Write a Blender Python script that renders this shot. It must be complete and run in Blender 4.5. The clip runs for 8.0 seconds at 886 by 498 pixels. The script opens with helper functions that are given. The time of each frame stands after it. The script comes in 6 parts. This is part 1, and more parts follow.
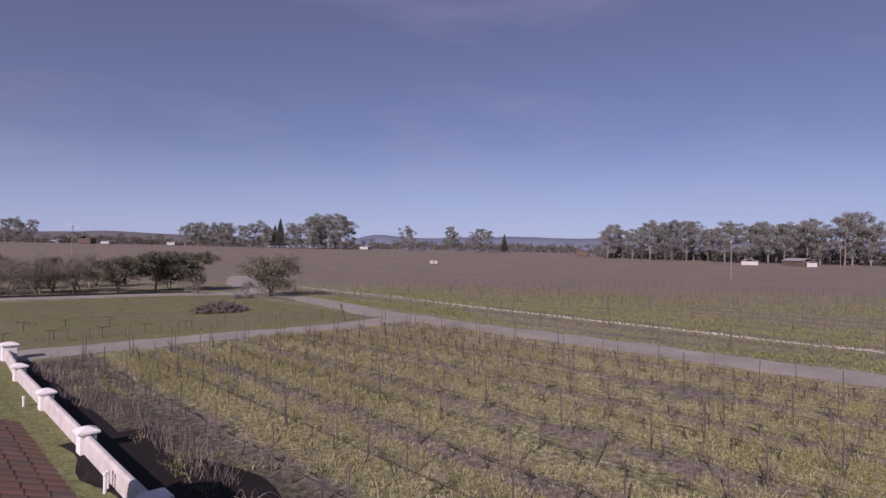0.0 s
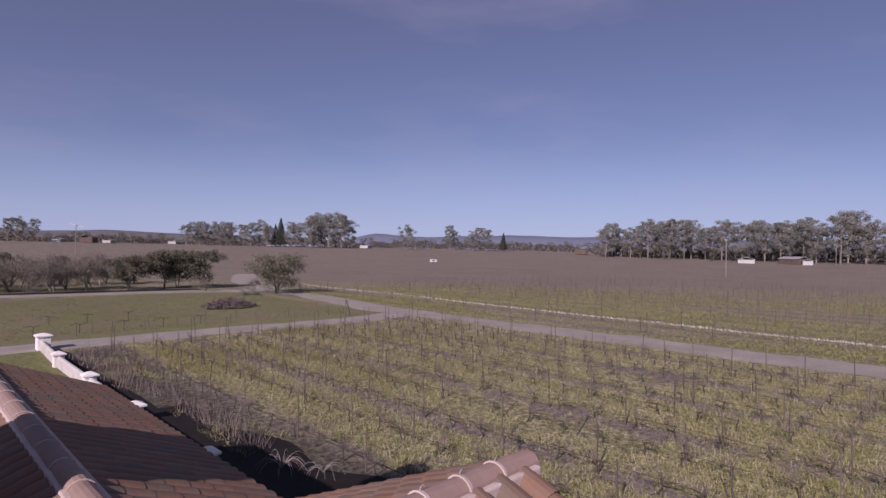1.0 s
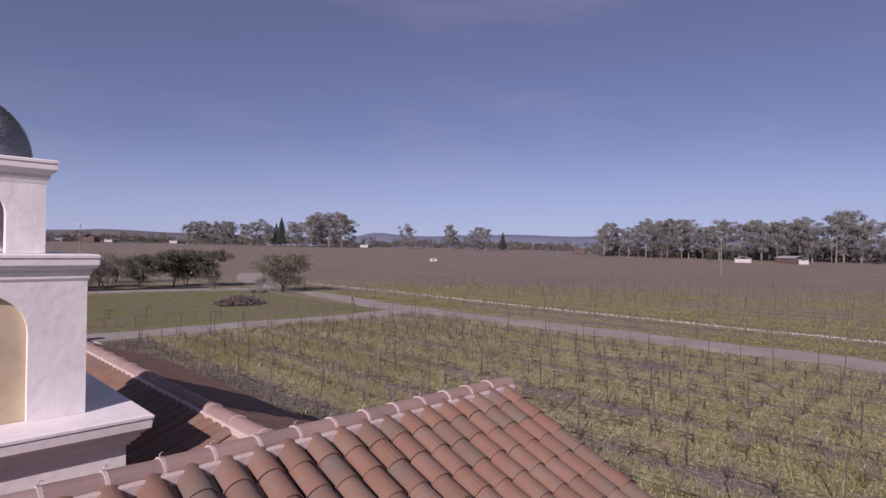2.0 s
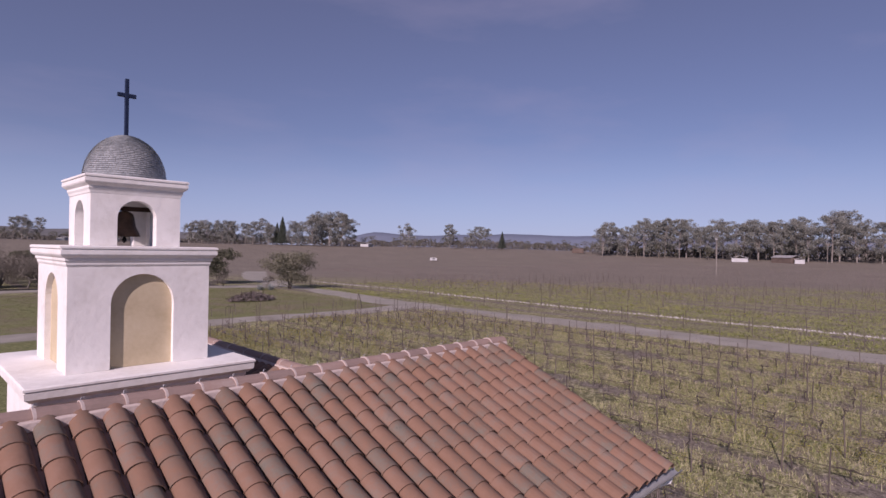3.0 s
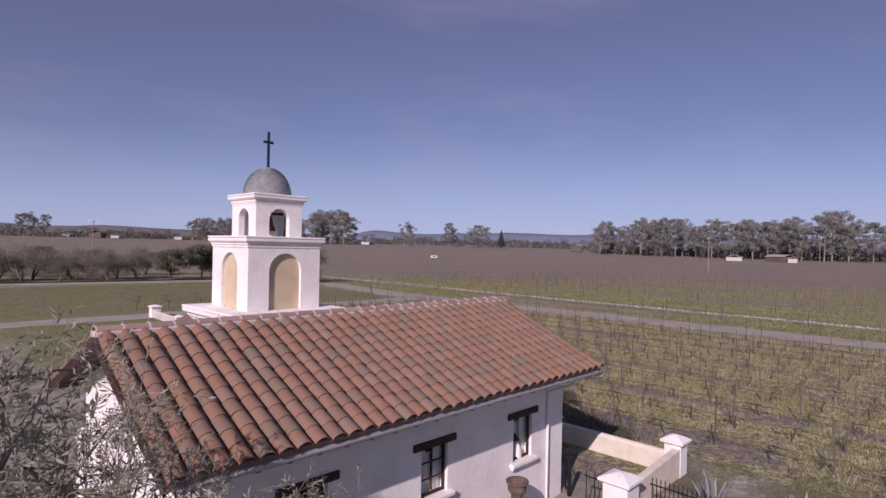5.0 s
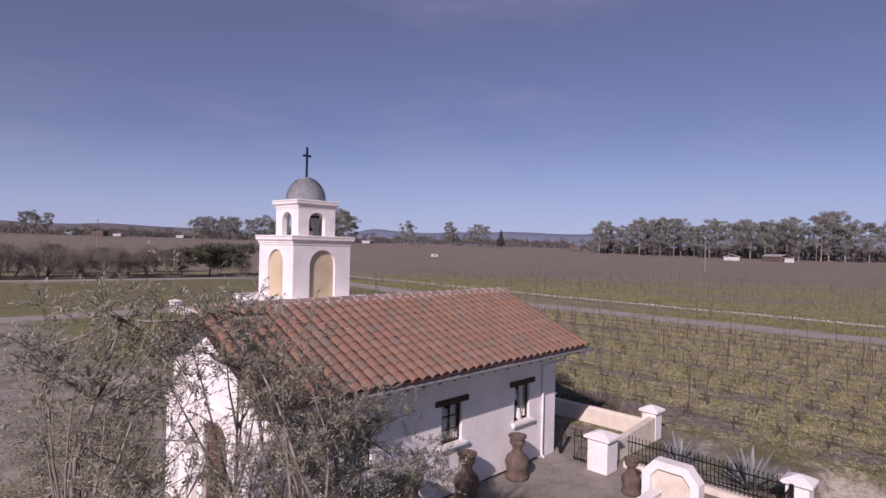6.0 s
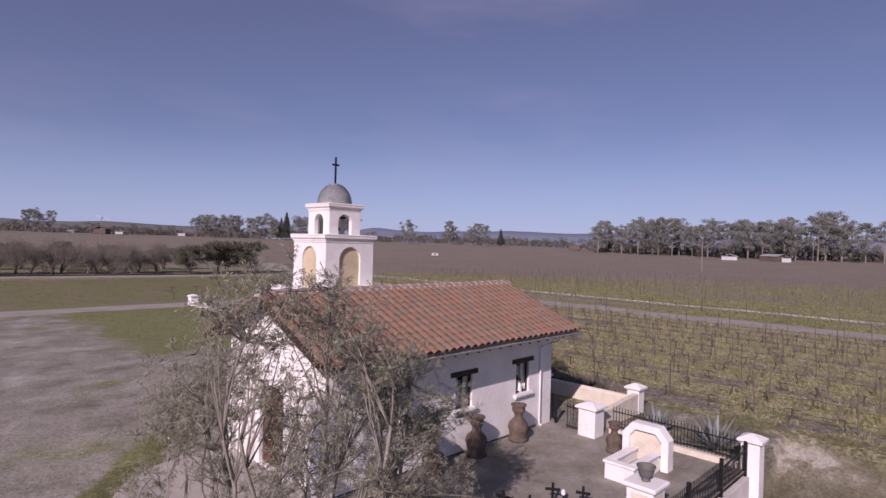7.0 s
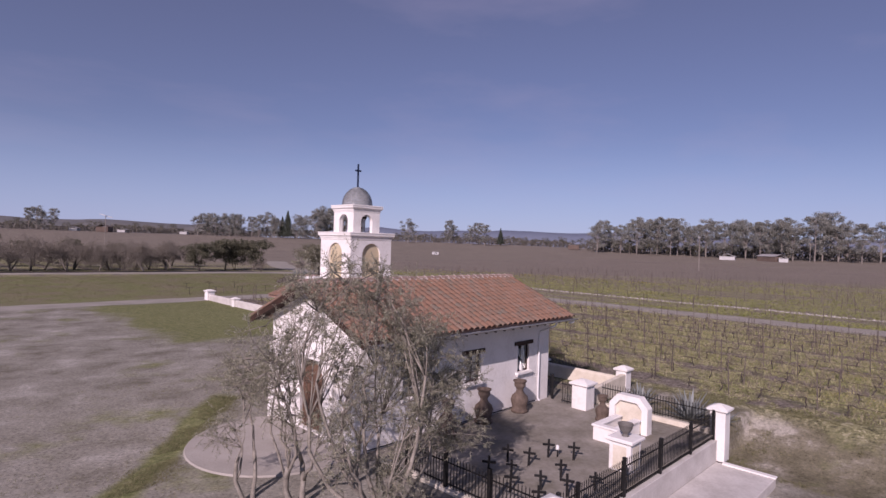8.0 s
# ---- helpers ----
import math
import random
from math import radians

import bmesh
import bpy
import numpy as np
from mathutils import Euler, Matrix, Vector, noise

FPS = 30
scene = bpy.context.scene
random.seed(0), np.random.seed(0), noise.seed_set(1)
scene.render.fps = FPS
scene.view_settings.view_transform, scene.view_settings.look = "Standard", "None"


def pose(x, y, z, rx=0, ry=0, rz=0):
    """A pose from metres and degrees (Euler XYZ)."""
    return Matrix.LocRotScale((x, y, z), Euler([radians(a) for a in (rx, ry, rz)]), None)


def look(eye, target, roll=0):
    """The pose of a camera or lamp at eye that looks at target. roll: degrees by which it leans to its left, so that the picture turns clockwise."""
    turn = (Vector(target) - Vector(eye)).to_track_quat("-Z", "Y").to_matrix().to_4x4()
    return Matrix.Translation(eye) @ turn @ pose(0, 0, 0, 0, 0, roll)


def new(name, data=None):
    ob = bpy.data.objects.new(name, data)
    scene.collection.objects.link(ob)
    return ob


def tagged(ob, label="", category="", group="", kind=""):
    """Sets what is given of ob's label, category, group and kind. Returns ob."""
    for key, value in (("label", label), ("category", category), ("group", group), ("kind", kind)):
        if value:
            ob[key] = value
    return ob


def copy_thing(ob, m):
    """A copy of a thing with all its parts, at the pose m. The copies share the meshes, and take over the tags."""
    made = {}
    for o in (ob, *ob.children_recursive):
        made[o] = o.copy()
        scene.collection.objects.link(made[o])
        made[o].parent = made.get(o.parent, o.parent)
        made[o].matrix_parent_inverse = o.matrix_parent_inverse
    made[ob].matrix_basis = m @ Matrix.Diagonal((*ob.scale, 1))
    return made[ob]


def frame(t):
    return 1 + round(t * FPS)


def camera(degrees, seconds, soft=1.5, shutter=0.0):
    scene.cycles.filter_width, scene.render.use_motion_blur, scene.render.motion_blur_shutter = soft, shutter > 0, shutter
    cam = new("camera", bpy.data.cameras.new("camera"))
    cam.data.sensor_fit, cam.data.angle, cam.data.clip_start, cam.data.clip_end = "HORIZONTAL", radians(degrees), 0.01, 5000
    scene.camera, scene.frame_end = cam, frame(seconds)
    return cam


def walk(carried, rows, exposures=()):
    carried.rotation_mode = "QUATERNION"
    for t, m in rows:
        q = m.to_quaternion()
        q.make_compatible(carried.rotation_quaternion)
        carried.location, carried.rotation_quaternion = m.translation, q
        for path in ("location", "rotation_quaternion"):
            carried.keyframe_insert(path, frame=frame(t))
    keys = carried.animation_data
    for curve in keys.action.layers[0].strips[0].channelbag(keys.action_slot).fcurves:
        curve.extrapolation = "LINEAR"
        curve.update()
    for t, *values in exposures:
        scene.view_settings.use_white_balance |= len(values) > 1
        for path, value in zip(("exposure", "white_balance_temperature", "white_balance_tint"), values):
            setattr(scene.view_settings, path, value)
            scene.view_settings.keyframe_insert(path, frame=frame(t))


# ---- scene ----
cam = camera(76.8, 8.0, soft=1.5)
# seconds, x, y, z, yaw, pitch, roll
PATH = [
    (0.0, 2.620, 0.928, 7.427, -45.140, 0.307, 1.003),
    (0.5, 1.544, -0.102, 7.341, -45.170, 0.237, 0.971),
    (1.0, 0.389, -1.170, 7.360, -45.200, 0.185, 0.953),
    (1.5, -0.829, -2.260, 7.394, -45.229, 0.144, 0.949),
    (2.0, -2.092, -3.360, 7.401, -45.257, 0.110, 0.957),
    (2.5, -3.388, -4.458, 7.368, -45.285, 0.079, 0.978),
    (3.0, -4.703, -5.546, 7.302, -45.313, 0.048, 1.010),
    (3.5, -6.027, -6.616, 7.221, -45.340, 0.015, 1.052),
    (4.0, -7.353, -7.663, 7.140, -45.367, -0.023, 1.103),
    (4.5, -8.674, -8.683, 7.073, -45.393, -0.066, 1.164),
    (5.0, -9.985, -9.675, 7.026, -45.418, -0.114, 1.231),
    (5.5, -11.286, -10.640, 6.998, -45.443, -0.165, 1.306),
    (6.0, -12.575, -11.579, 6.978, -45.468, -0.220, 1.387),
    (6.5, -13.854, -12.497, 6.952, -45.492, -0.274, 1.473),
    (7.0, -15.127, -13.400, 6.911, -45.515, -0.326, 1.564),
    (7.5, -16.401, -14.297, 6.850, -45.539, -0.370, 1.658),
    (8.0, -17.682, -15.198, 6.789, -45.561, -0.403, 1.755),
]


def aimed(x, y, z, yaw, pitch, roll):
    a, b = radians(yaw), radians(pitch)
    d = Vector((-math.sin(a) * math.cos(b), math.cos(a) * math.cos(b), math.sin(b)))
    eye = Vector((x, y, z))
    return look(eye, eye + d, roll)


walk(cam, [(t, aimed(*row)) for t, *row in PATH], exposures=[(0.0, 0.30, 6400, 38), (8.0, 0.30, 6400, 38)])

# ---- light ----
SUN_AZ = math.atan2(-0.41, -1.0)   # the sun stands to the west-south-west of the plan
SUN_EL = radians(30.5)
sun_from = Vector((math.cos(SUN_AZ) * math.cos(SUN_EL), math.sin(SUN_AZ) * math.cos(SUN_EL), math.sin(SUN_EL)))
world = bpy.data.worlds.new("world")
scene.world = world
world.use_nodes = True
wn, wl = world.node_tree.nodes, world.node_tree.links
sky = wn.new("ShaderNodeTexSky")
sky.sky_type, sky.sun_disc = "NISHITA", False
sky.sun_elevation, sky.sun_rotation = SUN_EL, math.atan2(sun_from.x, sun_from.y)
sky.altitude = 1800
sky.air_density, sky.dust_density, sky.ozone_density = 1.0, 0.35, 3.5
SKY = 0.050
# thin high cloud over the sky
wco = wn.new("ShaderNodeTexCoord")
wmap = wn.new("ShaderNodeMapping")
wmap.inputs["Scale"].default_value = (1.2, 2.6, 7.0)
wmap.inputs["Rotation"].default_value = (0.25, 0.1, 0.6)
wnoise = wn.new("ShaderNodeTexNoise")
wnoise.inputs["Scale"].default_value, wnoise.inputs["Detail"].default_value = 1.3, 7.0
wnoise.inputs["Roughness"].default_value = 0.55
wramp = wn.new("ShaderNodeMapRange")
wramp.inputs["From Min"].default_value, wramp.inputs["From Max"].default_value = 0.48, 0.85
wramp.inputs["To Min"].default_value, wramp.inputs["To Max"].default_value = 0.13, 0.36
wmix = wn.new("ShaderNodeMixRGB")
wmix.inputs["Color2"].default_value = (6.8, 6.4, 7.8, 1)
wl.new(wco.outputs["Generated"], wmap.inputs["Vector"])
wl.new(wmap.outputs["Vector"], wnoise.inputs["Vector"])
wl.new(wnoise.outputs["Fac"], wramp.inputs["Value"])
wl.new(wramp.outputs["Result"], wmix.inputs["Fac"])
wl.new(sky.outputs["Color"], wmix.inputs["Color1"])
# pale blue haze towards the horizon
wsep = wn.new("ShaderNodeSeparateXYZ")
wl.new(wco.outputs["Generated"], wsep.inputs[0])
whaze = wn.new("ShaderNodeMapRange")
whaze.interpolation_type = "SMOOTHSTEP"
whaze.inputs["From Min"].default_value, whaze.inputs["From Max"].default_value = -0.03, 0.20
whaze.inputs["To Min"].default_value, whaze.inputs["To Max"].default_value = 0.72, 0.0
wl.new(wsep.outputs["Z"], whaze.inputs["Value"])
wmix2 = wn.new("ShaderNodeMixRGB")
wmix2.inputs["Color2"].default_value = (5.4, 7.3, 10.6, 1)
wl.new(whaze.outputs["Result"], wmix2.inputs["Fac"])
wl.new(wmix.outputs["Color"], wmix2.inputs["Color1"])
wl.new(wmix2.outputs["Color"], wn["Background"].inputs["Color"])
wn["Background"].inputs["Strength"].default_value = SKY

sun = new("sun", bpy.data.lights.new("sun", "SUN"))
sun.data.energy, sun.data.angle, sun.data.color = 3.7, radians(0.6), (1.0, 0.93, 0.84)
sun.matrix_world = look(sun_from * 60, (0, 0, 0))


# ---- materials ----
def material(name, colours, rough=0.8, metal=0.0, scale=1.0, fine=30.0, bump=0.15, vary=None, spread=0.5, spec=0.3, depth=0.02):
    """A surface whose colours run through coarse and fine grain; vary adds a tint by 'object' or 'island'."""
    m = bpy.data.materials.new(name)
    m.use_nodes = True
    n, l = m.node_tree.nodes, m.node_tree.links
    b = n["Principled BSDF"]
    b.inputs["Metallic"].default_value = metal
    b.inputs["Specular IOR Level"].default_value = spec
    co = n.new("ShaderNodeTexCoord")
    big, small = n.new("ShaderNodeTexNoise"), n.new("ShaderNodeTexNoise")
    big.inputs["Scale"].default_value, small.inputs["Scale"].default_value = scale, fine
    big.inputs["Detail"].default_value, small.inputs["Detail"].default_value = 5, 4
    geo = n.new("ShaderNodeNewGeometry")
    for t in (big, small):
        l.new(geo.outputs["Position"], t.inputs["Vector"])
    add = n.new("ShaderNodeMath")
    add.operation = "MULTIPLY_ADD"
    add.inputs[1].default_value = 0.45
    l.new(small.outputs["Fac"], add.inputs[0])
    half = n.new("ShaderNodeMath")
    half.operation = "MULTIPLY_ADD"
    half.inputs[1].default_value, half.inputs[2].default_value = 0.9, -0.17
    l.new(big.outputs["Fac"], half.inputs[0])
    l.new(half.outputs[0], add.inputs[2])
    fac = add.outputs[0]
    if vary:
        if vary == "object":
            info = n.new("ShaderNodeObjectInfo")
            rnd = info.outputs["Random"]
        else:
            rnd = geo.outputs["Random Per Island"]
        mixv = n.new("ShaderNodeMix")
        mixv.inputs["Factor"].default_value = spread
        l.new(fac, mixv.inputs["A"])
        l.new(rnd, mixv.inputs["B"])
        fac = mixv.outputs["Result"]
    ramp = n.new("ShaderNodeValToRGB")
    e = ramp.color_ramp.elements
    while len(e) < len(colours):
        e.new(0.5)
    k = len(colours)
    for i, c in enumerate(colours):
        e[i].position = 0.22 + 0.56 * i / max(1, k - 1) if not vary else 0.1 + 0.8 * i / max(1, k - 1)
        e[i].color = (*c, 1)
    l.new(fac, ramp.inputs["Fac"])
    l.new(ramp.outputs["Color"], b.inputs["Base Color"])
    rr = n.new("ShaderNodeMapRange")
    rr.inputs["To Min"].default_value, rr.inputs["To Max"].default_value = max(0.02, rough - 0.12), min(1.0, rough + 0.12)
    l.new(small.outputs["Fac"], rr.inputs["Value"])
    l.new(rr.outputs["Result"], b.inputs["Roughness"])
    if bump:
        bp = n.new("ShaderNodeBump")
        bp.inputs["Strength"].default_value, bp.inputs["Distance"].default_value = bump, depth
        l.new(add.outputs[0], bp.inputs["Height"])
        l.new(bp.outputs["Normal"], b.inputs["Normal"])
    return m


WHITE = material("white_stucco", [(0.63, 0.605, 0.575), (0.75, 0.73, 0.71), (0.80, 0.78, 0.76)], 0.85, scale=1.1, fine=9, bump=0.6, depth=0.03)
TAN = material("tan_stucco", [(0.44, 0.36, 0.235), (0.52, 0.435, 0.295), (0.57, 0.485, 0.345)], 0.88, scale=1.6, fine=12, bump=0.4)
GREYWALL = material("weathered_white_stucco", [(0.40, 0.375, 0.35), (0.52, 0.495, 0.47), (0.62, 0.595, 0.57)], 0.88, scale=1.4, fine=11, bump=0.45)
CREAM = material("cream_stucco", [(0.50, 0.45, 0.36), (0.62, 0.565, 0.47), (0.70, 0.65, 0.57)], 0.88, scale=2.2, fine=16, bump=0.4)
TERRA = [(0.10, 0.087, 0.074), (0.16, 0.138, 0.111), (0.185, 0.122, 0.09), (0.212, 0.122, 0.083), (0.225, 0.134, 0.095), (0.205, 0.15, 0.118), (0.122, 0.102, 0.085)]
TILE = material("clay_tile", TERRA, 0.85, scale=4.5, fine=22, bump=0.4, vary="object", spread=0.42)
TILE_MANY = material("clay_tile_field", TERRA, 0.85, scale=4.5, fine=22, bump=0.4, vary="island", spread=0.42)
RIDGE = material("stained_ridge_tile", [(0.20, 0.15, 0.13), (0.27, 0.195, 0.17), (0.32, 0.225, 0.19), (0.36, 0.29, 0.26)], 0.88, scale=3.5, fine=20, bump=0.5, vary="object", spread=0.4)
PAN = material("clay_pan", [(0.25, 0.165, 0.13), (0.33, 0.21, 0.17)], 0.9, scale=2, fine=20)
MORTAR = material("lime_mortar", [(0.46, 0.37, 0.33), (0.60, 0.51, 0.47)], 0.9, scale=3, fine=30, bump=0.6)
DOME = material("glazed_dome_tile", [(0.20, 0.215, 0.225), (0.275, 0.29, 0.30), (0.36, 0.375, 0.38)], 0.15, scale=4, fine=40, bump=0.02, vary="island", spread=0.5, spec=0.7)
STEEL = material("dark_blue_steel", [(0.012, 0.02, 0.05), (0.03, 0.045, 0.09)], 0.4, metal=0.4, scale=4, fine=40, bump=0.05)
IRON = material("black_iron", [(0.008, 0.008, 0.009), (0.022, 0.021, 0.021)], 0.55, metal=0.3, scale=5, fine=50, bump=0.1)
BRONZE = material("old_bronze", [(0.06, 0.04, 0.03), (0.13, 0.085, 0.06)], 0.5, metal=0.6, scale=5, fine=40, bump=0.1)
WOOD = material("dark_wood", [(0.025, 0.013, 0.010), (0.06, 0.032, 0.022)], 0.7, scale=3, fine=45, bump=0.4)
DOORWOOD = material("red_brown_door_wood", [(0.085, 0.05, 0.035), (0.16, 0.095, 0.065)], 0.65, scale=2, fine=40, bump=0.4)
GUTTER = material("grey_gutter_metal", [(0.28, 0.28, 0.29), (0.42, 0.42, 0.43)], 0.45, metal=0.3, scale=3, fine=30, bump=0.05)
PIPE = material("white_painted_metal", [(0.66, 0.66, 0.67), (0.78, 0.78, 0.78)], 0.5, scale=3, fine=30, bump=0.05)
CURTAIN = material("pale_cloth", [(0.70, 0.68, 0.65), (0.82, 0.80, 0.77)], 0.9, scale=6, fine=60)
ROOM = material("dark_interior", [(0.02, 0.018, 0.016), (0.05, 0.045, 0.04)], 0.9, scale=2, fine=20)
POTTERY = material("weathered_brown_clay", [(0.065, 0.048, 0.038), (0.115, 0.085, 0.068), (0.17, 0.13, 0.105)], 0.8, scale=5, fine=40, bump=0.4)
STONEPOT = material("grey_cast_stone", [(0.09, 0.085, 0.08), (0.17, 0.16, 0.15)], 0.85, scale=5, fine=40, bump=0.4)
CONCRETE = material("pale_concrete", [(0.25, 0.23, 0.205), (0.34, 0.315, 0.285), (0.42, 0.39, 0.36)], 0.9, scale=0.7, fine=18, bump=0.3)
YARD = material("packed_yard_dirt", [(0.135, 0.122, 0.092), (0.20, 0.183, 0.15), (0.265, 0.243, 0.212), (0.335, 0.31, 0.275)], 0.95, scale=0.75, fine=7, bump=0.5)
# near-black ground colour with deep cast shade painted into it
SHADE_SOIL = material("shade_black_soil", [(0.006, 0.005, 0.005), (0.016, 0.012, 0.011)], 0.95, scale=2, fine=14, bump=0.8)
GRAVEL = material("grey_road_gravel", [(0.22, 0.205, 0.175), (0.29, 0.27, 0.235), (0.35, 0.33, 0.29)], 0.95, scale=0.35, fine=6, bump=0.4)
BARK = material("grey_olive_bark", [(0.13, 0.115, 0.097), (0.23, 0.208, 0.178), (0.34, 0.31, 0.272)], 0.9, scale=5, fine=40, bump=0.7)
DARKBARK = material("dark_vine_bark", [(0.04, 0.033, 0.03), (0.095, 0.078, 0.068)], 0.95, scale=6, fine=40, bump=0.6)
CANE = material("dormant_vine_cane", [(0.10, 0.08, 0.075), (0.17, 0.138, 0.13), (0.25, 0.21, 0.195)], 0.9, scale=3, fine=30, bump=0, vary="island", spread=0.7)
POST = material("weathered_stake", [(0.06, 0.048, 0.042), (0.16, 0.135, 0.118)], 0.9, scale=3, fine=30, bump=0.3, vary="object", spread=0.5)
OLIVE = material("olive_leaf", [(0.205, 0.205, 0.145), (0.295, 0.292, 0.21), (0.39, 0.382, 0.29), (0.50, 0.488, 0.395)], 0.85, scale=1.2, fine=10, bump=0, vary="island", spread=0.75)
BUSHLEAF = material("dull_shrub_leaf", [(0.065, 0.068, 0.042), (0.115, 0.115, 0.078), (0.18, 0.17, 0.125)], 0.8, scale=0.3, fine=4, bump=0, vary="island", spread=0.7)
# paler than real gum leaves: distance haze is mixed into these colours
EUCA = material("hazed_eucalyptus_leaf", [(0.17, 0.175, 0.155), (0.26, 0.265, 0.235), (0.36, 0.36, 0.33)], 0.75, scale=0.06, fine=0.7, bump=0, vary="island", spread=0.6)
ROADLEAF = material("dusty_olive_leaf", [(0.12, 0.118, 0.078), (0.19, 0.182, 0.13), (0.27, 0.255, 0.195)], 0.8, scale=0.3, fine=4, bump=0, vary="island", spread=0.7)
CONIFER = material("conifer_leaf", [(0.045, 0.055, 0.042), (0.09, 0.105, 0.08)], 0.8, scale=0.1, fine=1, bump=0, vary="island", spread=0.6)
# greyed and lightened so the far belt carries haze in its colour
BRUSH = material("hazy_brush", [(0.10, 0.095, 0.085), (0.15, 0.14, 0.125), (0.19, 0.175, 0.16)], 0.95, scale=0.02, fine=0.3, bump=0, vary="island", spread=0.4)
PALEBARK = material("pale_gum_bark", [(0.16, 0.14, 0.125), (0.30, 0.27, 0.245)], 0.9, scale=0.6, fine=5)
TWIG = material("bare_twig", [(0.13, 0.115, 0.096), (0.225, 0.20, 0.17)], 0.9, scale=0.5, fine=6, bump=0, vary="island", spread=0.6)
GRASSY = material("grass_blade", [(0.04, 0.05, 0.022), (0.145, 0.185, 0.055), (0.25, 0.30, 0.09), (0.39, 0.395, 0.16), (0.60, 0.55, 0.36), (0.36, 0.31, 0.21), (0.18, 0.15, 0.12), (0.06, 0.05, 0.043)], 0.85, scale=0.22, fine=2.5, bump=0, vary="island", spread=0.62)
LOWGRASS = material("short_meadow_grass", [(0.095, 0.105, 0.045), (0.145, 0.15, 0.07), (0.20, 0.19, 0.10), (0.24, 0.205, 0.135)], 0.9, scale=0.2, fine=1.5, bump=0, vary="island", spread=0.4)
FIELDGRASS = material("green_cover_crop", [(0.11, 0.135, 0.045), (0.20, 0.228, 0.075), (0.30, 0.312, 0.105), (0.38, 0.365, 0.15)], 0.9, scale=0.12, fine=1.0, bump=0, vary="island", spread=0.4)
FLOWER = material("yellow_mustard_bloom", [(0.42, 0.37, 0.03), (0.60, 0.53, 0.07)], 0.8, scale=1, fine=5, bump=0, vary="island", spread=0.6)
AGAVE = material("blue_agave_leaf", [(0.16, 0.18, 0.175), (0.27, 0.29, 0.285)], 0.6, scale=2, fine=10, bump=0.05, vary="island", spread=0.5)
STRAW = material("pale_straw", [(0.16, 0.17, 0.07), (0.30, 0.29, 0.14), (0.48, 0.44, 0.27), (0.10, 0.085, 0.07)], 0.9, scale=0.5, fine=4, bump=0, vary="island", spread=0.8)
DRYSTEM = material("pale_dry_stem", [(0.20, 0.18, 0.165), (0.34, 0.31, 0.29)], 0.9, scale=2, fine=20)
STONE = material("pale_field_stone", [(0.27, 0.255, 0.235), (0.46, 0.435, 0.41)], 0.9, scale=1, fine=8, bump=0.3, vary="island", spread=0.6)
SHED = material("white_siding", [(0.40, 0.40, 0.40), (0.50, 0.50, 0.50)], 0.7, scale=0.5, fine=4)
SHEDROOF = material("grey_shed_roof", [(0.24, 0.23, 0.23), (0.38, 0.37, 0.37)], 0.7, scale=0.3, fine=3)
BARN = material("brown_barn_boards", [(0.09, 0.065, 0.055), (0.16, 0.12, 0.10)], 0.85, scale=0.4, fine=4)
# aerial haze is painted into both hill colours
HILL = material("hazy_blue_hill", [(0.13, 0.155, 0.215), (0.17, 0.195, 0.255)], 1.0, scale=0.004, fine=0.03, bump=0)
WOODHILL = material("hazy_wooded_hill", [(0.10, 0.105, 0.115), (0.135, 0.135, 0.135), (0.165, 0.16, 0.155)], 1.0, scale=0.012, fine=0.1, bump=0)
DARKWIN = material("dark_window_pane", [(0.015, 0.016, 0.02), (0.03, 0.032, 0.036)], 0.2, scale=2, fine=10, bump=0)


def leaf_light(m, amount):
    """Lets part of the light through a leaf or blade."""
    n, l = m.node_tree.nodes, m.node_tree.links
    b = n["Principled BSDF"]
    thin, mix = n.new("ShaderNodeBsdfTranslucent"), n.new("ShaderNodeMixShader")
    l.new(b.inputs["Base Color"].links[0].from_socket, thin.inputs["Color"])
    mix.inputs["Fac"].default_value = amount
    l.new(b.outputs["BSDF"], mix.inputs[1])
    l.new(thin.outputs["BSDF"], mix.inputs[2])
    l.new(mix.outputs["Shader"], n["Material Output"].inputs["Surface"])


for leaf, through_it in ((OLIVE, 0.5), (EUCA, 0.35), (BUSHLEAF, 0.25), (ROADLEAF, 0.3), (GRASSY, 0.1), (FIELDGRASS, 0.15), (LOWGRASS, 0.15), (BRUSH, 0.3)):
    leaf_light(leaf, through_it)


def glass(name):
    m = bpy.data.materials.new(name)
    m.use_nodes = True
    b = m.node_tree.nodes["Principled BSDF"]
    b.inputs["Base Color"].default_value = (0.92, 0.95, 0.95, 1)
    b.inputs["Roughness"].default_value = 0.04
    b.inputs["Transmission Weight"].default_value = 1.0
    b.inputs["IOR"].default_value = 1.1
    return m


GLASS = glass("window_glass")


# ---- mesh helpers ----
def mesh_object(name, bm, mat, parent=None, label="", smooth=False):
    me = bpy.data.meshes.new(name)
    bm.normal_update()
    bm.to_mesh(me)
    bm.free()
    me.materials.append(mat)
    if smooth:
        me.polygons.foreach_set("use_smooth", [True] * len(me.polygons))
    ob = new(name, me)
    ob.parent = parent
    if label:
        ob["label"] = label
    return ob


def part(name, bm, mat, parent, label="", smooth=False):
    return mesh_object(name, bm, mat, parent, label, smooth)


def raw_object(name, verts, faces, mat, parent=None, smooth=False):
    me = bpy.data.meshes.new(name)
    me.from_pydata(verts, [], faces)
    me.materials.append(mat)
    if smooth:
        me.polygons.foreach_set("use_smooth", [True] * len(me.polygons))
    ob = new(name, me)
    ob.parent = parent
    return ob


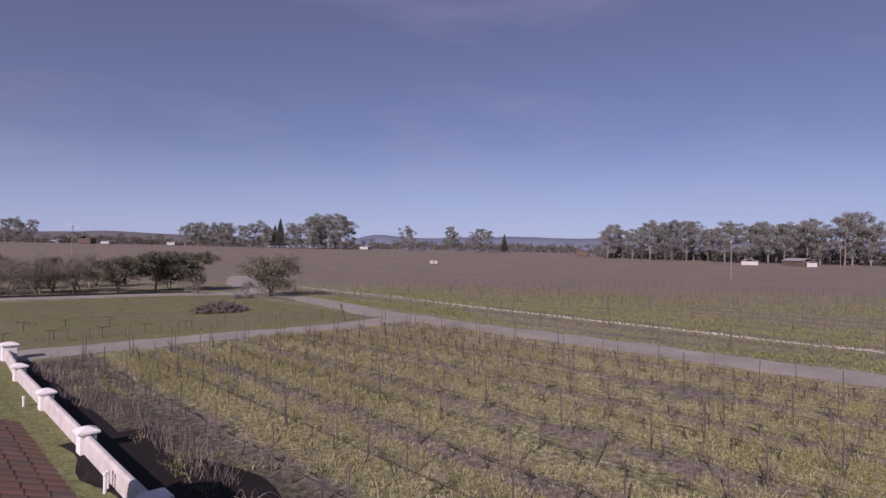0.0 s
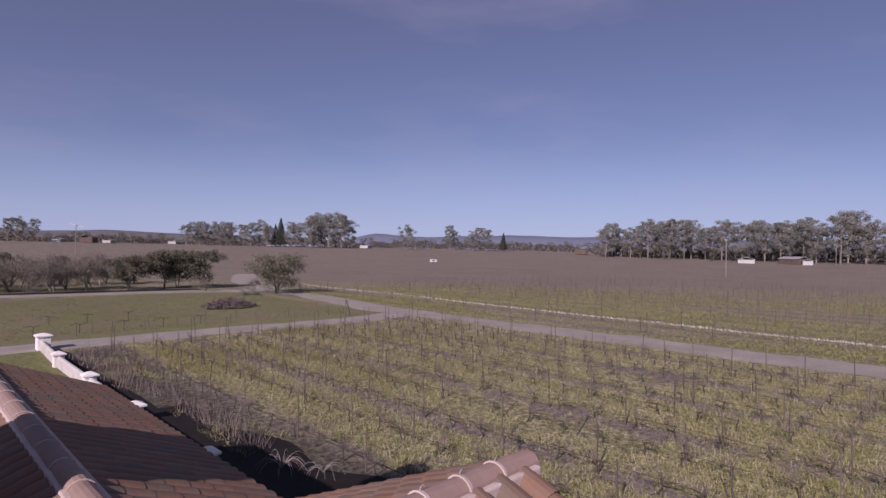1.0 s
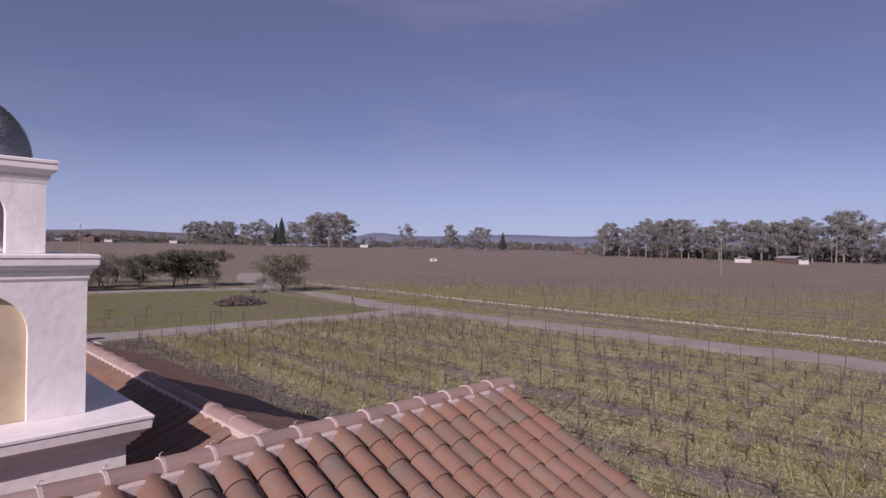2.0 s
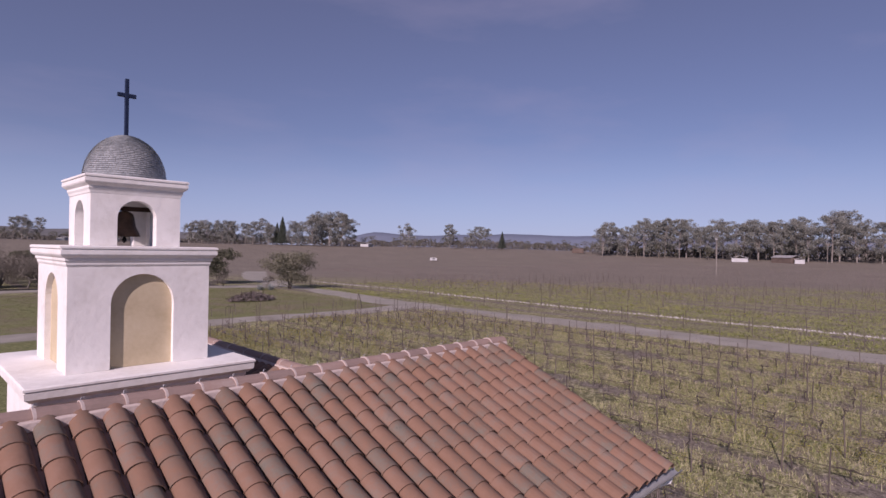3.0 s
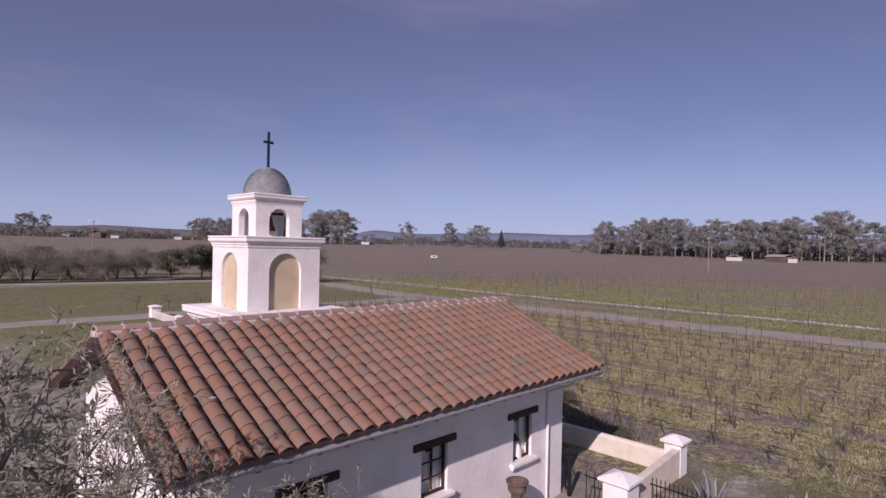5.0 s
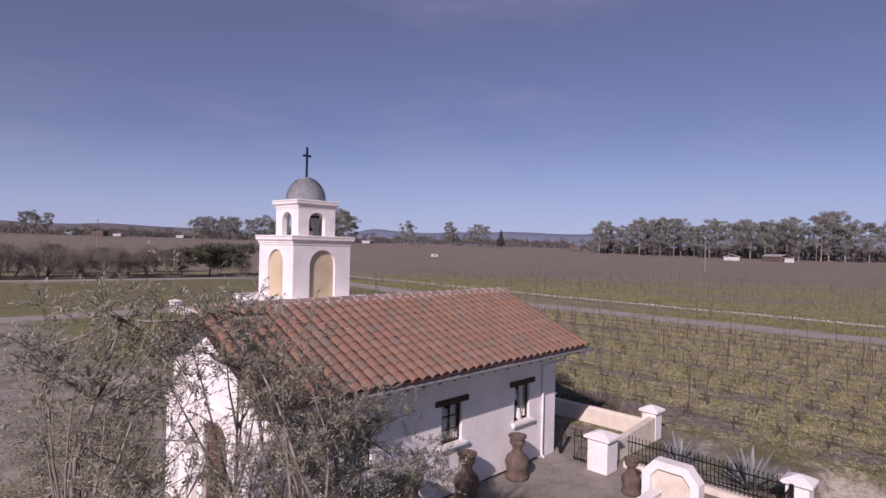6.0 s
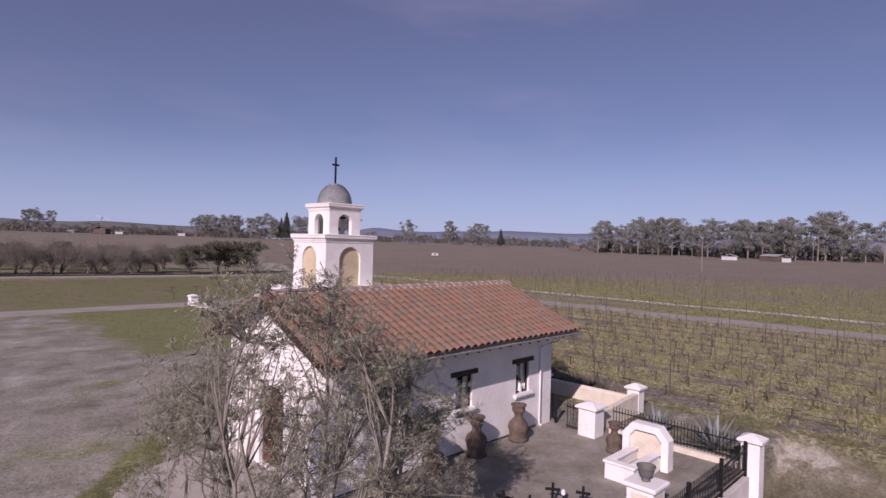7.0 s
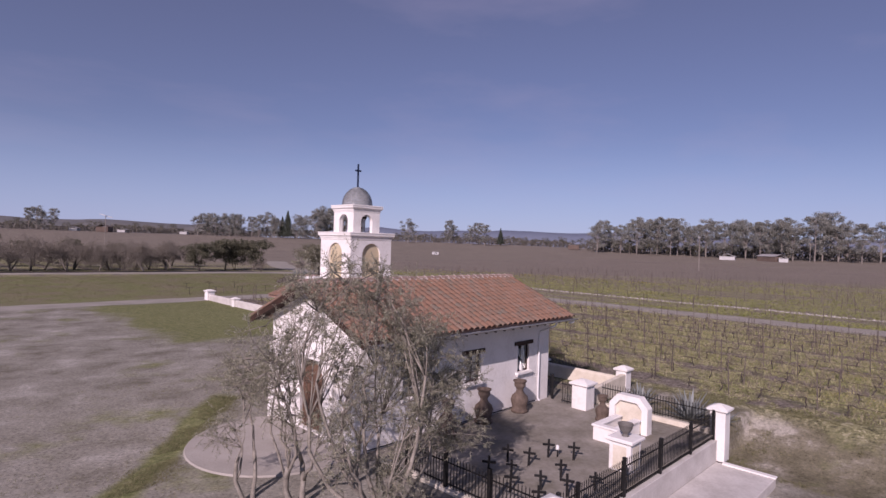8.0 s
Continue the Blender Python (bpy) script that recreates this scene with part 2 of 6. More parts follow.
def empty(name, x=0.0, y=0.0, z=0.0, rz=0.0):
    ob = new(name)
    ob.empty_display_size = 0.2
    ob.matrix_basis = pose(x, y, z, 0, 0, rz)
    return ob


def box(x0, x1, y0, y1, z0, z1, bevel=0.0, bm=None):
    bm = bm or bmesh.new()
    made = bmesh.ops.create_cube(bm, size=1.0)["verts"]
    for v in made:
        v.co = Vector(((x0 + x1) / 2 + v.co.x * (x1 - x0), (y0 + y1) / 2 + v.co.y * (y1 - y0), (z0 + z1) / 2 + v.co.z * (z1 - z0)))
    if bevel:
        edges = {e for v in made for e in v.link_edges}
        bmesh.ops.bevel(bm, geom=list(edges), offset=bevel, segments=2, affect="EDGES", profile=0.5)
    return bm


def lathe(profile, steps=20, bm=None, cx=0.0, cy=0.0, square=False):
    """A turned body from (radius, height) pairs; square gives a four-sided moulding."""
    bm = bm or bmesh.new()
    rings = []
    k = 4 if square else steps
    for r, z in profile:
        ring = []
        for i in range(k):
            a = 2 * math.pi * i / k + (math.pi / 4 if square else 0)
            rr = r * (math.sqrt(2) if square else 1)
            ring.append(bm.verts.new((cx + rr * math.cos(a), cy + rr * math.sin(a), z)))
        rings.append(ring)
    for a, b in zip(rings, rings[1:]):
        for i in range(k):
            bm.faces.new((a[i], a[(i + 1) % k], b[(i + 1) % k], b[i]))
    bm.faces.new(list(reversed(rings[0])))
    bm.faces.new(rings[-1])
    return bm


def tube(bm, points, radii, sides=6):
    """A tapered tube through points."""
    rings = []
    for i, p in enumerate(points):
        p = Vector(p)
        a = Vector(points[max(0, i - 1)])
        b = Vector(points[min(len(points) - 1, i + 1)])
        d = (b - a).normalized() if (b - a).length > 1e-6 else Vector((0, 0, 1))
        u = d.cross(Vector((0.31, 0.77, 0.55))).normalized()
        w = d.cross(u)
        rings.append([bm.verts.new(p + (u * math.cos(2 * math.pi * k / sides) + w * math.sin(2 * math.pi * k / sides)) * radii[i]) for k in range(sides)])
    for a, b in zip(rings, rings[1:]):
        for k in range(sides):
            bm.faces.new((a[k], a[(k + 1) % sides], b[(k + 1) % sides], b[k]))
    bm.faces.new(list(reversed(rings[0])))
    bm.faces.new(rings[-1])
    return bm


def prism(outline, y0, y1, axis="y"):
    """An outline of (u, z) pairs pushed along y (u is x) or along x (u is y)."""
    bm = bmesh.new()
    put = (lambda u, w, z: (u, w, z)) if axis == "y" else (lambda u, w, z: (w, u, z))
    a = [bm.verts.new(put(u, y0, z)) for u, z in outline]
    b = [bm.verts.new(put(u, y1, z)) for u, z in outline]
    n = len(outline)
    bm.faces.new(a)
    bm.faces.new(list(reversed(b)))
    for i in range(n):
        bm.faces.new((a[i], b[i], b[(i + 1) % n], a[(i + 1) % n]))
    bmesh.ops.recalc_face_normals(bm, faces=bm.faces)
    return bm


def arch(x0, x1, z0, z1, steps=14):
    """The outline of an opening with a round head, from its foot on the right round to its foot on the left."""
    r, c = (x1 - x0) / 2, (x0 + x1) / 2
    return [(x1, z0)] + [(c + r * math.cos(math.pi * i / steps), z1 - r + r * math.sin(math.pi * i / steps)) for i in range(steps + 1)] + [(x0, z0)]


def cut_wall(u0, u1, z0, z1, openings, w0, w1, axis, top=None):
    """A wall with thickness from w0 to w1, with arched or square holes that go right through it.
    openings: (u0, u1, z0, z1, round). Built as columns of quads on a grid that follows each hole."""
    bm = bmesh.new()
    put = (lambda u, w, z: (u, w, z)) if axis == "y" else (lambda u, w, z: (w, u, z))
    cuts = sorted({u0, u1} | {o[0] for o in openings} | {o[1] for o in openings} | {u0 + (u1 - u0) * i / 40 for i in range(41)} |
                  {o[0] + (o[1] - o[0]) * (1 - math.cos(math.pi * i / 16)) / 2 for o in openings if o[4] for i in range(17)})
    cuts = [c for i, c in enumerate(cuts) if i == 0 or c - cuts[i - 1] > 1e-5]
    crown = top or (lambda u: z1)

    def slab(a, b, za, zb, ta, tb):
        v = [bm.verts.new(put(u, w, z)) for w in (w0, w1) for u, z in ((a, za), (b, zb), (b, tb), (a, ta))]
        for f in ((0, 1, 2, 3), (7, 6, 5, 4), (0, 4, 5, 1), (3, 2, 6, 7), (0, 3, 7, 4), (1, 5, 6, 2)):
            bm.faces.new([v[i] for i in f])

    def head(o, u):
        if not o[4]:
            return o[3]
        r, c = (o[1] - o[0]) / 2, (o[0] + o[1]) / 2
        return o[3] - r + math.sqrt(max(0.0, r * r - (u - c) ** 2))

    for a, b in zip(cuts, cuts[1:]):
        mid = (a + b) / 2
        hole = next((o for o in openings if o[0] < mid < o[1]), None)
        if hole is None:
            slab(a, b, z0, z0, crown(a), crown(b))
        else:
            if hole[2] > z0 + 1e-4:
                slab(a, b, z0, z0, hole[2], hole[2])
            ha, hb = head(hole, a), head(hole, b)
            if crown(a) > ha + 1e-4 or crown(b) > hb + 1e-4:
                slab(a, b, ha, hb, crown(a), crown(b))
    bmesh.ops.remove_doubles(bm, verts=bm.verts, dist=1e-5)
    inner = [f for f in bm.faces if len(f.verts) < 3]
    if inner:
        bmesh.ops.delete(bm, geom=inner, context="FACES")
    seen = {}
    for f in bm.faces:
        seen.setdefault(tuple(sorted(v.index for v in f.verts)), []).append(f)
    bmesh.ops.recalc_face_normals(bm, faces=bm.faces)
    return bm


# ---- ground ----
def smooth(a, b, v):
    k = min(1.0, max(0.0, (v - a) / (b - a)))
    return k * k * (3 - 2 * k)


def ground_z(x, y):
    """The lie of the land: flat round the chapel, a dip south of the courtyard, a long slow rise to the far woods."""
    far = math.hypot(x, y)
    z = -0.1 + (6.0 + 3.6 * smooth(78, 45, math.degrees(math.atan2(x, y)))) * smooth(240, 560, far)
    z -= 1.3 * smooth(-7.82, -7.96, y) * smooth(-9.0, -6.6, x) * (1 - smooth(6.5, 10.5, x)) * smooth(-26, -16, y)
    z += 0.05 * noise.noise(Vector((x * 0.09, y * 0.09, 0))) * smooth(9.5, 14, far)
    return z


def axis_steps(lo, hi, fine_lo, fine_hi, step):
    out, v = [], fine_lo
    while v <= fine_hi:
        out.append(v)
        v += step
    g, v = step, fine_hi
    while v < hi:
        g *= 1.22
        v += g
        out.append(min(v, hi))
    g, v = step, fine_lo
    while v > lo:
        g *= 1.22
        v -= g
        out.insert(0, max(v, lo))
    return out


def zone(n, l, geo, ax, lo, hi, soft, wob, wobble):
    """A mask that is 1 where the plan's x or y lies between lo and hi."""
    sep = n.new("ShaderNodeSeparateXYZ")
    l.new(geo.outputs["Position"], sep.inputs[0])
    add = n.new("ShaderNodeMath")
    add.operation = "MULTIPLY_ADD"
    add.inputs[1].default_value = wobble
    l.new(wob.outputs["Fac"], add.inputs[0])
    l.new(sep.outputs[ax], add.inputs[2])
    out = None
    for a, b in ((lo + wobble * 0.5 - soft, lo + wobble * 0.5 + soft), (hi + wobble * 0.5 + soft, hi + wobble * 0.5 - soft)):
        r = n.new("ShaderNodeMapRange")
        r.interpolation_type = "SMOOTHSTEP"
        r.inputs["From Min"].default_value, r.inputs["From Max"].default_value = a, b
        l.new(add.outputs[0], r.inputs["Value"])
        if out is None:
            out = r.outputs[0]
        else:
            m = n.new("ShaderNodeMath")
            m.operation = "MULTIPLY"
            l.new(out, m.inputs[0])
            l.new(r.outputs[0], m.inputs[1])
            out = m.outputs[0]
    return out


def ground_material():
    m = bpy.data.materials.new("field_ground")
    m.use_nodes = True
    n, l = m.node_tree.nodes, m.node_tree.links
    b = n["Principled BSDF"]
    b.inputs["Roughness"].default_value = 0.95
    b.inputs["Specular IOR Level"].default_value = 0.1
    geo = n.new("ShaderNodeNewGeometry")

    def tex(scale, detail=6, rough=0.6):
        t = n.new("ShaderNodeTexNoise")
        t.inputs["Scale"].default_value, t.inputs["Detail"].default_value, t.inputs["Roughness"].default_value = scale, detail, rough
        l.new(geo.outputs["Position"], t.inputs["Vector"])
        return t

    def ramp(t, stops):
        r = n.new("ShaderNodeValToRGB")
        while len(r.color_ramp.elements) < len(stops):
            r.color_ramp.elements.new(0.5)
        for i, (p, c) in enumerate(stops):
            r.color_ramp.elements[i].position, r.color_ramp.elements[i].color = p, (*c, 1)
        l.new(t, r.inputs["Fac"])
        return r.outputs["Color"]

    def mix(fac, a, c):
        x = n.new("ShaderNodeMixRGB")
        l.new(fac, x.inputs["Fac"])
        l.new(a, x.inputs["Color1"])
        l.new(c, x.inputs["Color2"])
        return x.outputs["Color"]

    def times(a, c):
        x = n.new("ShaderNodeMath")
        x.operation = "MULTIPLY"
        l.new(a, x.inputs[0])
        l.new(c, x.inputs[1])
        return x.outputs[0]

    broad, mid, fine, wob = tex(0.045), tex(0.5), tex(5.0, 5), tex(0.22, 5)
    streak = n.new("ShaderNodeTexNoise")
    streak.inputs["Scale"].default_value, streak.inputs["Detail"].default_value = 1.0, 6
    smap = n.new("ShaderNodeMapping")
    smap.inputs["Scale"].default_value = (1.1, 0.06, 1.0)
    l.new(geo.outputs["Position"], smap.inputs["Vector"])
    l.new(smap.outputs["Vector"], streak.inputs["Vector"])
    speck = tex(4.2, 9, 0.8)
    green = ramp(speck.outputs["Fac"], [(0.39, (0.055, 0.05, 0.036)), (0.46, (0.165, 0.162, 0.085)), (0.54, (0.27, 0.258, 0.14)), (0.62, (0.52, 0.475, 0.345))])
    soil = ramp(speck.outputs["Fac"], [(0.36, (0.06, 0.05, 0.043)), (0.5, (0.175, 0.15, 0.128)), (0.64, (0.33, 0.295, 0.25))])
    clod = tex(0.42, 10, 0.66)
    dirt = ramp(clod.outputs["Fac"], [(0.34, (0.155, 0.143, 0.114)), (0.45, (0.232, 0.219, 0.186)), (0.56, (0.28, 0.266, 0.233)), (0.68, (0.385, 0.368, 0.334))])
    brown = ramp(streak.outputs["Fac"], [(0.3, (0.17, 0.148, 0.122)), (0.7, (0.245, 0.213, 0.178))])
    lawn = ramp(speck.outputs["Fac"], [(0.34, (0.092, 0.10, 0.044)), (0.48, (0.158, 0.171, 0.076)), (0.58, (0.218, 0.222, 0.11)), (0.68, (0.29, 0.272, 0.178))])
    # under the vines bare strips of soil run along each row, worn through the grass
    sep = n.new("ShaderNodeSeparateXYZ")
    l.new(geo.outputs["Position"], sep.inputs[0])
    wave = n.new("ShaderNodeMath")
    wave.operation = "MULTIPLY_ADD"
    wave.inputs[1].default_value, wave.inputs[2].default_value = 2 * math.pi / 2.8, -12.05 * 2 * math.pi / 2.8
    l.new(sep.outputs["X"], wave.inputs[0])
    cosine = n.new("ShaderNodeMath")
    cosine.operation = "COSINE"
    l.new(wave.outputs[0], cosine.inputs[0])
    rowmask = n.new("ShaderNodeMath")
    rowmask.operation = "MULTIPLY_ADD"
    rowmask.inputs[1].default_value = 0.04
    l.new(cosine.outputs[0], rowmask.inputs[0])
    wide = n.new("ShaderNodeMath")
    wide.operation = "MULTIPLY_ADD"
    wide.inputs[1].default_value, wide.inputs[2].default_value = math.pi / 2.8, -12.25 * math.pi / 2.8
    l.new(sep.outputs["X"], wide.inputs[0])
    tilled = n.new("ShaderNodeMath")
    tilled.operation = "COSINE"
    l.new(wide.outputs[0], tilled.inputs[0])
    both = n.new("ShaderNodeMath")
    both.operation = "MULTIPLY_ADD"
    both.inputs[1].default_value = 0.13
    l.new(tilled.outputs[0], both.inputs[0])
    l.new(mid.outputs["Fac"], both.inputs[2])
    l.new(both.outputs[0], rowmask.inputs[2])
    bare = n.new("ShaderNodeMapRange")
    bare.inputs["From Min"].default_value, bare.inputs["From Max"].default_value = 0.49, 0.66
    l.new(rowmask.outputs[0], bare.inputs["Value"])
    base = mix(bare.outputs[0], green, soil)
    # far fields of dormant vines
    sloped = n.new("ShaderNodeMath")
    sloped.operation = "MULTIPLY_ADD"
    sloped.inputs[1].default_value = 0.82
    l.new(sep.outputs["Y"], sloped.inputs[0])
    l.new(sep.outputs["X"], sloped.inputs[2])
    farf = n.new("ShaderNodeMapRange")
    farf.inputs["From Min"].default_value, farf.inputs["From Max"].default_value = 120, 175
    l.new(sloped.outputs[0], farf.inputs["Value"])
    wild = n.new("ShaderNodeMath")
    wild.operation = "MULTIPLY_ADD"
    wild.inputs[1].default_value, wild.inputs[2].default_value = 0.9, -0.45
    l.new(wob.outputs["Fac"], wild.inputs[0])
    farm = n.new("ShaderNodeMath")
    farm.operation, farm.use_clamp = "ADD", True
    l.new(farf.outputs[0], farm.inputs[0])
    l.new(wild.outputs[0], farm.inputs[1])
    base = mix(times(farm.outputs[0], farf.outputs[0]), base, brown)
    # the meadow beyond the cross road, the lawn beside the wing, the dirt lot west of the chapel
    meadow = times(zone(n, l, geo, "X", -300, 43, 1.0, wob, 3), zone(n, l, geo, "Y", 47, 92, 1.0, wob, 3))
    worn = n.new("ShaderNodeMapRange")
    worn.inputs["From Min"].default_value, worn.inputs["From Max"].default_value = 0.42, 0.62
    l.new(wob.outputs["Fac"], worn.inputs["Value"])
    base = mix(meadow, base, mix(worn.outputs[0], lawn, ramp(fine.outputs["Fac"], [(0.3, (0.155, 0.14, 0.09)), (0.7, (0.235, 0.205, 0.14))])))
    grassy = times(zone(n, l, geo, "X", -3.6, 8.6, 1.3, wob, 6.0), zone(n, l, geo, "Y", 22.0, 46, 1.0, wob, 4))
    beside = times(zone(n, l, geo, "X", 4.4, 8.6, 0.4, wob, 1.0), zone(n, l, geo, "Y", 6.5, 46, 0.8, wob, 3))
    lot = times(zone(n, l, geo, "X", -400, 6.2, 0.8, wob, 2), zone(n, l, geo, "Y", -80, 47, 2.0, wob, 3))
    # a strip of grass runs across the dirt past the round apron
    slant = n.new("ShaderNodeVectorMath")
    slant.operation = "DOT_PRODUCT"
    slant.inputs[1].default_value = (0.777, -0.629, 0.0)
    l.new(geo.outputs["Position"], slant.inputs[0])
    wander = n.new("ShaderNodeMath")
    wander.operation = "MULTIPLY_ADD"
    wander.inputs[1].default_value, wander.inputs[2].default_value = 2.0, 9.75
    l.new(wob.outputs["Fac"], wander.inputs[0])
    shifted = n.new("ShaderNodeMath")
    l.new(slant.outputs["Value"], shifted.inputs[0])
    l.new(wander.outputs[0], shifted.inputs[1])
    verge = None
    for a, c in ((-0.75, -0.35), (0.75, 0.35)):
        e = n.new("ShaderNodeMapRange")
        e.inputs["From Min"].default_value, e.inputs["From Max"].default_value = a, c
        l.new(shifted.outputs[0], e.inputs["Value"])
        verge = e.outputs[0] if verge is None else times(verge, e.outputs[0])
    verge = times(verge, times(zone(n, l, geo, "X", -15.5, -6.6, 0.8, wob, 2.0), zone(n, l, geo, "Y", -3.0, 9.0, 0.8, wob, 2.0)))
    patch = n.new("ShaderNodeMapRange")
    patch.inputs["From Min"].default_value, patch.inputs["From Max"].default_value = 0.56, 0.70
    l.new(wob.outputs["Fac"], patch.inputs["Value"])
    base = mix(lot, base, mix(patch.outputs[0], dirt, lawn))
    base = mix(grassy, base, lawn)
    base = mix(beside, base, lawn)
    east_side = zone(n, l, geo, "X", 5.4, 12, 0.5, wob, 1.5)
    near = times(zone(n, l, geo, "X", -9, 9.8, 0.8, wob, 2.0), zone(n, l, geo, "Y", -60, -2, 0.5, wob, 1.0))
    trodden = ramp(clod.outputs["Fac"], [(0.38, (0.115, 0.105, 0.07)), (0.48, (0.165, 0.15, 0.107)), (0.55, (0.215, 0.197, 0.155)), (0.60, (0.36, 0.335, 0.29))])
    base = mix(near, base, mix(east_side, dirt, mix(patch.outputs[0], trodden, lawn)))
    base = mix(verge, base, lawn)
    # darker soil along the first vine row by the garden wall
    dark_row_soil = times(zone(n, l, geo, "X", 8.6, 12.3, 0.7, wob, 2.0), zone(n, l, geo, "Y", 1.0, 45, 1.0, wob, 2.0))
    base = mix(dark_row_soil, base, ramp(speck.outputs["Fac"], [(0.38, (0.035, 0.03, 0.026)), (0.5, (0.10, 0.09, 0.072)), (0.58, (0.155, 0.15, 0.10)), (0.66, (0.26, 0.24, 0.18))]))
    tint = n.new("ShaderNodeMixRGB")
    tint.blend_type, tint.inputs["Fac"].default_value = "MULTIPLY", 0.5
    l.new(base, tint.inputs["Color1"])
    l.new(ramp(broad.outputs["Fac"], [(0.3, (0.72, 0.72, 0.72)), (0.7, (1.0, 1.0, 1.0))]), tint.inputs["Color2"])
    # fine clods, stubble and litter
    litter = n.new("ShaderNodeMixRGB")
    litter.blend_type, litter.inputs["Fac"].default_value = "MULTIPLY", 0.85
    l.new(tint.outputs["Color"], litter.inputs["Color1"])
    l.new(ramp(tex(9.0, 7, 0.75).outputs["Fac"], [(0.36, (0.45, 0.43, 0.40)), (0.46, (1.0, 1.0, 1.0)), (0.56, (1.12, 1.12, 1.1)), (0.66, (1.65, 1.61, 1.53))]), litter.inputs["Color2"])
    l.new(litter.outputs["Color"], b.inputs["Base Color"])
    bp = n.new("ShaderNodeBump")
    bp.inputs["Strength"].default_value, bp.inputs["Distance"].default_value = 0.6, 0.06
    l.new(fine.outputs["Fac"], bp.inputs["Height"])
    l.new(bp.outputs["Normal"], b.inputs["Normal"])
    return m


xs = axis_steps(-4300, 4300, -34, 66, 0.9)
ys = axis_steps(-4300, 4300, -30, 64, 0.9)
# the courtyard and the chapel stand on the sheet; the sheet is cut finer along the drop beside the courtyard wall
ys = sorted(ys + [-7.81, -7.89, -7.97])
verts = [(x, y, ground_z(x, y)) for y in ys for x in xs]
nx = len(xs)
faces = [(j * nx + i, j * nx + i + 1, (j + 1) * nx + i + 1, (j + 1) * nx + i) for j in range(len(ys) - 1) for i in range(nx - 1)]
ground = tagged(raw_object("ground", verts, faces, ground_material(), smooth=True), "winter field of grass, soil and dirt", "ground", kind="structure")


def strip(name, line, width, mat, lift, label, wobble=0.35, category="road", step=1.5, kind="structure"):
    """A dirt road or path along a line of points, with a ragged edge."""
    pts = []
    for (x0, y0), (x1, y1) in zip(line, line[1:]):
        k = max(1, int(math.hypot(x1 - x0, y1 - y0) / step))
        pts += [(x0 + (x1 - x0) * i / k, y0 + (y1 - y0) * i / k) for i in range(k)]
    pts.append(line[-1])
    vs, fs = [], []
    for i, (x, y) in enumerate(pts):
        a, b = pts[max(0, i - 1)], pts[min(len(pts) - 1, i + 1)]
        d = Vector((b[0] - a[0], b[1] - a[1])).normalized()
        for k in range(5):
            s = (k / 2 - 1) * width / 2
            if k in (0, 4):
                s *= 1 + wobble * noise.noise(Vector((x * 0.3, y * 0.3, k * 7.0)))
            px, py = x - d.y * s, y + d.x * s
            vs.append((px, py, ground_z(px, py) + (lift if 0 < k < 4 else lift * 0.3)))
        if i:
            fs += [((i - 1) * 5 + k, i * 5 + k, i * 5 + k + 1, (i - 1) * 5 + k + 1) for k in range(4)]
    return tagged(raw_object(name, vs, fs, mat, smooth=True), label, category, kind=kind)


strip("road", [(-160, 48.6), (-60, 48.4), (-10, 47.9), (14, 48.1), (23, 47.8), (32, 47.4), (38, 47.4), (43, 48.5)], 4.0, GRAVEL, 0.03, "pale grey gravel road across the vineyard")
strip("road", [(50.5, 89), (49, 77), (47, 65), (45, 55), (44.8, 44), (45.6, 32), (46.0, 18), (46.5, 6), (48, -30), (53, -120), (64, -400)], 5.0, GRAVEL, 0.045, "pale grey gravel road between two vineyards")
strip("road", [(-180, 119), (-44, 106), (14, 97.8), (37, 94.6), (48, 89), (52.4, 97.6), (57, 115.6), (67, 137.5), (73, 148)], 6.0, GRAVEL, 0.035, "pale gravel farm road leading to the woods")


# ---- chapel ----
RIDGE_Y, RIDGE_Z, EAVE_Y, EAVE_Z = 2.05, 5.29, -1.70, 3.68
ROOF_X0, ROOF_X1 = -7.17, 4.78
WALL_Y0, WALL_Y1, GABLE_X0, GABLE_X1 = -0.75, 4.89, -6.6, 4.2
SLOPE = (RIDGE_Z - EAVE_Z) / (RIDGE_Y - EAVE_Y)
chapel = tagged(empty("chapel"), "white stucco chapel with clay tile roof and bell tower", "chapel")


def gable_top(y):
    return RIDGE_Z - 0.16 - abs(y - RIDGE_Y) * SLOPE


WINDOWS = ((1.86, 2.68, 1.40, 2.56), (-1.46, -0.62, 1.42, 2.54), (-4.74, -3.90, 1.42, 2.54))
part("south_wall", cut_wall(GABLE_X0 + 0.3, GABLE_X1 - 0.3, -0.15, gable_top(WALL_Y0), [(*w, False) for w in WINDOWS], WALL_Y0, WALL_Y0 + 0.3, "y"), WHITE, chapel)
part("north_wall", box(GABLE_X0 + 0.3, GABLE_X1 - 0.3, WALL_Y1 - 0.3, WALL_Y1, -0.15, gable_top(WALL_Y1)), WHITE, chapel)
DOOR = (1.35, 2.79, 0.0, 2.55)
part("west_gable", cut_wall(WALL_Y0, WALL_Y1, -0.15, 3, [(*DOOR, True)], GABLE_X0, GABLE_X0 + 0.3, "x", top=gable_top), WHITE, chapel)
part("east_gable", cut_wall(WALL_Y0, WALL_Y1, -0.15, 3, [], GABLE_X1 - 0.3, GABLE_X1, "x", top=gable_top), WHITE, chapel)
part("floor_slab", box(GABLE_X0 + 0.3, GABLE_X1 - 0.3, WALL_Y0 + 0.3, WALL_Y1 - 0.3, 0.0, 0.06), CONCRETE, chapel)
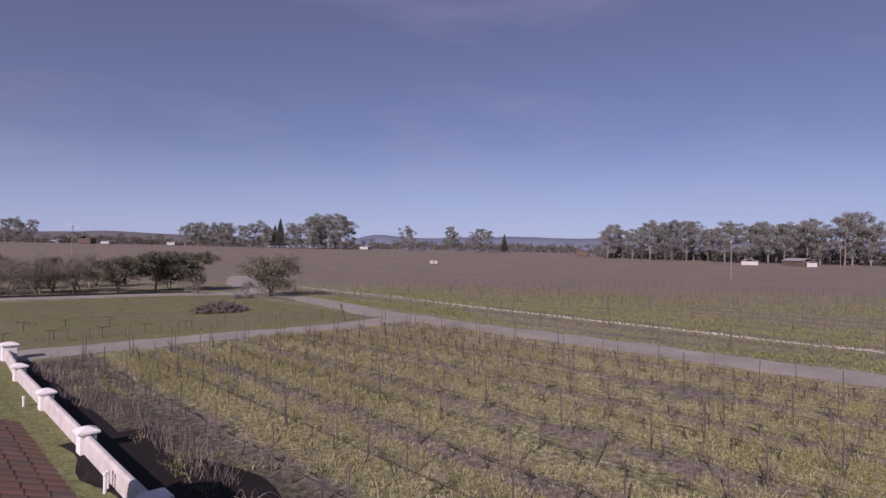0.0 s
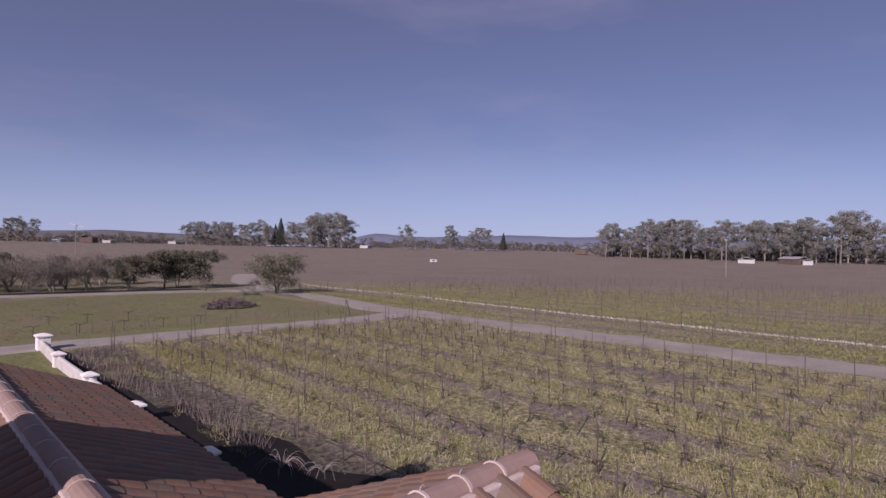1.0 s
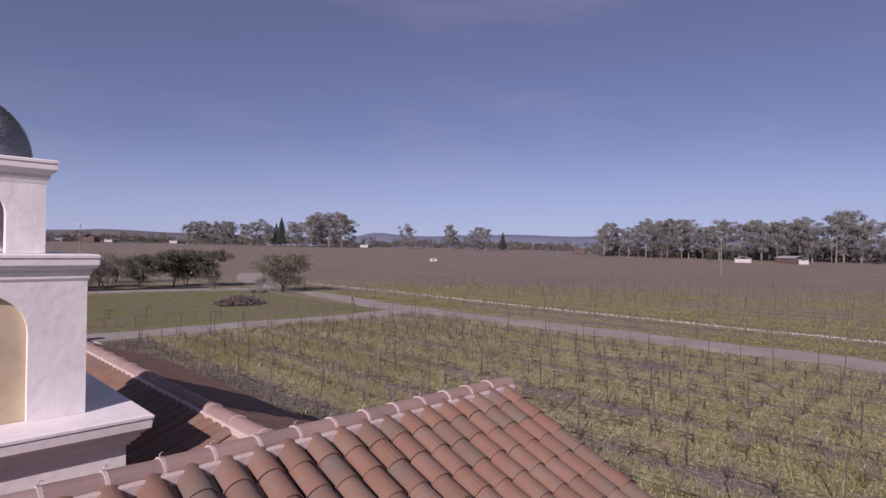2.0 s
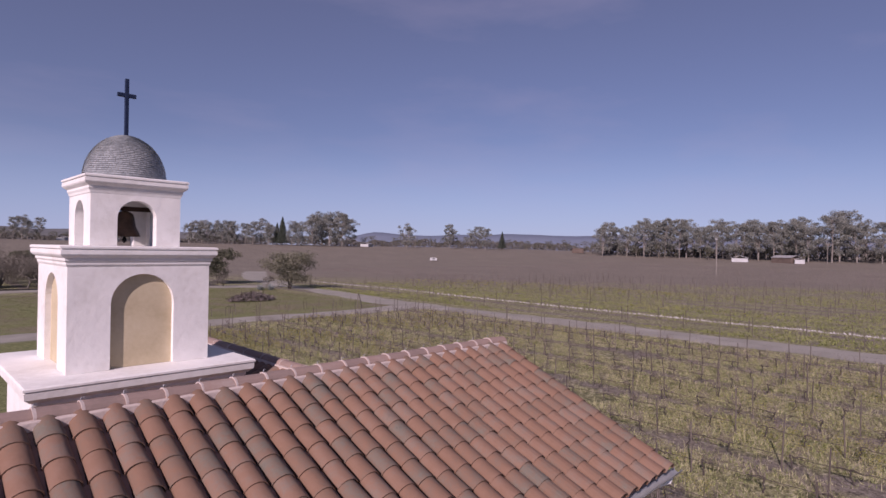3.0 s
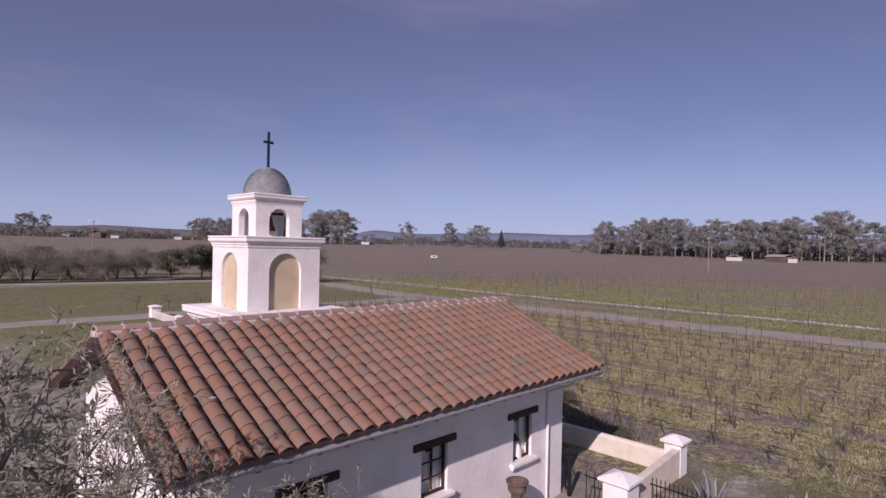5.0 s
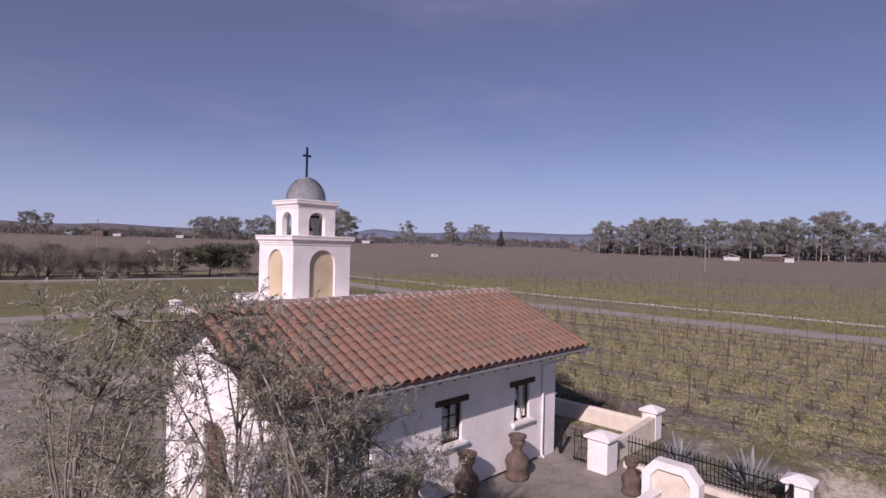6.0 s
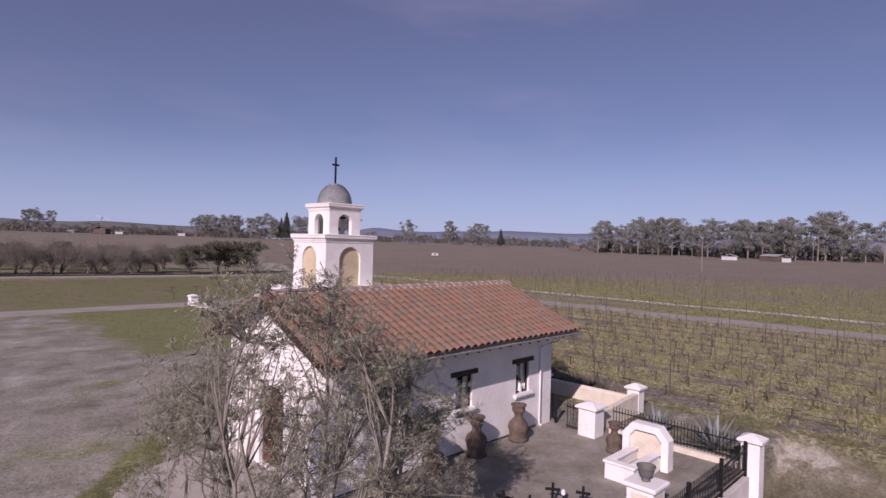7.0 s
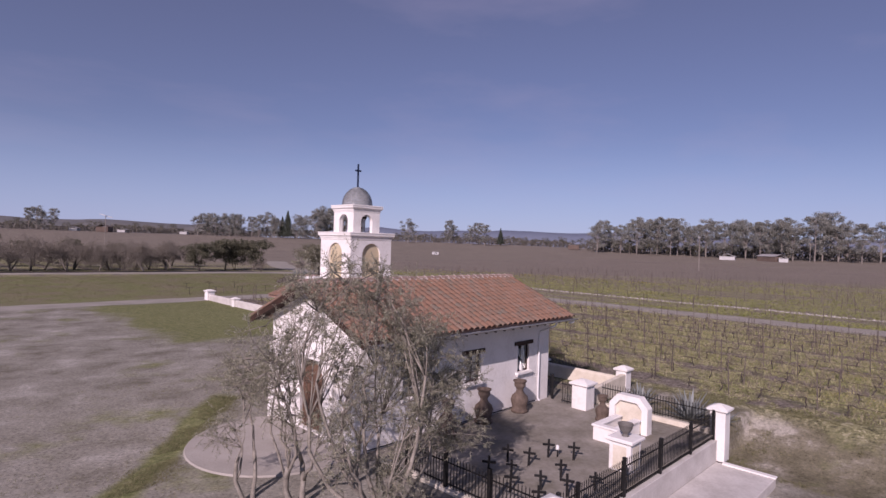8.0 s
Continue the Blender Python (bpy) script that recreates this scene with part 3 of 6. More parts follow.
# the door with its boards, set back in the arch
door = part("door", prism(arch(DOOR[0] + 0.02, DOOR[1] - 0.02, 0.02, DOOR[3] - 0.02), GABLE_X0 + 0.14, GABLE_X0 + 0.2, "x"), DOORWOOD, chapel, "red-brown plank double door with a round head")
for i in range(8):
    y = DOOR[0] + 0.1 + i * 0.178
    part("plank", box(GABLE_X0 + 0.115, GABLE_X0 + 0.139, y, y + 0.165, 0.05, 1.78, 0.008), DOORWOOD, door)
part("handle", lathe([(0.012, 0.95), (0.02, 0.98), (0.012, 1.2)], 8, cx=GABLE_X0 + 0.09, cy=2.16), IRON, door, "black iron pull")
# stepped pilasters and mouldings of the front
for y0 in (WALL_Y0 - 0.0, 0.55, 3.09, WALL_Y1 - 0.55):
    part("pilaster", box(GABLE_X0 - 0.16, GABLE_X0 - 0.003, y0, y0 + 0.55, -0.15, 2.62, 0.02), WHITE, chapel)
part("string_course", box(GABLE_X0 - 0.24, GABLE_X0 - 0.003, WALL_Y0 - 0.06, WALL_Y1 + 0.06, 2.62, 2.80, 0.03), WHITE, chapel, "white projecting moulding")
for i, w in enumerate(WINDOWS):
    win = part("window", box(w[0], w[0] + 0.06, WALL_Y0 + 0.09, WALL_Y0 + 0.15, w[2], w[3]), WOOD, chapel, "dark timber window with small panes")
    part("frame", box(w[1] - 0.06, w[1], WALL_Y0 + 0.09, WALL_Y0 + 0.15, w[2], w[3]), WOOD, win)
    part("frame", box(w[0] + 0.06, w[1] - 0.06, WALL_Y0 + 0.09, WALL_Y0 + 0.15, w[2], w[2] + 0.06), WOOD, win)
    part("frame", box(w[0] + 0.06, w[1] - 0.06, WALL_Y0 + 0.09, WALL_Y0 + 0.15, w[3] - 0.06, w[3]), WOOD, win)
    mid = (w[0] + w[1]) / 2
    if i:
        part("mullion", box(mid - 0.018, mid + 0.018, WALL_Y0 + 0.10, WALL_Y0 + 0.14, w[2] + 0.06, w[3] - 0.06), WOOD, win)
    if i:
        for k in (1, 2):
            z = w[2] + (w[3] - w[2]) * k / 3
            part("glazing_bar", box(w[0] + 0.06, w[1] - 0.06, WALL_Y0 + 0.105, WALL_Y0 + 0.135, z - 0.014, z + 0.014), WOOD, win)
    pane = part("pane", box(w[0] + 0.06, w[1] - 0.06, WALL_Y0 + 0.117, WALL_Y0 + 0.123, w[2] + 0.06, w[3] - 0.06), GLASS, win)
    pane.visible_shadow = False
    # cloth drawn to the sides, with folds
    bm = bmesh.new()
    for side in (0, 1):
        cols = []
        for k in range(13):
            f = k / 12
            u = w[0] + 0.07 + f * 0.24 if not side else w[1] - 0.07 - f * 0.24
            yy = WALL_Y0 + 0.22 + 0.022 * math.sin(k * 2.1)
            pinch = 1 - 0.55 * f * (1 if i == 0 else 0.2)
            cols.append((bm.verts.new((u, yy, w[3])), bm.verts.new((u, yy, w[3] - (w[3] - w[2]) * pinch))))
        for a, b in zip(cols, cols[1:]):
            bm.faces.new((a[0], a[1], b[1], b[0]))
    back = [(bm.verts.new((w[0] + 0.05 + (w[1] - w[0] - 0.1) * k / 16, WALL_Y0 + 0.30 + 0.018 * math.sin(k * 1.9), w[2] + (0.0 if i else 0.55 * (w[3] - w[2]) * abs(math.sin(k * math.pi / 16))))), bm.verts.new((w[0] + 0.05 + (w[1] - w[0] - 0.1) * k / 16, WALL_Y0 + 0.30 + 0.018 * math.sin(k * 1.9), w[3] - 0.22))) for k in range(17)]
    for a, b in zip(back, back[1:]):
        bm.faces.new((a[0], b[0], b[1], a[1]))
    part("curtain", bm, CURTAIN, win, "pale cloth curtain")
    if i == 0:
        vase = tagged(empty("vase", mid, WALL_Y0 + 0.22, w[2]), "pale bell-shaped vase standing in the window", "vase")
        part("bowl", lathe([(0.15, 0.0), (0.17, 0.05), (0.15, 0.22), (0.10, 0.34), (0.07, 0.40), (0.09, 0.44)], 16), CURTAIN, vase, smooth=True)
    part("lintel", box(w[0] - 0.26, w[1] + 0.24, WALL_Y0 - 0.05, WALL_Y0 + 0.085, w[3] + 0.003, w[3] + 0.17, 0.012), WOOD, chapel, "dark timber lintel")
    sill = box(w[0] - 0.14, w[1] + 0.14, WALL_Y0 - 0.14, WALL_Y0 + 0.085, w[2] - 0.10, w[2] - 0.003, 0.015)
    box(w[0] - 0.10, w[1] + 0.10, WALL_Y0 - 0.09, WALL_Y0 - 0.003, w[2] - 0.17, w[2] - 0.103, 0.012, sill)
    part("sill", sill, WHITE, chapel, "white stucco sill")
# thin black tube drawn along the joint at the wall foot
part("base_strip", tube(bmesh.new(), [(GABLE_X0 + 0.2, WALL_Y0 - 0.025, -0.03), (-1.0, WALL_Y0 - 0.025, -0.04), (3.2, WALL_Y0 - 0.025, -0.03)], [0.02] * 3, 5), IRON, chapel, "thin black strip along the wall foot")
# added near-black sheet stands in for the unlit room behind the windows
part("dark_room_sheet", box(GABLE_X0 + 0.32, GABLE_X1 - 0.32, 2.2, 2.24, 0.07, 3.4), ROOM, chapel)

# roof: boarding under the tiles, gutter, downpipe, bell tower
deck = [(EAVE_Y + 0.06, EAVE_Z + 0.035), (RIDGE_Y, RIDGE_Z + 0.035), (2 * RIDGE_Y - EAVE_Y - 0.06, EAVE_Z + 0.035), (2 * RIDGE_Y - EAVE_Y - 0.06, EAVE_Z - 0.11), (RIDGE_Y, RIDGE_Z - 0.1), (EAVE_Y + 0.06, EAVE_Z - 0.11)]
roof = part("roof", prism(deck, ROOF_X0 + 0.05, ROOF_X1 - 0.05, "x"), PAN, chapel, "red and grey barrel clay tile roof")
for k in range(21):
    x = ROOF_X0 + 0.25 + k * 0.56
    part("rafter_tail", prism([(EAVE_Y + 0.12, EAVE_Z - 0.115), (WALL_Y0, EAVE_Z - 0.115 + (WALL_Y0 - EAVE_Y - 0.12) * SLOPE), (WALL_Y0, EAVE_Z - 0.26 + (WALL_Y0 - EAVE_Y - 0.12) * SLOPE), (EAVE_Y + 0.12, EAVE_Z - 0.22)], x, x + 0.09, "x"), WOOD, chapel)
for side in (-1, 1):
    y0, y1 = (EAVE_Y + 0.10, RIDGE_Y - 0.03) if side < 0 else (RIDGE_Y + 0.03, 2 * RIDGE_Y - EAVE_Y - 0.10)
    under = lambda y: RIDGE_Z - 0.115 - abs(y - RIDGE_Y) * SLOPE
    part("soffit_board", prism([(y0, under(y0)), (y1, under(y1)), (y1, under(y1) - 0.035), (y0, under(y0) - 0.035)], ROOF_X0 + 0.09, GABLE_X0 - 0.01, "x"), WOOD, chapel, "dark timber soffit of the roof overhang")
    part("verge_board", prism([(y0, under(y0) + 0.10), (y1, under(y1) + 0.10), (y1, under(y1) - 0.11), (y0, under(y0) - 0.11)], ROOF_X0 + 0.0, ROOF_X0 + 0.045, "x"), WOOD, chapel, "dark timber verge board")
gut = bmesh.new()
cols = []
for x in (ROOF_X0 + 0.1, ROOF_X1 + 0.22):
    cols.append([gut.verts.new((x, EAVE_Y - 0.015 + 0.075 * math.cos(a), EAVE_Z - 0.06 + 0.075 * math.sin(a))) for a in [math.pi + math.pi * i / 10 for i in range(11)]] +
                [gut.verts.new((x, EAVE_Y - 0.015 + 0.065 * math.cos(a), EAVE_Z - 0.06 + 0.065 * math.sin(a))) for a in [2 * math.pi - math.pi * i / 10 for i in range(11)]])
for i in range(22):
    gut.faces.new((cols[0][i], cols[1][i], cols[1][(i + 1) % 22], cols[0][(i + 1) % 22]))
part("gutter", gut, GUTTER, chapel, "grey half-round metal gutter")
pipe = tube(bmesh.new(), [(3.36, EAVE_Y, EAVE_Z - 0.15), (3.36, EAVE_Y + 0.08, EAVE_Z - 0.28), (3.36, WALL_Y0 - 0.10, EAVE_Z - 0.62), (3.36, WALL_Y0 - 0.06, EAVE_Z - 0.8), (3.36, WALL_Y0 - 0.06, 0.04), (3.36, WALL_Y0 - 0.16, -0.06)], [0.04] * 6, 8)
part("downpipe", pipe, PIPE, chapel, "white painted downpipe")
tail = tube(bmesh.new(), [(4.75, EAVE_Y, EAVE_Z - 0.14), (4.72, EAVE_Y + 0.02, EAVE_Z - 0.22), (4.5, EAVE_Y + 0.1, EAVE_Z - 0.24)], [0.04] * 3, 8)
part("pipe_elbow", tail, PIPE, chapel, "white pipe elbow")


def tower():
    tw = part("bell_tower", box(-2.85, 0.37, 5.24, 8.46, -0.15, 4.62), WHITE, chapel, "white two-stage bell tower with arched niches")
    cx, cy = -1.24, 6.85
    lx0, lx1, ly0, ly1 = -2.44, -0.04, 5.64, 8.06
    part("base_cornice", lathe([(1.62, 4.622), (1.655, 4.625), (1.655, 4.665), (1.69, 4.67), (1.72, 4.72), (1.75, 4.735), (1.75, 4.79), (1.78, 4.795), (1.83, 4.84), (1.86, 4.86), (1.87, 4.97), (1.85, 4.975), (1.85, 4.99), (1.885, 4.995), (1.885, 5.03), (1.86, 5.05)], cx=cx, cy=cy, square=True), WHITE, tw, "white stepped cornice")
    # lower stage: four walls with blind arches, tan plaster set back in each
    z0, z1 = 5.053, 6.89
    for axis, w0, w1, u0, u1 in (("y", ly0, ly0 + 0.2, lx0, lx1), ("y", ly1 - 0.2, ly1, lx0, lx1), ("x", lx0, lx0 + 0.2, ly0 + 0.2, ly1 - 0.2), ("x", lx1 - 0.2, lx1, ly0 + 0.2, ly1 - 0.2)):
        c = (u0 + u1) / 2
        part("stage_wall", cut_wall(u0, u1, z0, z1, [(c - 0.535, c + 0.535, z0, z0 + 1.70, True)], w0, w1, axis), WHITE, tw)
    for a0, a1, b0, b1 in ((lx0 + 0.205, lx1 - 0.205, ly0 + 0.10, ly0 + 0.148), (lx0 + 0.205, lx1 - 0.205, ly1 - 0.148, ly1 - 0.10)):
        part("niche", box(a0, a1, b0, b1, z0 + 0.003, z1 - 0.1), TAN, tw, "tan plaster blind arch")
    for a0, a1 in ((lx0 + 0.10, lx0 + 0.148), (lx1 - 0.148, lx1 - 0.10)):
        part("niche", box(a0, a1, ly0 + 0.205, ly1 - 0.205, z0 + 0.003, z1 - 0.1), TAN, tw, "tan plaster blind arch")
    part("middle_cornice", lathe([(1.205, 6.893), (1.225, 6.93), (1.225, 6.97), (1.25, 7.0), (1.25, 7.04), (1.30, 7.08), (1.32, 7.11), (1.32, 7.185), (1.30, 7.19), (1.30, 7.205), (1.33, 7.21), (1.33, 7.245), (1.30, 7.26)], cx=cx, cy=cy, square=True), WHITE, tw, "white stepped cornice")
    # belfry: open arches on all sides
    bx0, bx1, by0, by1 = -2.02, -0.46, 6.06, 7.64
    z0, z1 = 7.263, 8.22
    for axis, w0, w1, u0, u1 in (("y", by0, by0 + 0.2, bx0, bx1), ("y", by1 - 0.2, by1, bx0, bx1), ("x", bx0, bx0 + 0.2, by0 + 0.2, by1 - 0.2), ("x", bx1 - 0.2, bx1, by0 + 0.2, by1 - 0.2)):
        c = (u0 + u1) / 2
        part("belfry_wall", cut_wall(u0, u1, z0, z1, [(c - 0.34, c + 0.34, z0, z0 + 0.86, True)], w0, w1, axis), WHITE, tw)
    part("top_cornice", lathe([(0.79, 8.223), (0.80, 8.27), (0.82, 8.31), (0.82, 8.35), (0.88, 8.40), (0.895, 8.425), (0.895, 8.49), (0.88, 8.494), (0.88, 8.507), (0.905, 8.512), (0.905, 8.545), (0.88, 8.56)], cx=cx, cy=cy, square=True), WHITE, tw, "white stepped cornice")
    # dome of small glazed tiles laid in rings
    core = lathe([(0.70 * math.cos(a), 8.563 + 0.86 * math.sin(a)) for a in [math.pi / 2 * i / 14 for i in range(14)]] + [(0.01, 9.42)], 40, cx=cx, cy=cy)
    dome = part("dome", core, PAN, tw, "grey glazed tile dome", smooth=True)
    vs, fs = [], []
    rows = 34
    for i in range(rows):
        a0, a1 = math.pi / 2 * i / rows * 0.985, math.pi / 2 * (i + 1.25) / rows * 0.985
        rm = math.cos(a0)
        k = max(8, int(78 * rm))
        for j in range(k):
            t0, t1 = 2 * math.pi * (j + 0.5 * (i % 2)) / k, 2 * math.pi * (j + 0.93 + 0.5 * (i % 2)) / k
            lift = 0.018 + 0.008 * random.random()
            q = []
            for a, t, out in ((a0, t0, lift), (a0, t1, lift + 0.004 * random.random()), (a1, t1, 0.006), (a1, t0, 0.006)):
                q.append((cx + (0.72 + out) * math.cos(a) * math.cos(t), cy + (0.72 + out) * math.cos(a) * math.sin(t), 8.563 + (0.88 + out) * math.sin(a)))
            low = [(cx + 0.715 * math.cos(a0) * math.cos(t), cy + 0.715 * math.cos(a0) * math.sin(t), 8.563 + 0.875 * math.sin(a0)) for t in (t0, t1)]
            n0 = len(vs)
            vs += q + low
            fs += [(n0, n0 + 1, n0 + 2, n0 + 3), (n0 + 4, n0 + 5, n0 + 1, n0)]
    shell = raw_object("glazed_tiles", vs, fs, DOME, dome)
    shell["kind"] = "stuff"
    cross = box(cx - 0.035, cx + 0.035, cy - 0.035, cy + 0.035, 9.40, 10.60, 0.01)
    box(cx - 0.17, cx + 0.17, cy - 0.03, cy + 0.03, 10.23, 10.31, 0.01, cross)
    part("tower_cross", cross, STEEL, tw, "dark blue steel cross")
    return cx, cy


TX, TY = tower()
bell = tagged(empty("bell", TX, TY, 7.45), "dark bronze bell hanging in the belfry", "bell")
part("bell_body", lathe([(0.27, 0.02), (0.265, 0.0), (0.285, 0.0), (0.255, 0.09), (0.20, 0.2), (0.175, 0.36), (0.15, 0.45), (0.08, 0.5), (0.02, 0.52)], 24), BRONZE, bell, smooth=True)
part("clapper", lathe([(0.01, 0.1), (0.02, 0.0), (0.045, -0.06), (0.045, -0.09), (0.01, -0.13)], 10), IRON, bell)
part("yoke", box(-0.56, 0.56, -0.04, 0.04, 0.51, 0.6, 0.01), WOOD, bell)

# north wing behind the tower, with a gable end
WING_X, WING_Z, WING_H, WING_EZ, WING_Y1 = 2.06, 4.50, 2.75, 3.40, 16.45
WSLOPE = (WING_Z - WING_EZ) / WING_H
WING_HW = 2.75   # the west slope is shorter
wx0, wx1 = WING_X - WING_HW + 0.6, WING_X + WING_H - 0.75
wall_top = WING_Z - 0.14 - (WING_H - 0.75) * WSLOPE
part("wing_east_wall", box(wx1 - 0.3, wx1, WALL_Y1 + 0.004, WING_Y1 - 0.5, -0.15, wall_top), WHITE, chapel)
part("wing_west_wall", box(wx0, wx0 + 0.3, 8.464, WING_Y1 - 0.5, -0.15, wall_top), WHITE, chapel)
part("wing_north_wall", prism([(wx0 + 0.302, -0.15), (wx1 - 0.302, -0.15), (wx1 - 0.302, wall_top + 0.1), (WING_X, WING_Z - 0.12), (wx0 + 0.302, wall_top + 0.1)], WING_Y1 - 0.8, WING_Y1 - 0.5), WHITE, chapel)
WING_Y0 = RIDGE_Y + (RIDGE_Z - WING_Z) / SLOPE
bm = bmesh.new()
WING_WZ = WING_Z - WING_HW * WSLOPE
hx0, hx1, hy0, hy1 = WING_X - WING_HW + 0.06, WING_X + WING_H - 0.06, WING_Y0 + 0.35, WING_Y1 - 0.06
tops = [bm.verts.new(v) for v in ((WING_X, hy0, WING_Z), (WING_X, hy1, WING_Z), (hx1, hy0, WING_EZ), (hx1, hy1, WING_EZ), (hx0, hy0, WING_WZ), (hx0, hy1, WING_WZ))]
lows = [bm.verts.new((v.co.x, v.co.y, v.co.z - 0.09)) for v in tops]
for f in ((0, 2, 3, 1), (0, 1, 5, 4)):
    bm.faces.new([tops[i] for i in f])
    bm.faces.new([lows[i] for i in reversed(f)])
for i, j in ((2, 3), (3, 1), (1, 5), (5, 4), (4, 0), (0, 2)):
    bm.faces.new((tops[i], lows[i], lows[j], tops[j]))
bmesh.ops.recalc_face_normals(bm, faces=bm.faces)
wing_roof = part("wing_roof", bm, PAN, chapel, "red clay tile gable roof of the wing")


# ---- walls, pillars and pavings ----
def wall_x(y):
    return 7.95 + 0.008 * max(0.0, y - 17) + 0.016 * max(0.0, 17 - y)


def pillar(x, y, z, height, half, label, panel=False):
    p = tagged(empty("gate_pillar", x, y, z), label, "pillar", group="wall pillars")
    part("shaft", box(-half, half, -half, half, 0, height - 0.28, 0.02), WHITE, p)
    part("cap", lathe([(half + 0.01, height - 0.277), (half + 0.06, height - 0.25), (half + 0.095, height - 0.22), (half + 0.095, height - 0.15), (half + 0.05, height - 0.13), (half * 0.66, height - 0.055), (half * 0.3, height - 0.015), (0.04, height)], square=True), WHITE, p)
    return p


PILLAR = "white stucco wall pillar with a pyramid cap"
STOPS = [-2.45, 2.3, 9.65, 17.05, 24.45, 31.9, 39.35, 46.67]
for y in STOPS:
    x = wall_x(y) + (0.42 if y > 46 else 0.0)
    high, half = (1.28, 0.27) if y < 0 else (1.2, 0.4) if y > 46 else (0.98, 0.27)
    pillar(x, y, ground_z(x, y) - 0.02, high, half, PILLAR)
for a, b in zip(STOPS, STOPS[1:]):
    xa, xb = wall_x(a), wall_x(b) + (0.3 if b > 46 else 0.0)
    ya, yb = a + 0.274, b - (0.405 if b > 46 else 0.274)
    bm = bmesh.new()
    prof = [(-0.12, -0.03), (-0.12, 0.58), (-0.10, 0.64), (-0.05, 0.675), (0.05, 0.675), (0.10, 0.64), (0.12, 0.58), (0.12, -0.03)]
    rings = []
    for i in range(9):
        f = i / 8
        x, y = xa + (xb - xa) * f, ya + (yb - ya) * f
        rings.append([bm.verts.new((x + u, y, z + ground_z(x, y))) for u, z in prof])
    for r, s in zip(rings, rings[1:]):
        for k in range(len(prof)):
            bm.faces.new((r[k], s[k], s[(k + 1) % 8], r[(k + 1) % 8]))
    bm.faces.new(rings[0])
    bm.faces.new(list(reversed(rings[-1])))
    tagged(mesh_object("garden_wall", bm, CREAM if b < 10 else GREYWALL), "low white stucco garden wall with a rounded top", "wall", kind="structure")

YARD_Z = -0.1
PA = (4.0, -2.72)
PC = (5.05, -7.98)
pillar(*PA, YARD_Z, 1.28, 0.35, PILLAR)
pillar(*PC, -1.06, 2.13, 0.28, "tall white stucco corner pillar with a pyramid cap")
pillar(-6.3, -8.0, -0.7, 1.62, 0.30, "white stucco corner pillar with a pyramid cap")
# wall with a sloping top between the two eastern pillars
x0, x1 = PA[0] + 0.364, wall_x(-2.45) - 0.274
tagged(mesh_object("garden_wall", prism([(x0, -0.13), (x1, -0.13), (x1, 0.78), (x0, 0.50)], -2.70, -2.46), CREAM), "low cream wall with a sloping top", "wall", kind="structure")
# courtyard floor and its retaining walls
yard = []
bm = bmesh.new()
n = 26
grid = [[bm.verts.new((-6.2 + 11.0 * i / n, -7.88 + 7.1 * j / n, YARD_Z + 0.012 + 0.018 * noise.noise(Vector((i * 0.7, j * 0.7, 3))))) for i in range(n + 1)] for j in range(n + 1)]
for j in range(n):
    for i in range(n):
        bm.faces.new((grid[j][i], grid[j][i + 1], grid[j + 1][i + 1], grid[j + 1][i]))
tagged(mesh_object("courtyard_floor", bm, YARD, smooth=True), "bare packed grey-brown courtyard dirt", "ground", kind="structure")
tagged(mesh_object("courtyard_wall", box(-5.996, PC[0] - 0.304, -8.0, -7.76, -1.45, -0.26, 0.02), GREYWALL), "white retaining wall under the iron fence", "wall", kind="structure")
tagged(mesh_object("courtyard_wall", box(PC[0] - 0.35, PC[0] - 0.1, -7.696, PA[1] - 0.36, -0.4, 0.1, 0.02), CREAM), "low cream wall under the iron fence", "wall", kind="structure")
tagged(mesh_object("courtyard_wall", box(-6.42, -6.18, -7.696, -1.6, -0.4, 0.0, 0.02), CREAM), "low wall under the iron fence", "wall", kind="structure")
slab = box(-5.2, 4.72, -10.0, -8.006, -1.85, -1.06, 0.03)
tagged(mesh_object("white_ledge", slab, GREYWALL), "broad white stucco ledge below the courtyard", "ledge", kind="structure")
tagged(mesh_object("ledge_rim", box(4.5, 4.76, -10.04, -8.27, -1.056, -0.99, 0.02), WHITE), "raised white rim of the ledge", "ledge", kind="structure")

# black strip on the field side of the garden wall, painted as the wall's shadow
strip("shade_strip", [(8.95, -2.2), (8.85, 6), (8.75, 14), (8.8, 24), (8.9, 34), (9.1, 45.0)], 1.2, SHADE_SOIL, 0.03, "black strip along the garden wall painted as its shadow", category="soil")

# dark soil, blackened to paint in the shadow of chapel and tower
strip("shade_strip", [(10.3, 3.2), (10.6, 8), (10.6, 12.5), (10.3, 15.5), (9.7, 18.5), (9.0, 22.0), (8.9, 26.0)], 2.9, SHADE_SOIL, 0.02, "black soil patch painted as the chapel and tower shadow", 0.8, category="soil", step=0.6)

# round paved apron before the chapel door
bm = bmesh.new()
ring = [bm.verts.new((-7.9 + 2.9 * math.cos(a), 2.0 + 2.9 * math.sin(a), -0.05)) for a in [2 * math.pi * i / 48 for i in range(48)]]
low = [bm.verts.new((v.co.x * 1.0 + 0.02 * (v.co.x + 7.9), v.co.y + 0.02 * (v.co.y - 2.0), -0.13)) for v in ring]
bm.faces.new(ring)
for i in range(48):
    bm.faces.new((low[i], low[(i + 1) % 48], ring[(i + 1) % 48], ring[i]))
tagged(mesh_object("pavement", bm, CONCRETE), "round pale concrete apron before the chapel door", "pavement", kind="structure")


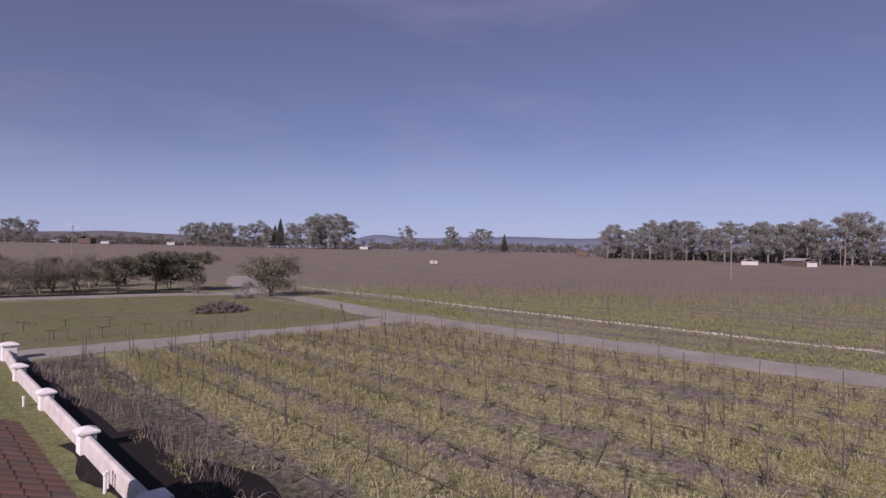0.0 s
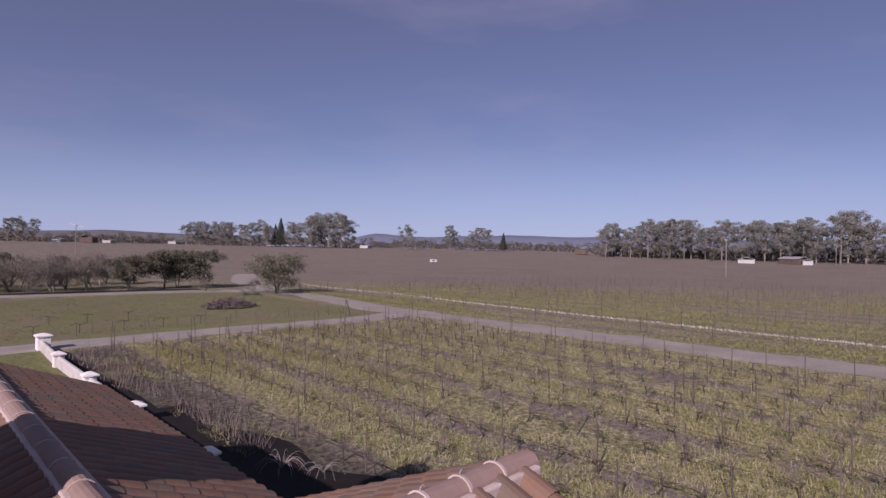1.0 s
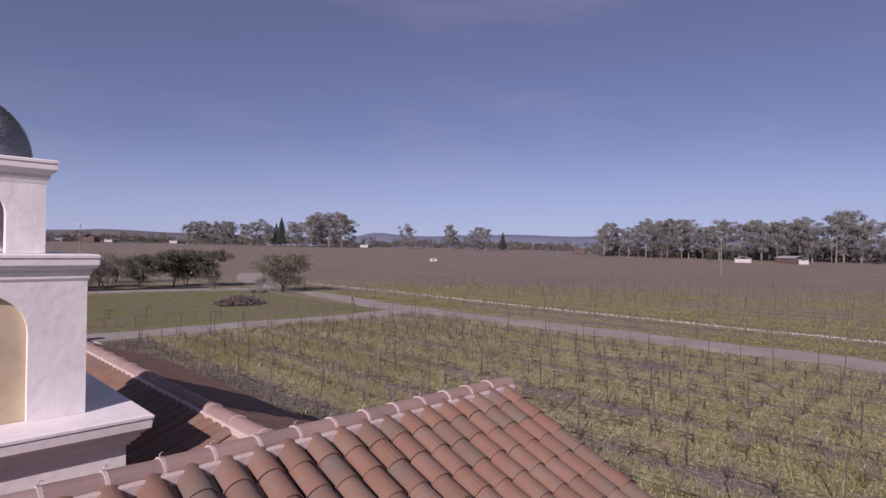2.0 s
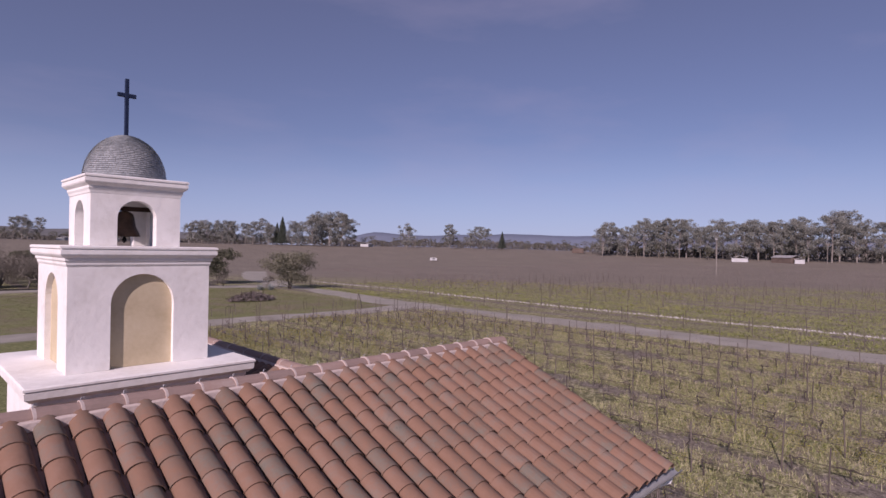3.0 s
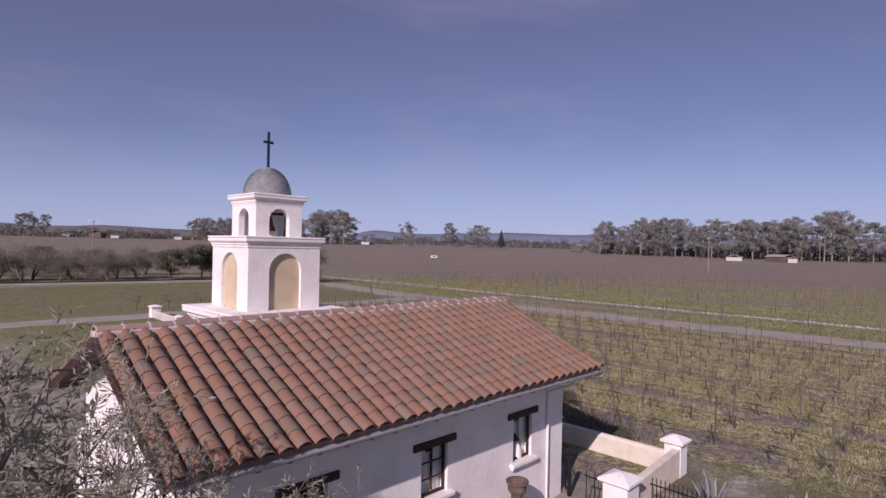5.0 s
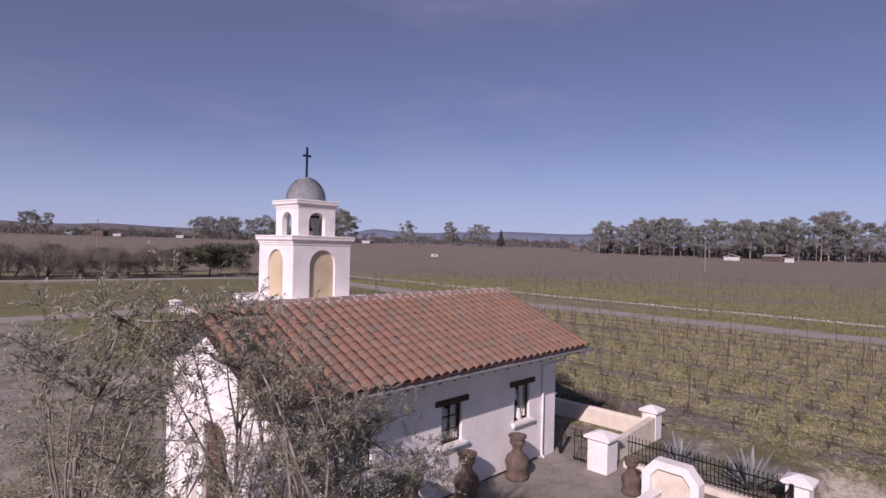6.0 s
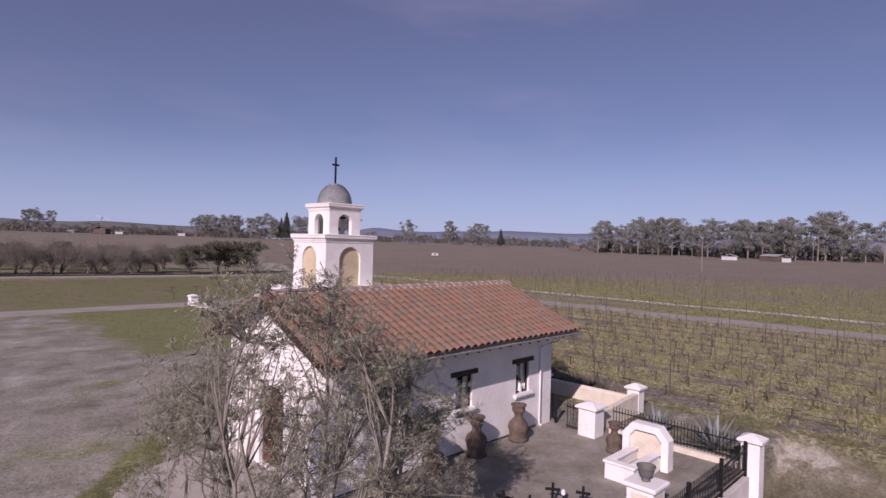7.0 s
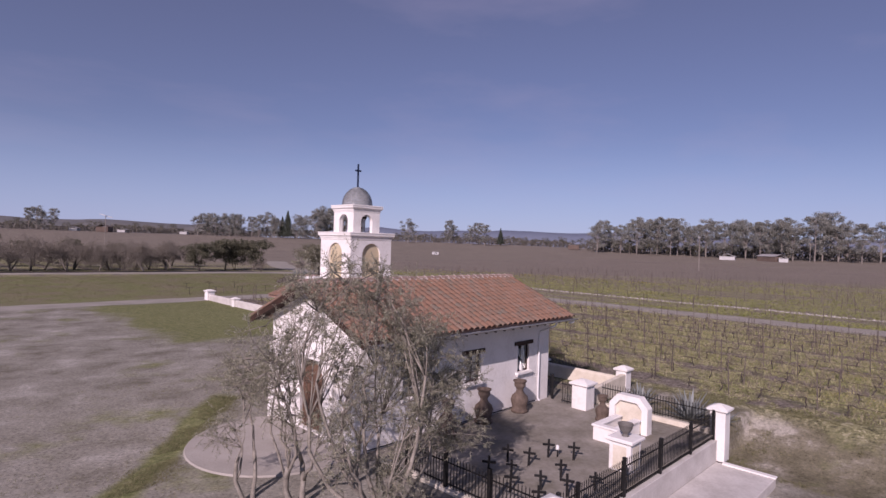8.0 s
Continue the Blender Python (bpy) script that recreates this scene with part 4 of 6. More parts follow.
# ---- ironwork ----
def fence_panel(x0, y0, x1, y1, z, height, post_start=True, post_end=True, pitch=0.115, label="black iron picket fence panel", wavy=False):
    length = math.hypot(x1 - x0, y1 - y0)
    f = tagged(empty("iron_fence" if not wavy else "iron_gate", x0, y0, z, math.degrees(math.atan2(y1 - y0, x1 - x0))), label, "fence" if not wavy else "gate", group="iron fence panels")
    a = 0.04
    for s, flag in ((0.0, post_start), (length, post_end)):
        if flag:
            part("fence_post", box(s - 0.05, s + 0.05, -0.05, 0.05, 0, height + 0.14, 0.008), IRON, f)
    for h in (0.1, height - 0.16):
        part("rail", box(0.051, length - 0.051, -0.012, 0.012, h, h + 0.035), IRON, f)
    k = max(2, int((length - 0.1) / pitch))
    first = None
    for i in range(k):
        s = 0.06 + (length - 0.12) * (i + 0.5) / k
        if wavy and i % 2:
            bm = tube(bmesh.new(), [(s + 0.03 * math.sin(j * 0.9), 0.022, 0.04 + (height - 0.1) * j / 10) for j in range(11)], [0.009] * 11, 4)
            part("picket", bm, IRON, f)
            continue
        if first is None:
            bm = box(-0.009, 0.009, 0.0, 0.018, 0.0, height - 0.04)
            lathe([(0.009, height - 0.04), (0.02, height - 0.02), (0.002, height + 0.05)], 4, bm, cy=0.009)
            me = bpy.data.meshes.new("picket")
            bm.to_mesh(me)
            bm.free()
            me.materials.append(IRON)
            first = me
        p = new("picket", first)
        p.parent = f
        p.location = (s, 0.013, 0.03)
    return f


ends = [-5.95, -5.05, -2.53, -0.05, 2.45, PC[0] - 0.34]
for a, b in zip(ends, ends[1:]):
    fence_panel(a, -7.87, b, -7.87, -0.26, 1.0, True, b == ends[-1])
ends = [-7.64, -6.0, -4.4, -2.8]
for a, b in zip(ends, ends[1:]):
    fence_panel(-6.3, a, -6.3, b, 0.0, 0.85, a != ends[0], True)
ends = [-7.62, -3.1]
for a, b in zip(ends, ends[1:]):
    fence_panel(PC[0] - 0.22, a, PC[0] - 0.22, b, 0.1, 0.80, a != ends[0], b != ends[-1])
fence_panel(3.97, -2.36, 3.97, -1.60, -0.08, 1.0, False, False, 0.12, "open black iron gate leaf with wavy bars", True)
fence_panel(4.22, -1.02, 4.68, -0.56, -0.08, 1.0, True, False, 0.12, "open black iron gate leaf with wavy bars", True)

# ---- fountain and yard things ----
fountain = tagged(empty("wall_fountain", 0, 0, YARD_Z), "white and cream stucco fountain with an empty basin", "fountain")
outline = [(-6.25, 0.0), (-6.25, 0.98), (-5.93, 1.36), (-5.03, 1.36), (-4.71, 0.98), (-4.71, 0.0)]
inner = [(-6.02, 0.0), (-6.02, 0.90), (-5.82, 1.14), (-5.14, 1.14), (-4.94, 0.90), (-4.94, 0.0)]
bm = bmesh.new()
xa, xb = 2.55, 2.95
va = [bm.verts.new((xa, u, z)) for u, z in outline]
vb = [bm.verts.new((xa, u, z)) for u, z in inner]
vc = [bm.verts.new((xa + 0.14, u, z)) for u, z in inner]
vd = [bm.verts.new((xb, u, z)) for u, z in outline]
for i in range(5):
    bm.faces.new((va[i], va[i + 1], vb[i + 1], vb[i]))
    bm.faces.new((vb[i], vb[i + 1], vc[i + 1], vc[i]))
    bm.faces.new((va[i], vd[i], vd[i + 1], va[i + 1]))
bm.faces.new(vd)
bmesh.ops.recalc_face_normals(bm, faces=bm.faces)
part("back_panel", bm, WHITE, fountain)
part("inner_panel", prism([(u * 0.999 - 0.005, z - 0.003) for u, z in inner], xa + 0.141, xb - 0.01, "x"), CREAM, fountain, "cream plaster panel")
bx0, bx1, by0, by1 = 0.74, 2.546, -5.98, -5.04
basin = box(bx0, bx0 + 0.2, by0, by1, 0, 0.5, 0.02)
box(bx0 + 0.201, bx1, by0, by0 + 0.2, 0, 0.5, 0.02, basin)
box(bx0 + 0.201, bx1, by1 - 0.2, by1, 0, 0.5, 0.02, basin)
part("basin_wall", basin, WHITE, fountain)
coping = box(bx0 - 0.05, bx0 + 0.24, by0 - 0.05, by1 + 0.05, 0.502, 0.58, 0.02)
box(bx0 + 0.241, bx1, by0 - 0.05, by0 + 0.24, 0.502, 0.58, 0.02, coping)
box(bx0 + 0.241, bx1, by1 - 0.24, by1 + 0.05, 0.502, 0.58, 0.02, coping)
part("coping", coping, WHITE, fountain)
part("basin_floor", box(bx0 + 0.2, bx1, by0 + 0.2, by1 - 0.2, 0, 0.2), CONCRETE, fountain)
ped = tagged(empty("pedestal", -0.93, -7.1, YARD_Z), "white and cream stucco pedestal with a flat cap", "pedestal")
part("shaft", box(-0.36, 0.36, -0.36, 0.36, 0, 0.88, 0.02), WHITE, ped)
for s in (-1, 1):
    part("panel", box(s * 0.363 - 0.004 * (s < 0), s * 0.363 + 0.004 * (s > 0), -0.22, 0.22, 0.06, 0.80), CREAM, ped, "cream inset panel")
    part("panel", box(-0.22, 0.22, s * 0.363 - 0.004 * (s < 0), s * 0.363 + 0.004 * (s > 0), 0.06, 0.80), CREAM, ped, "cream inset panel")
part("cap", lathe([(0.37, 0.883), (0.42, 0.91), (0.45, 0.94), (0.45, 1.0), (0.41, 1.03)], square=True), WHITE, ped)


def urn(x, y, z, s, mat, label, prof):
    u = tagged(empty("urn", x, y, z), label, "urn")
    part("bowl", lathe([(r * s, h * s) for r, h in prof], 20), mat, u, smooth=True)
    return u


POT = [(0.13, 0.0), (0.15, 0.03), (0.10, 0.07), (0.12, 0.12), (0.20, 0.20), (0.25, 0.32), (0.27, 0.42), (0.30, 0.45), (0.30, 0.49), (0.26, 0.49), (0.23, 0.42), (0.16, 0.25)]
urn(-0.93, -7.1, 0.93, 0.82, STONEPOT, "dark grey stone urn on the stucco pedestal", POT)
JAR = [(0.30, 0.0), (0.33, 0.04), (0.33, 0.10), (0.27, 0.14), (0.30, 0.30), (0.34, 0.46), (0.30, 0.60), (0.20, 0.70), (0.15, 0.76), (0.13, 0.84), (0.16, 0.92), (0.21, 0.98), (0.22, 1.06), (0.20, 1.12), (0.26, 1.16), (0.26, 1.2), (0.2, 1.2), (0.15, 1.05)]
for x, y, s in ((1.40, -1.25, 1.1), (-0.86, -1.2, 1.1), (-3.0, -1.3, 1.05), (3.03, -4.17, 0.85)):
    urn(x, y, YARD_Z + 0.01, s, POTTERY, "tall weathered brown clay urn on a plinth", JAR)


def grave_cross(x, y, rz, s=1.0, tilt=0.0):
    g = box(-0.035, 0.035, -0.025, 0.025, -0.03, 0.62 * s, 0.006)
    box(-0.2 * s, 0.2 * s, -0.024, 0.024, 0.40 * s, 0.47 * s, 0.006, g)
    ob = tagged(mesh_object("wooden_cross", g, IRON), "small dark cross standing in the courtyard dirt", "cross", group="courtyard crosses")
    ob.matrix_basis = pose(x, y, YARD_Z, tilt, tilt * 0.6, rz)
    return ob


for x, y in ((-3.33, -4.31), (-3.08, -4.95), (-2.0, -4.96), (-1.57, -5.65), (-3.09, -6.14), (-4.27, -6.23), (-4.08, -6.97), (-3.13, -7.3), (-4.18, -5.12), (-4.66, -4.6), (-5.0, -5.7), (-5.2, -6.8)):
    grave_cross(x, y, -60 + random.uniform(-14, 14), random.uniform(0.85, 1.1), random.uniform(-5, 5))


def agave(x, y, z, s, seed):
    """A rosette of thick pointed leaves."""
    r = random.Random(seed)
    a = tagged(empty("agave", x, y, z), "large blue-grey agave beside the courtyard fence", "agave", "agaves")
    for i in range(26):
        t, up = i * 2.4, 0.25 + 1.05 * (i / 26)
        l = s * r.uniform(0.85, 1.15)
        d = Vector((math.cos(t) * math.cos(up), math.sin(t) * math.cos(up), math.sin(up)))
        side = d.cross(Vector((0, 0, 1))).normalized()
        bm = bmesh.new()
        rings = []
        for f, w in ((0.0, 0.05), (0.3, 0.075), (0.65, 0.055), (0.9, 0.02), (1.0, 0.003)):
            c = d * l * f + Vector((0, 0, 0.12 * s * f * f)) + d * 0.04
            nrm = side.cross(d).normalized()
            rings.append([bm.verts.new(c + side * w * s + nrm * 0.3 * w * s), bm.verts.new(c - nrm * 0.35 * w * s), bm.verts.new(c - side * w * s + nrm * 0.3 * w * s)])
        for p, q in zip(rings, rings[1:]):
            for k in range(3):
                bm.faces.new((p[k], p[(k + 1) % 3], q[(k + 1) % 3], q[k]))
        part("leaf", bm, AGAVE, a)


agave(6.0, -6.5, YARD_Z, 1.15, 1)
agave(6.2, -4.3, YARD_Z, 0.95, 2)
agave(6.5, -7.6, YARD_Z, 0.7, 3)
for i, (x, y) in enumerate(((40.7, 82.4), (42.1, 81.5))):
    agave(x, y, ground_z(x, y), 1.1, 4 + i)
lamp = tagged(empty("lantern", -1.75, -5.15, YARD_Z), "small white yard lantern on a short stake", "lantern")
part("stake", box(-0.015, 0.015, -0.015, 0.015, -0.02, 0.26), IRON, lamp)
part("shade", lathe([(0.05, 0.262), (0.06, 0.28), (0.05, 0.38), (0.02, 0.41)], 10), PIPE, lamp)


# ---- plants ----
def grow(rng, base, direction, length, radius, level, out, tips, bend=0.35, split=(2, 4), shrink=0.72, droop=0.0, steps=4):
    """Branches as lists of points with radii; the ends of the last ones are tips."""
    pts, rad = [base.copy()], [radius]
    d, p = direction.normalized(), base.copy()
    for i in range(steps):
        d = (d + Vector((rng.uniform(-1, 1), rng.uniform(-1, 1), rng.uniform(-0.6, 0.8))) * bend * 0.5 + Vector((0, 0, -droop))).normalized()
        p = p + d * (length / steps)
        pts.append(p.copy())
        rad.append(radius * (1 - 0.45 * (i + 1) / steps))
        if level <= 1 and rng.random() < (0.9 if level == 0 else 0.45):
            tips.append((p.copy(), d.copy()))
    out.append((pts, rad))
    if level <= 0:
        return
    for k in range(rng.randint(*split)):
        a = rng.uniform(0, 2 * math.pi)
        side = d.cross(Vector((math.cos(a), math.sin(a), 0.3))).normalized()
        nd = (d * rng.uniform(0.45, 0.9) + side * rng.uniform(0.5, 0.95)).normalized()
        at = pts[-1] if k < 2 else pts[rng.randint(max(1, len(pts) - 3), len(pts) - 1)]
        grow(rng, at, nd, length * rng.uniform(shrink - 0.12, shrink + 0.08), rad[-1] * 0.8, level - 1, out, tips, bend, split, shrink, droop, max(2, steps - 1))


def branch_mesh(branches, sides=6):
    bm = bmesh.new()
    for pts, rad in branches:
        tube(bm, pts, rad, sides if rad[0] > 0.03 else 3)
    return bm


def leaf_cloud(rng, tips, per, reach, length, width, flat=0.3):
    """Leaves as folded diamonds scattered round the tips."""
    vs, fs = [], []
    for p, d in tips:
        for _ in range(per):
            o = Vector((rng.gauss(0, 1), rng.gauss(0, 1), rng.gauss(0, 0.8))) * reach
            c = p + o
            a = Vector((rng.uniform(-1, 1), rng.uniform(-1, 1), rng.uniform(-0.5, 0.9))).normalized()
            b = a.cross(Vector((rng.uniform(-1, 1), rng.uniform(-1, 1), rng.uniform(-1, 1)))).normalized()
            s = rng.uniform(0.7, 1.25)
            l2, w2 = a * length * s * 0.5, b * width * s * 0.5
            n0 = len(vs)
            vs += [tuple(c - l2), tuple(c + w2), tuple(c + l2), tuple(c - w2)]
            fs.append((n0, n0 + 1, n0 + 2, n0 + 3))
    return vs, fs


def leafy_tree(name, seed, base, stems, leaf, bark, label, category="tree", level=3, per=14, reach=0.16, size=(0.075, 0.018), group="", shrink=0.72, split=(2, 4), droop=0.0, bend=0.45):
    rng = random.Random(seed)
    t = tagged(empty(name, *base), label, category, group)
    out, tips = [], []
    for d, length, r in stems:
        grow(rng, Vector((rng.uniform(-0.06, 0.06), rng.uniform(-0.06, 0.06), -0.05)), Vector(d), length, r, level, out, tips, bend, split, shrink, droop)
    part("trunk", branch_mesh(out), bark, t, smooth=True)
    tips = [t2 for t2 in tips if rng.random() < 0.85]
    vs, fs = leaf_cloud(rng, tips, per, reach, *size)
    raw_object("crown", vs, fs, leaf, t)
    return t


def curved(rng, p, q, sag, steps=5):
    """A wandering line from p to q."""
    side = Vector((rng.uniform(-1, 1), rng.uniform(-1, 1), rng.uniform(-0.3, 0.3))) * sag
    return [p.lerp(q, i / steps) + side * math.sin(math.pi * i / steps) + Vector((rng.uniform(-1, 1), rng.uniform(-1, 1), rng.uniform(-1, 1))) * 0.12 * sag * (0 < i < steps) for i in range(steps + 1)]


def olive_tree(seed, base, masses, label, bark=0.07):
    """An olive tree: a stem leans to each leaf mass (centre, radii, clumps, sprigs in a clump) and branches to clumps of leafy sprigs."""
    rng = random.Random(seed)
    t = tagged(empty("olive_tree", *base), label, "tree", "olive trees")
    root = Vector(base)
    wood, vs, fs = [], [], []
    # two crooked stems share one foot and fork into a limb for each leaf mass
    mean = sum((Vector(m[0]) - root for m in masses), Vector()) / len(masses)
    forks = []
    for sgn in (-1, 1):
        top = Vector((mean.x * 0.3 + sgn * 0.28, mean.y * 0.3 + sgn * 0.12, rng.uniform(0.9, 1.3)))
        bole = curved(rng, Vector((sgn * 0.07, 0, -0.1)), top, 0.22, 6)
        wood.append((bole, [bark * w for w in (1.9, 1.5, 1.35, 1.25, 1.2, 1.15, 1.1)]))
        forks.append(bole)
    for centre, radii, clumps, sprigs in masses:
        c = Vector(centre) - root
        bole = min(forks, key=lambda q: (q[-1] - c).length)
        foot = bole[rng.randint(3, 6)]
        stem = curved(rng, foot, c + Vector((0, 0, radii[2] * 0.3)), 0.2 * (c - foot).length, 8)
        thick = bark * rng.uniform(0.55, 0.9)
        wood.append((stem, [thick * (1 - 0.82 * i / 8) for i in range(9)]))
        for _ in range(clumps):
            while True:
                o = Vector((rng.uniform(-1, 1), rng.uniform(-1, 1), rng.uniform(-1, 1)))
                if 0.25 < o.length < 1.0:
                    break
            q = c + Vector((o.x * radii[0], o.y * radii[1], o.z * radii[2]))
            start = stem[rng.randint(4, 8)]
            limb = curved(rng, start, q, 0.14, 5)
            wood.append((limb, [0.020, 0.017, 0.013, 0.010, 0.007, 0.004]))
            reach = rng.uniform(0.24, 0.42)
            for _ in range(int(sprigs * 0.72)):
                d = (Vector((rng.gauss(0, 1), rng.gauss(0, 1), rng.gauss(0.35, 0.8)))).normalized()
                p0 = limb[rng.randint(3, 5)] + d * reach * 0.15
                tip = p0 + d * reach * rng.uniform(0.6, 1.25) + Vector((0, 0, -0.10 * reach))
                wood.append(([p0, p0.lerp(tip, 0.5) + Vector((0, 0, 0.02)), tip], [0.0045, 0.0035, 0.002]))
                u = d.cross(Vector((rng.uniform(-1, 1), rng.uniform(-1, 1), 0.4))).normalized()
                w = d.cross(u)
                for k in range(13):
                    f = 0.18 + 0.82 * k / 13
                    ang = k * 1.57 + rng.uniform(-0.4, 0.4)
                    out = (d * rng.uniform(0.45, 0.85) + (u * math.cos(ang) + w * math.sin(ang)) * 0.75).normalized()
                    wide = out.cross(d).normalized() if out.cross(d).length > 0.01 else u
                    length, half = rng.uniform(0.06, 0.09), rng.uniform(0.0075, 0.0115)
                    p = p0.lerp(tip, f)
                    n0 = len(vs)
                    m = p + out * length * 0.5
                    vs += [tuple(p), tuple(m + wide * half), tuple(p + out * length), tuple(m - wide * half)]
                    fs.append((n0, n0 + 1, n0 + 2, n0 + 3))
    part("trunk", branch_mesh(wood), BARK, t, smooth=True)
    raw_object("crown", vs, fs, OLIVE, t)
    return t


olive_tree(11, (-9.9, -6.1, -0.15), [((-10.75, -5.1, 5.9), (0.95, 0.95, 0.8), 24, 20), ((-9.3, -5.2, 5.4), (1.1, 0.9, 0.5), 15, 18), ((-10.0, -5.5, 4.3), (1.0, 0.9, 0.8), 10, 16), ((-8.4, -5.5, 4.5), (1.25, 1.0, 0.8), 27, 20), ((-7.4, -5.0, 3.8), (1.25, 0.9, 0.9), 27, 20), ((-6.5, -5.0, 3.1), (1.0, 0.8, 0.9), 18, 18), ((-9.1, -6.0, 3.0), (1.2, 0.9, 0.9), 13, 17), ((-7.7, -5.8, 2.1), (1.2, 0.9, 0.9), 17, 18), ((-9.9, -6.4, 1.7), (0.9, 0.8, 0.7), 14, 16), ((-10.0, -5.4, 3.4), (1.0, 0.9, 0.8), 11, 17), ((-8.7, -5.6, 2.6), (1.2, 0.9, 0.9), 12, 18), ((-9.4, -4.9, 5.95), (1.3, 0.8, 0.45), 15, 17), ((-8.2, -4.7, 4.95), (1.1, 0.8, 0.45), 11, 16), ((-10.7, -5.4, 5.0), (0.8, 0.8, 0.7), 12, 18), ((-10.9, -5.8, 2.6), (0.9, 0.8, 0.8), 13, 16)],
           "multi-stemmed olive tree with silvery green leaves")
olive_tree(29, (-9.85, -2.5, -0.12), [((-9.7, -2.3, 4.5), (0.9, 0.9, 0.9), 13, 17), ((-9.6, -1.2, 3.3), (1.1, 1.1, 0.9), 18, 17), ((-10.7, -2.3, 3.2), (1.0, 1.0, 0.8), 19, 16), ((-9.2, -3.4, 2.2), (0.9, 0.8, 0.8), 12, 16), ((-10.4, -1.6, 4.3), (0.9, 0.9, 0.7), 13, 16), ((-10.3, -2.6, 2.2), (0.8, 0.8, 0.7), 9, 15)],
           "tall olive tree with open silvery foliage", 0.06)
olive_tree(43, (-8.0, -2.27, -0.12), [((-7.9, -2.5, 4.8), (0.6, 0.6, 0.7), 10, 18), ((-8.1, -2.0, 3.4), (0.6, 0.6, 0.8), 6, 15), ((-7.6, -2.8, 2.3), (0.7, 0.7, 0.8), 8, 15)],
           "slim olive tree close to the chapel gable", 0.05)
olive_tree(37, (-10.6, -1.42, -0.12), [((-10.6, -0.8, 2.9), (1.0, 1.0, 0.7), 19, 16), ((-9.9, 0.5, 3.0), (1.2, 1.2, 0.8), 24, 16), ((-10.9, -0.3, 1.7), (0.8, 0.8, 0.6), 9, 15)],
           "small slender olive tree beside the dirt lot", 0.045)


# distant trees: a few kinds, each built once and copied
def clump_leaves(rng, clumps, size, vs, fs):
    """Small tilted leaf sprays filling each clump, denser towards its upper side."""
    for c, rx, rz, n in clumps:
        for _ in range(n):
            o = Vector((rng.gauss(0, 0.5), rng.gauss(0, 0.5), rng.gauss(0.12, 0.5)))
            if o.length > 1.15:
                o *= 1.15 / o.length
            p = c + Vector((o.x * rx, o.y * rx, o.z * rz))
            a = Vector((rng.uniform(-1, 1), rng.uniform(-1, 1), rng.uniform(-1, 0.6))).normalized()
            b = a.cross(Vector((rng.uniform(-1, 1), rng.uniform(-1, 1), rng.uniform(-1, 1)))).normalized()
            s = size * rng.uniform(0.6, 1.4)
            n0 = len(vs)
            vs += [tuple(p - a * s), tuple(p + b * s * 0.55), tuple(p + a * s), tuple(p - b * s * 0.55)]
            fs.append((n0, n0 + 1, n0 + 2, n0 + 3))


def far_tree(name, seed, height, spread, leaf, bark, label, low=0.35, stems=2, clumps=24, group="distant trees", size=0.012):
    """Bare stems that fork into rising limbs, each with its own flattened clump of leaves; low is where the crown begins."""
    rng = random.Random(seed)
    t = tagged(empty(name), label, "tree", group)
    out, puffs, vs, fs = [], [], [], []
    for k in range(stems):
        a0 = 2 * math.pi * k / stems + rng.uniform(-0.5, 0.5)
        reach = spread * rng.uniform(0.12, 0.5) if stems > 1 else spread * 0.12
        top = height * rng.uniform(0.72, 0.9) if k else height * 0.9
        line = [Vector((math.cos(a0) * reach * f ** 1.4 + rng.uniform(-0.2, 0.2), math.sin(a0) * reach * f ** 1.4 + rng.uniform(-0.2, 0.2), -1 + (top + 1) * f)) for f in (0, 0.2, 0.4, 0.6, 0.8, 1.0)]
        out.append((line, [height * w for w in (0.013, 0.011, 0.009, 0.007, 0.005, 0.002)]))
        for i in range(clumps // stems):
            f = low + (1.0 - low) * ((i + rng.random()) / (clumps // stems)) ** 0.8
            j = min(4, int(f * 5))
            start = line[j].lerp(line[j + 1], f * 5 - j if j < 5 else 1.0)
            a = rng.uniform(0, 2 * math.pi)
            wide = spread * (0.35 + 0.75 * math.sin(math.pi * min(1.0, (f - low) / (1 - low) * 0.75 + 0.18))) * rng.uniform(0.35, 1.0)
            end = start + Vector((math.cos(a) * wide, math.sin(a) * wide, wide * rng.uniform(0.25, 0.7)))
            end.z = min(end.z, height * 0.97)
            out.append(([start, start.lerp(end, 0.55) + Vector((0, 0, -0.06 * wide)), end], [height * 0.006, height * 0.004, height * 0.0015]))
            puffs.append((end, spread * rng.uniform(0.22, 0.40), spread * rng.uniform(0.15, 0.25), rng.randint(110, 170)))
    clump_leaves(rng, puffs, height * size, vs, fs)
    part("trunk", branch_mesh(out, 5), bark, t)
    raw_object("crown", vs, fs, leaf, t)
    return t


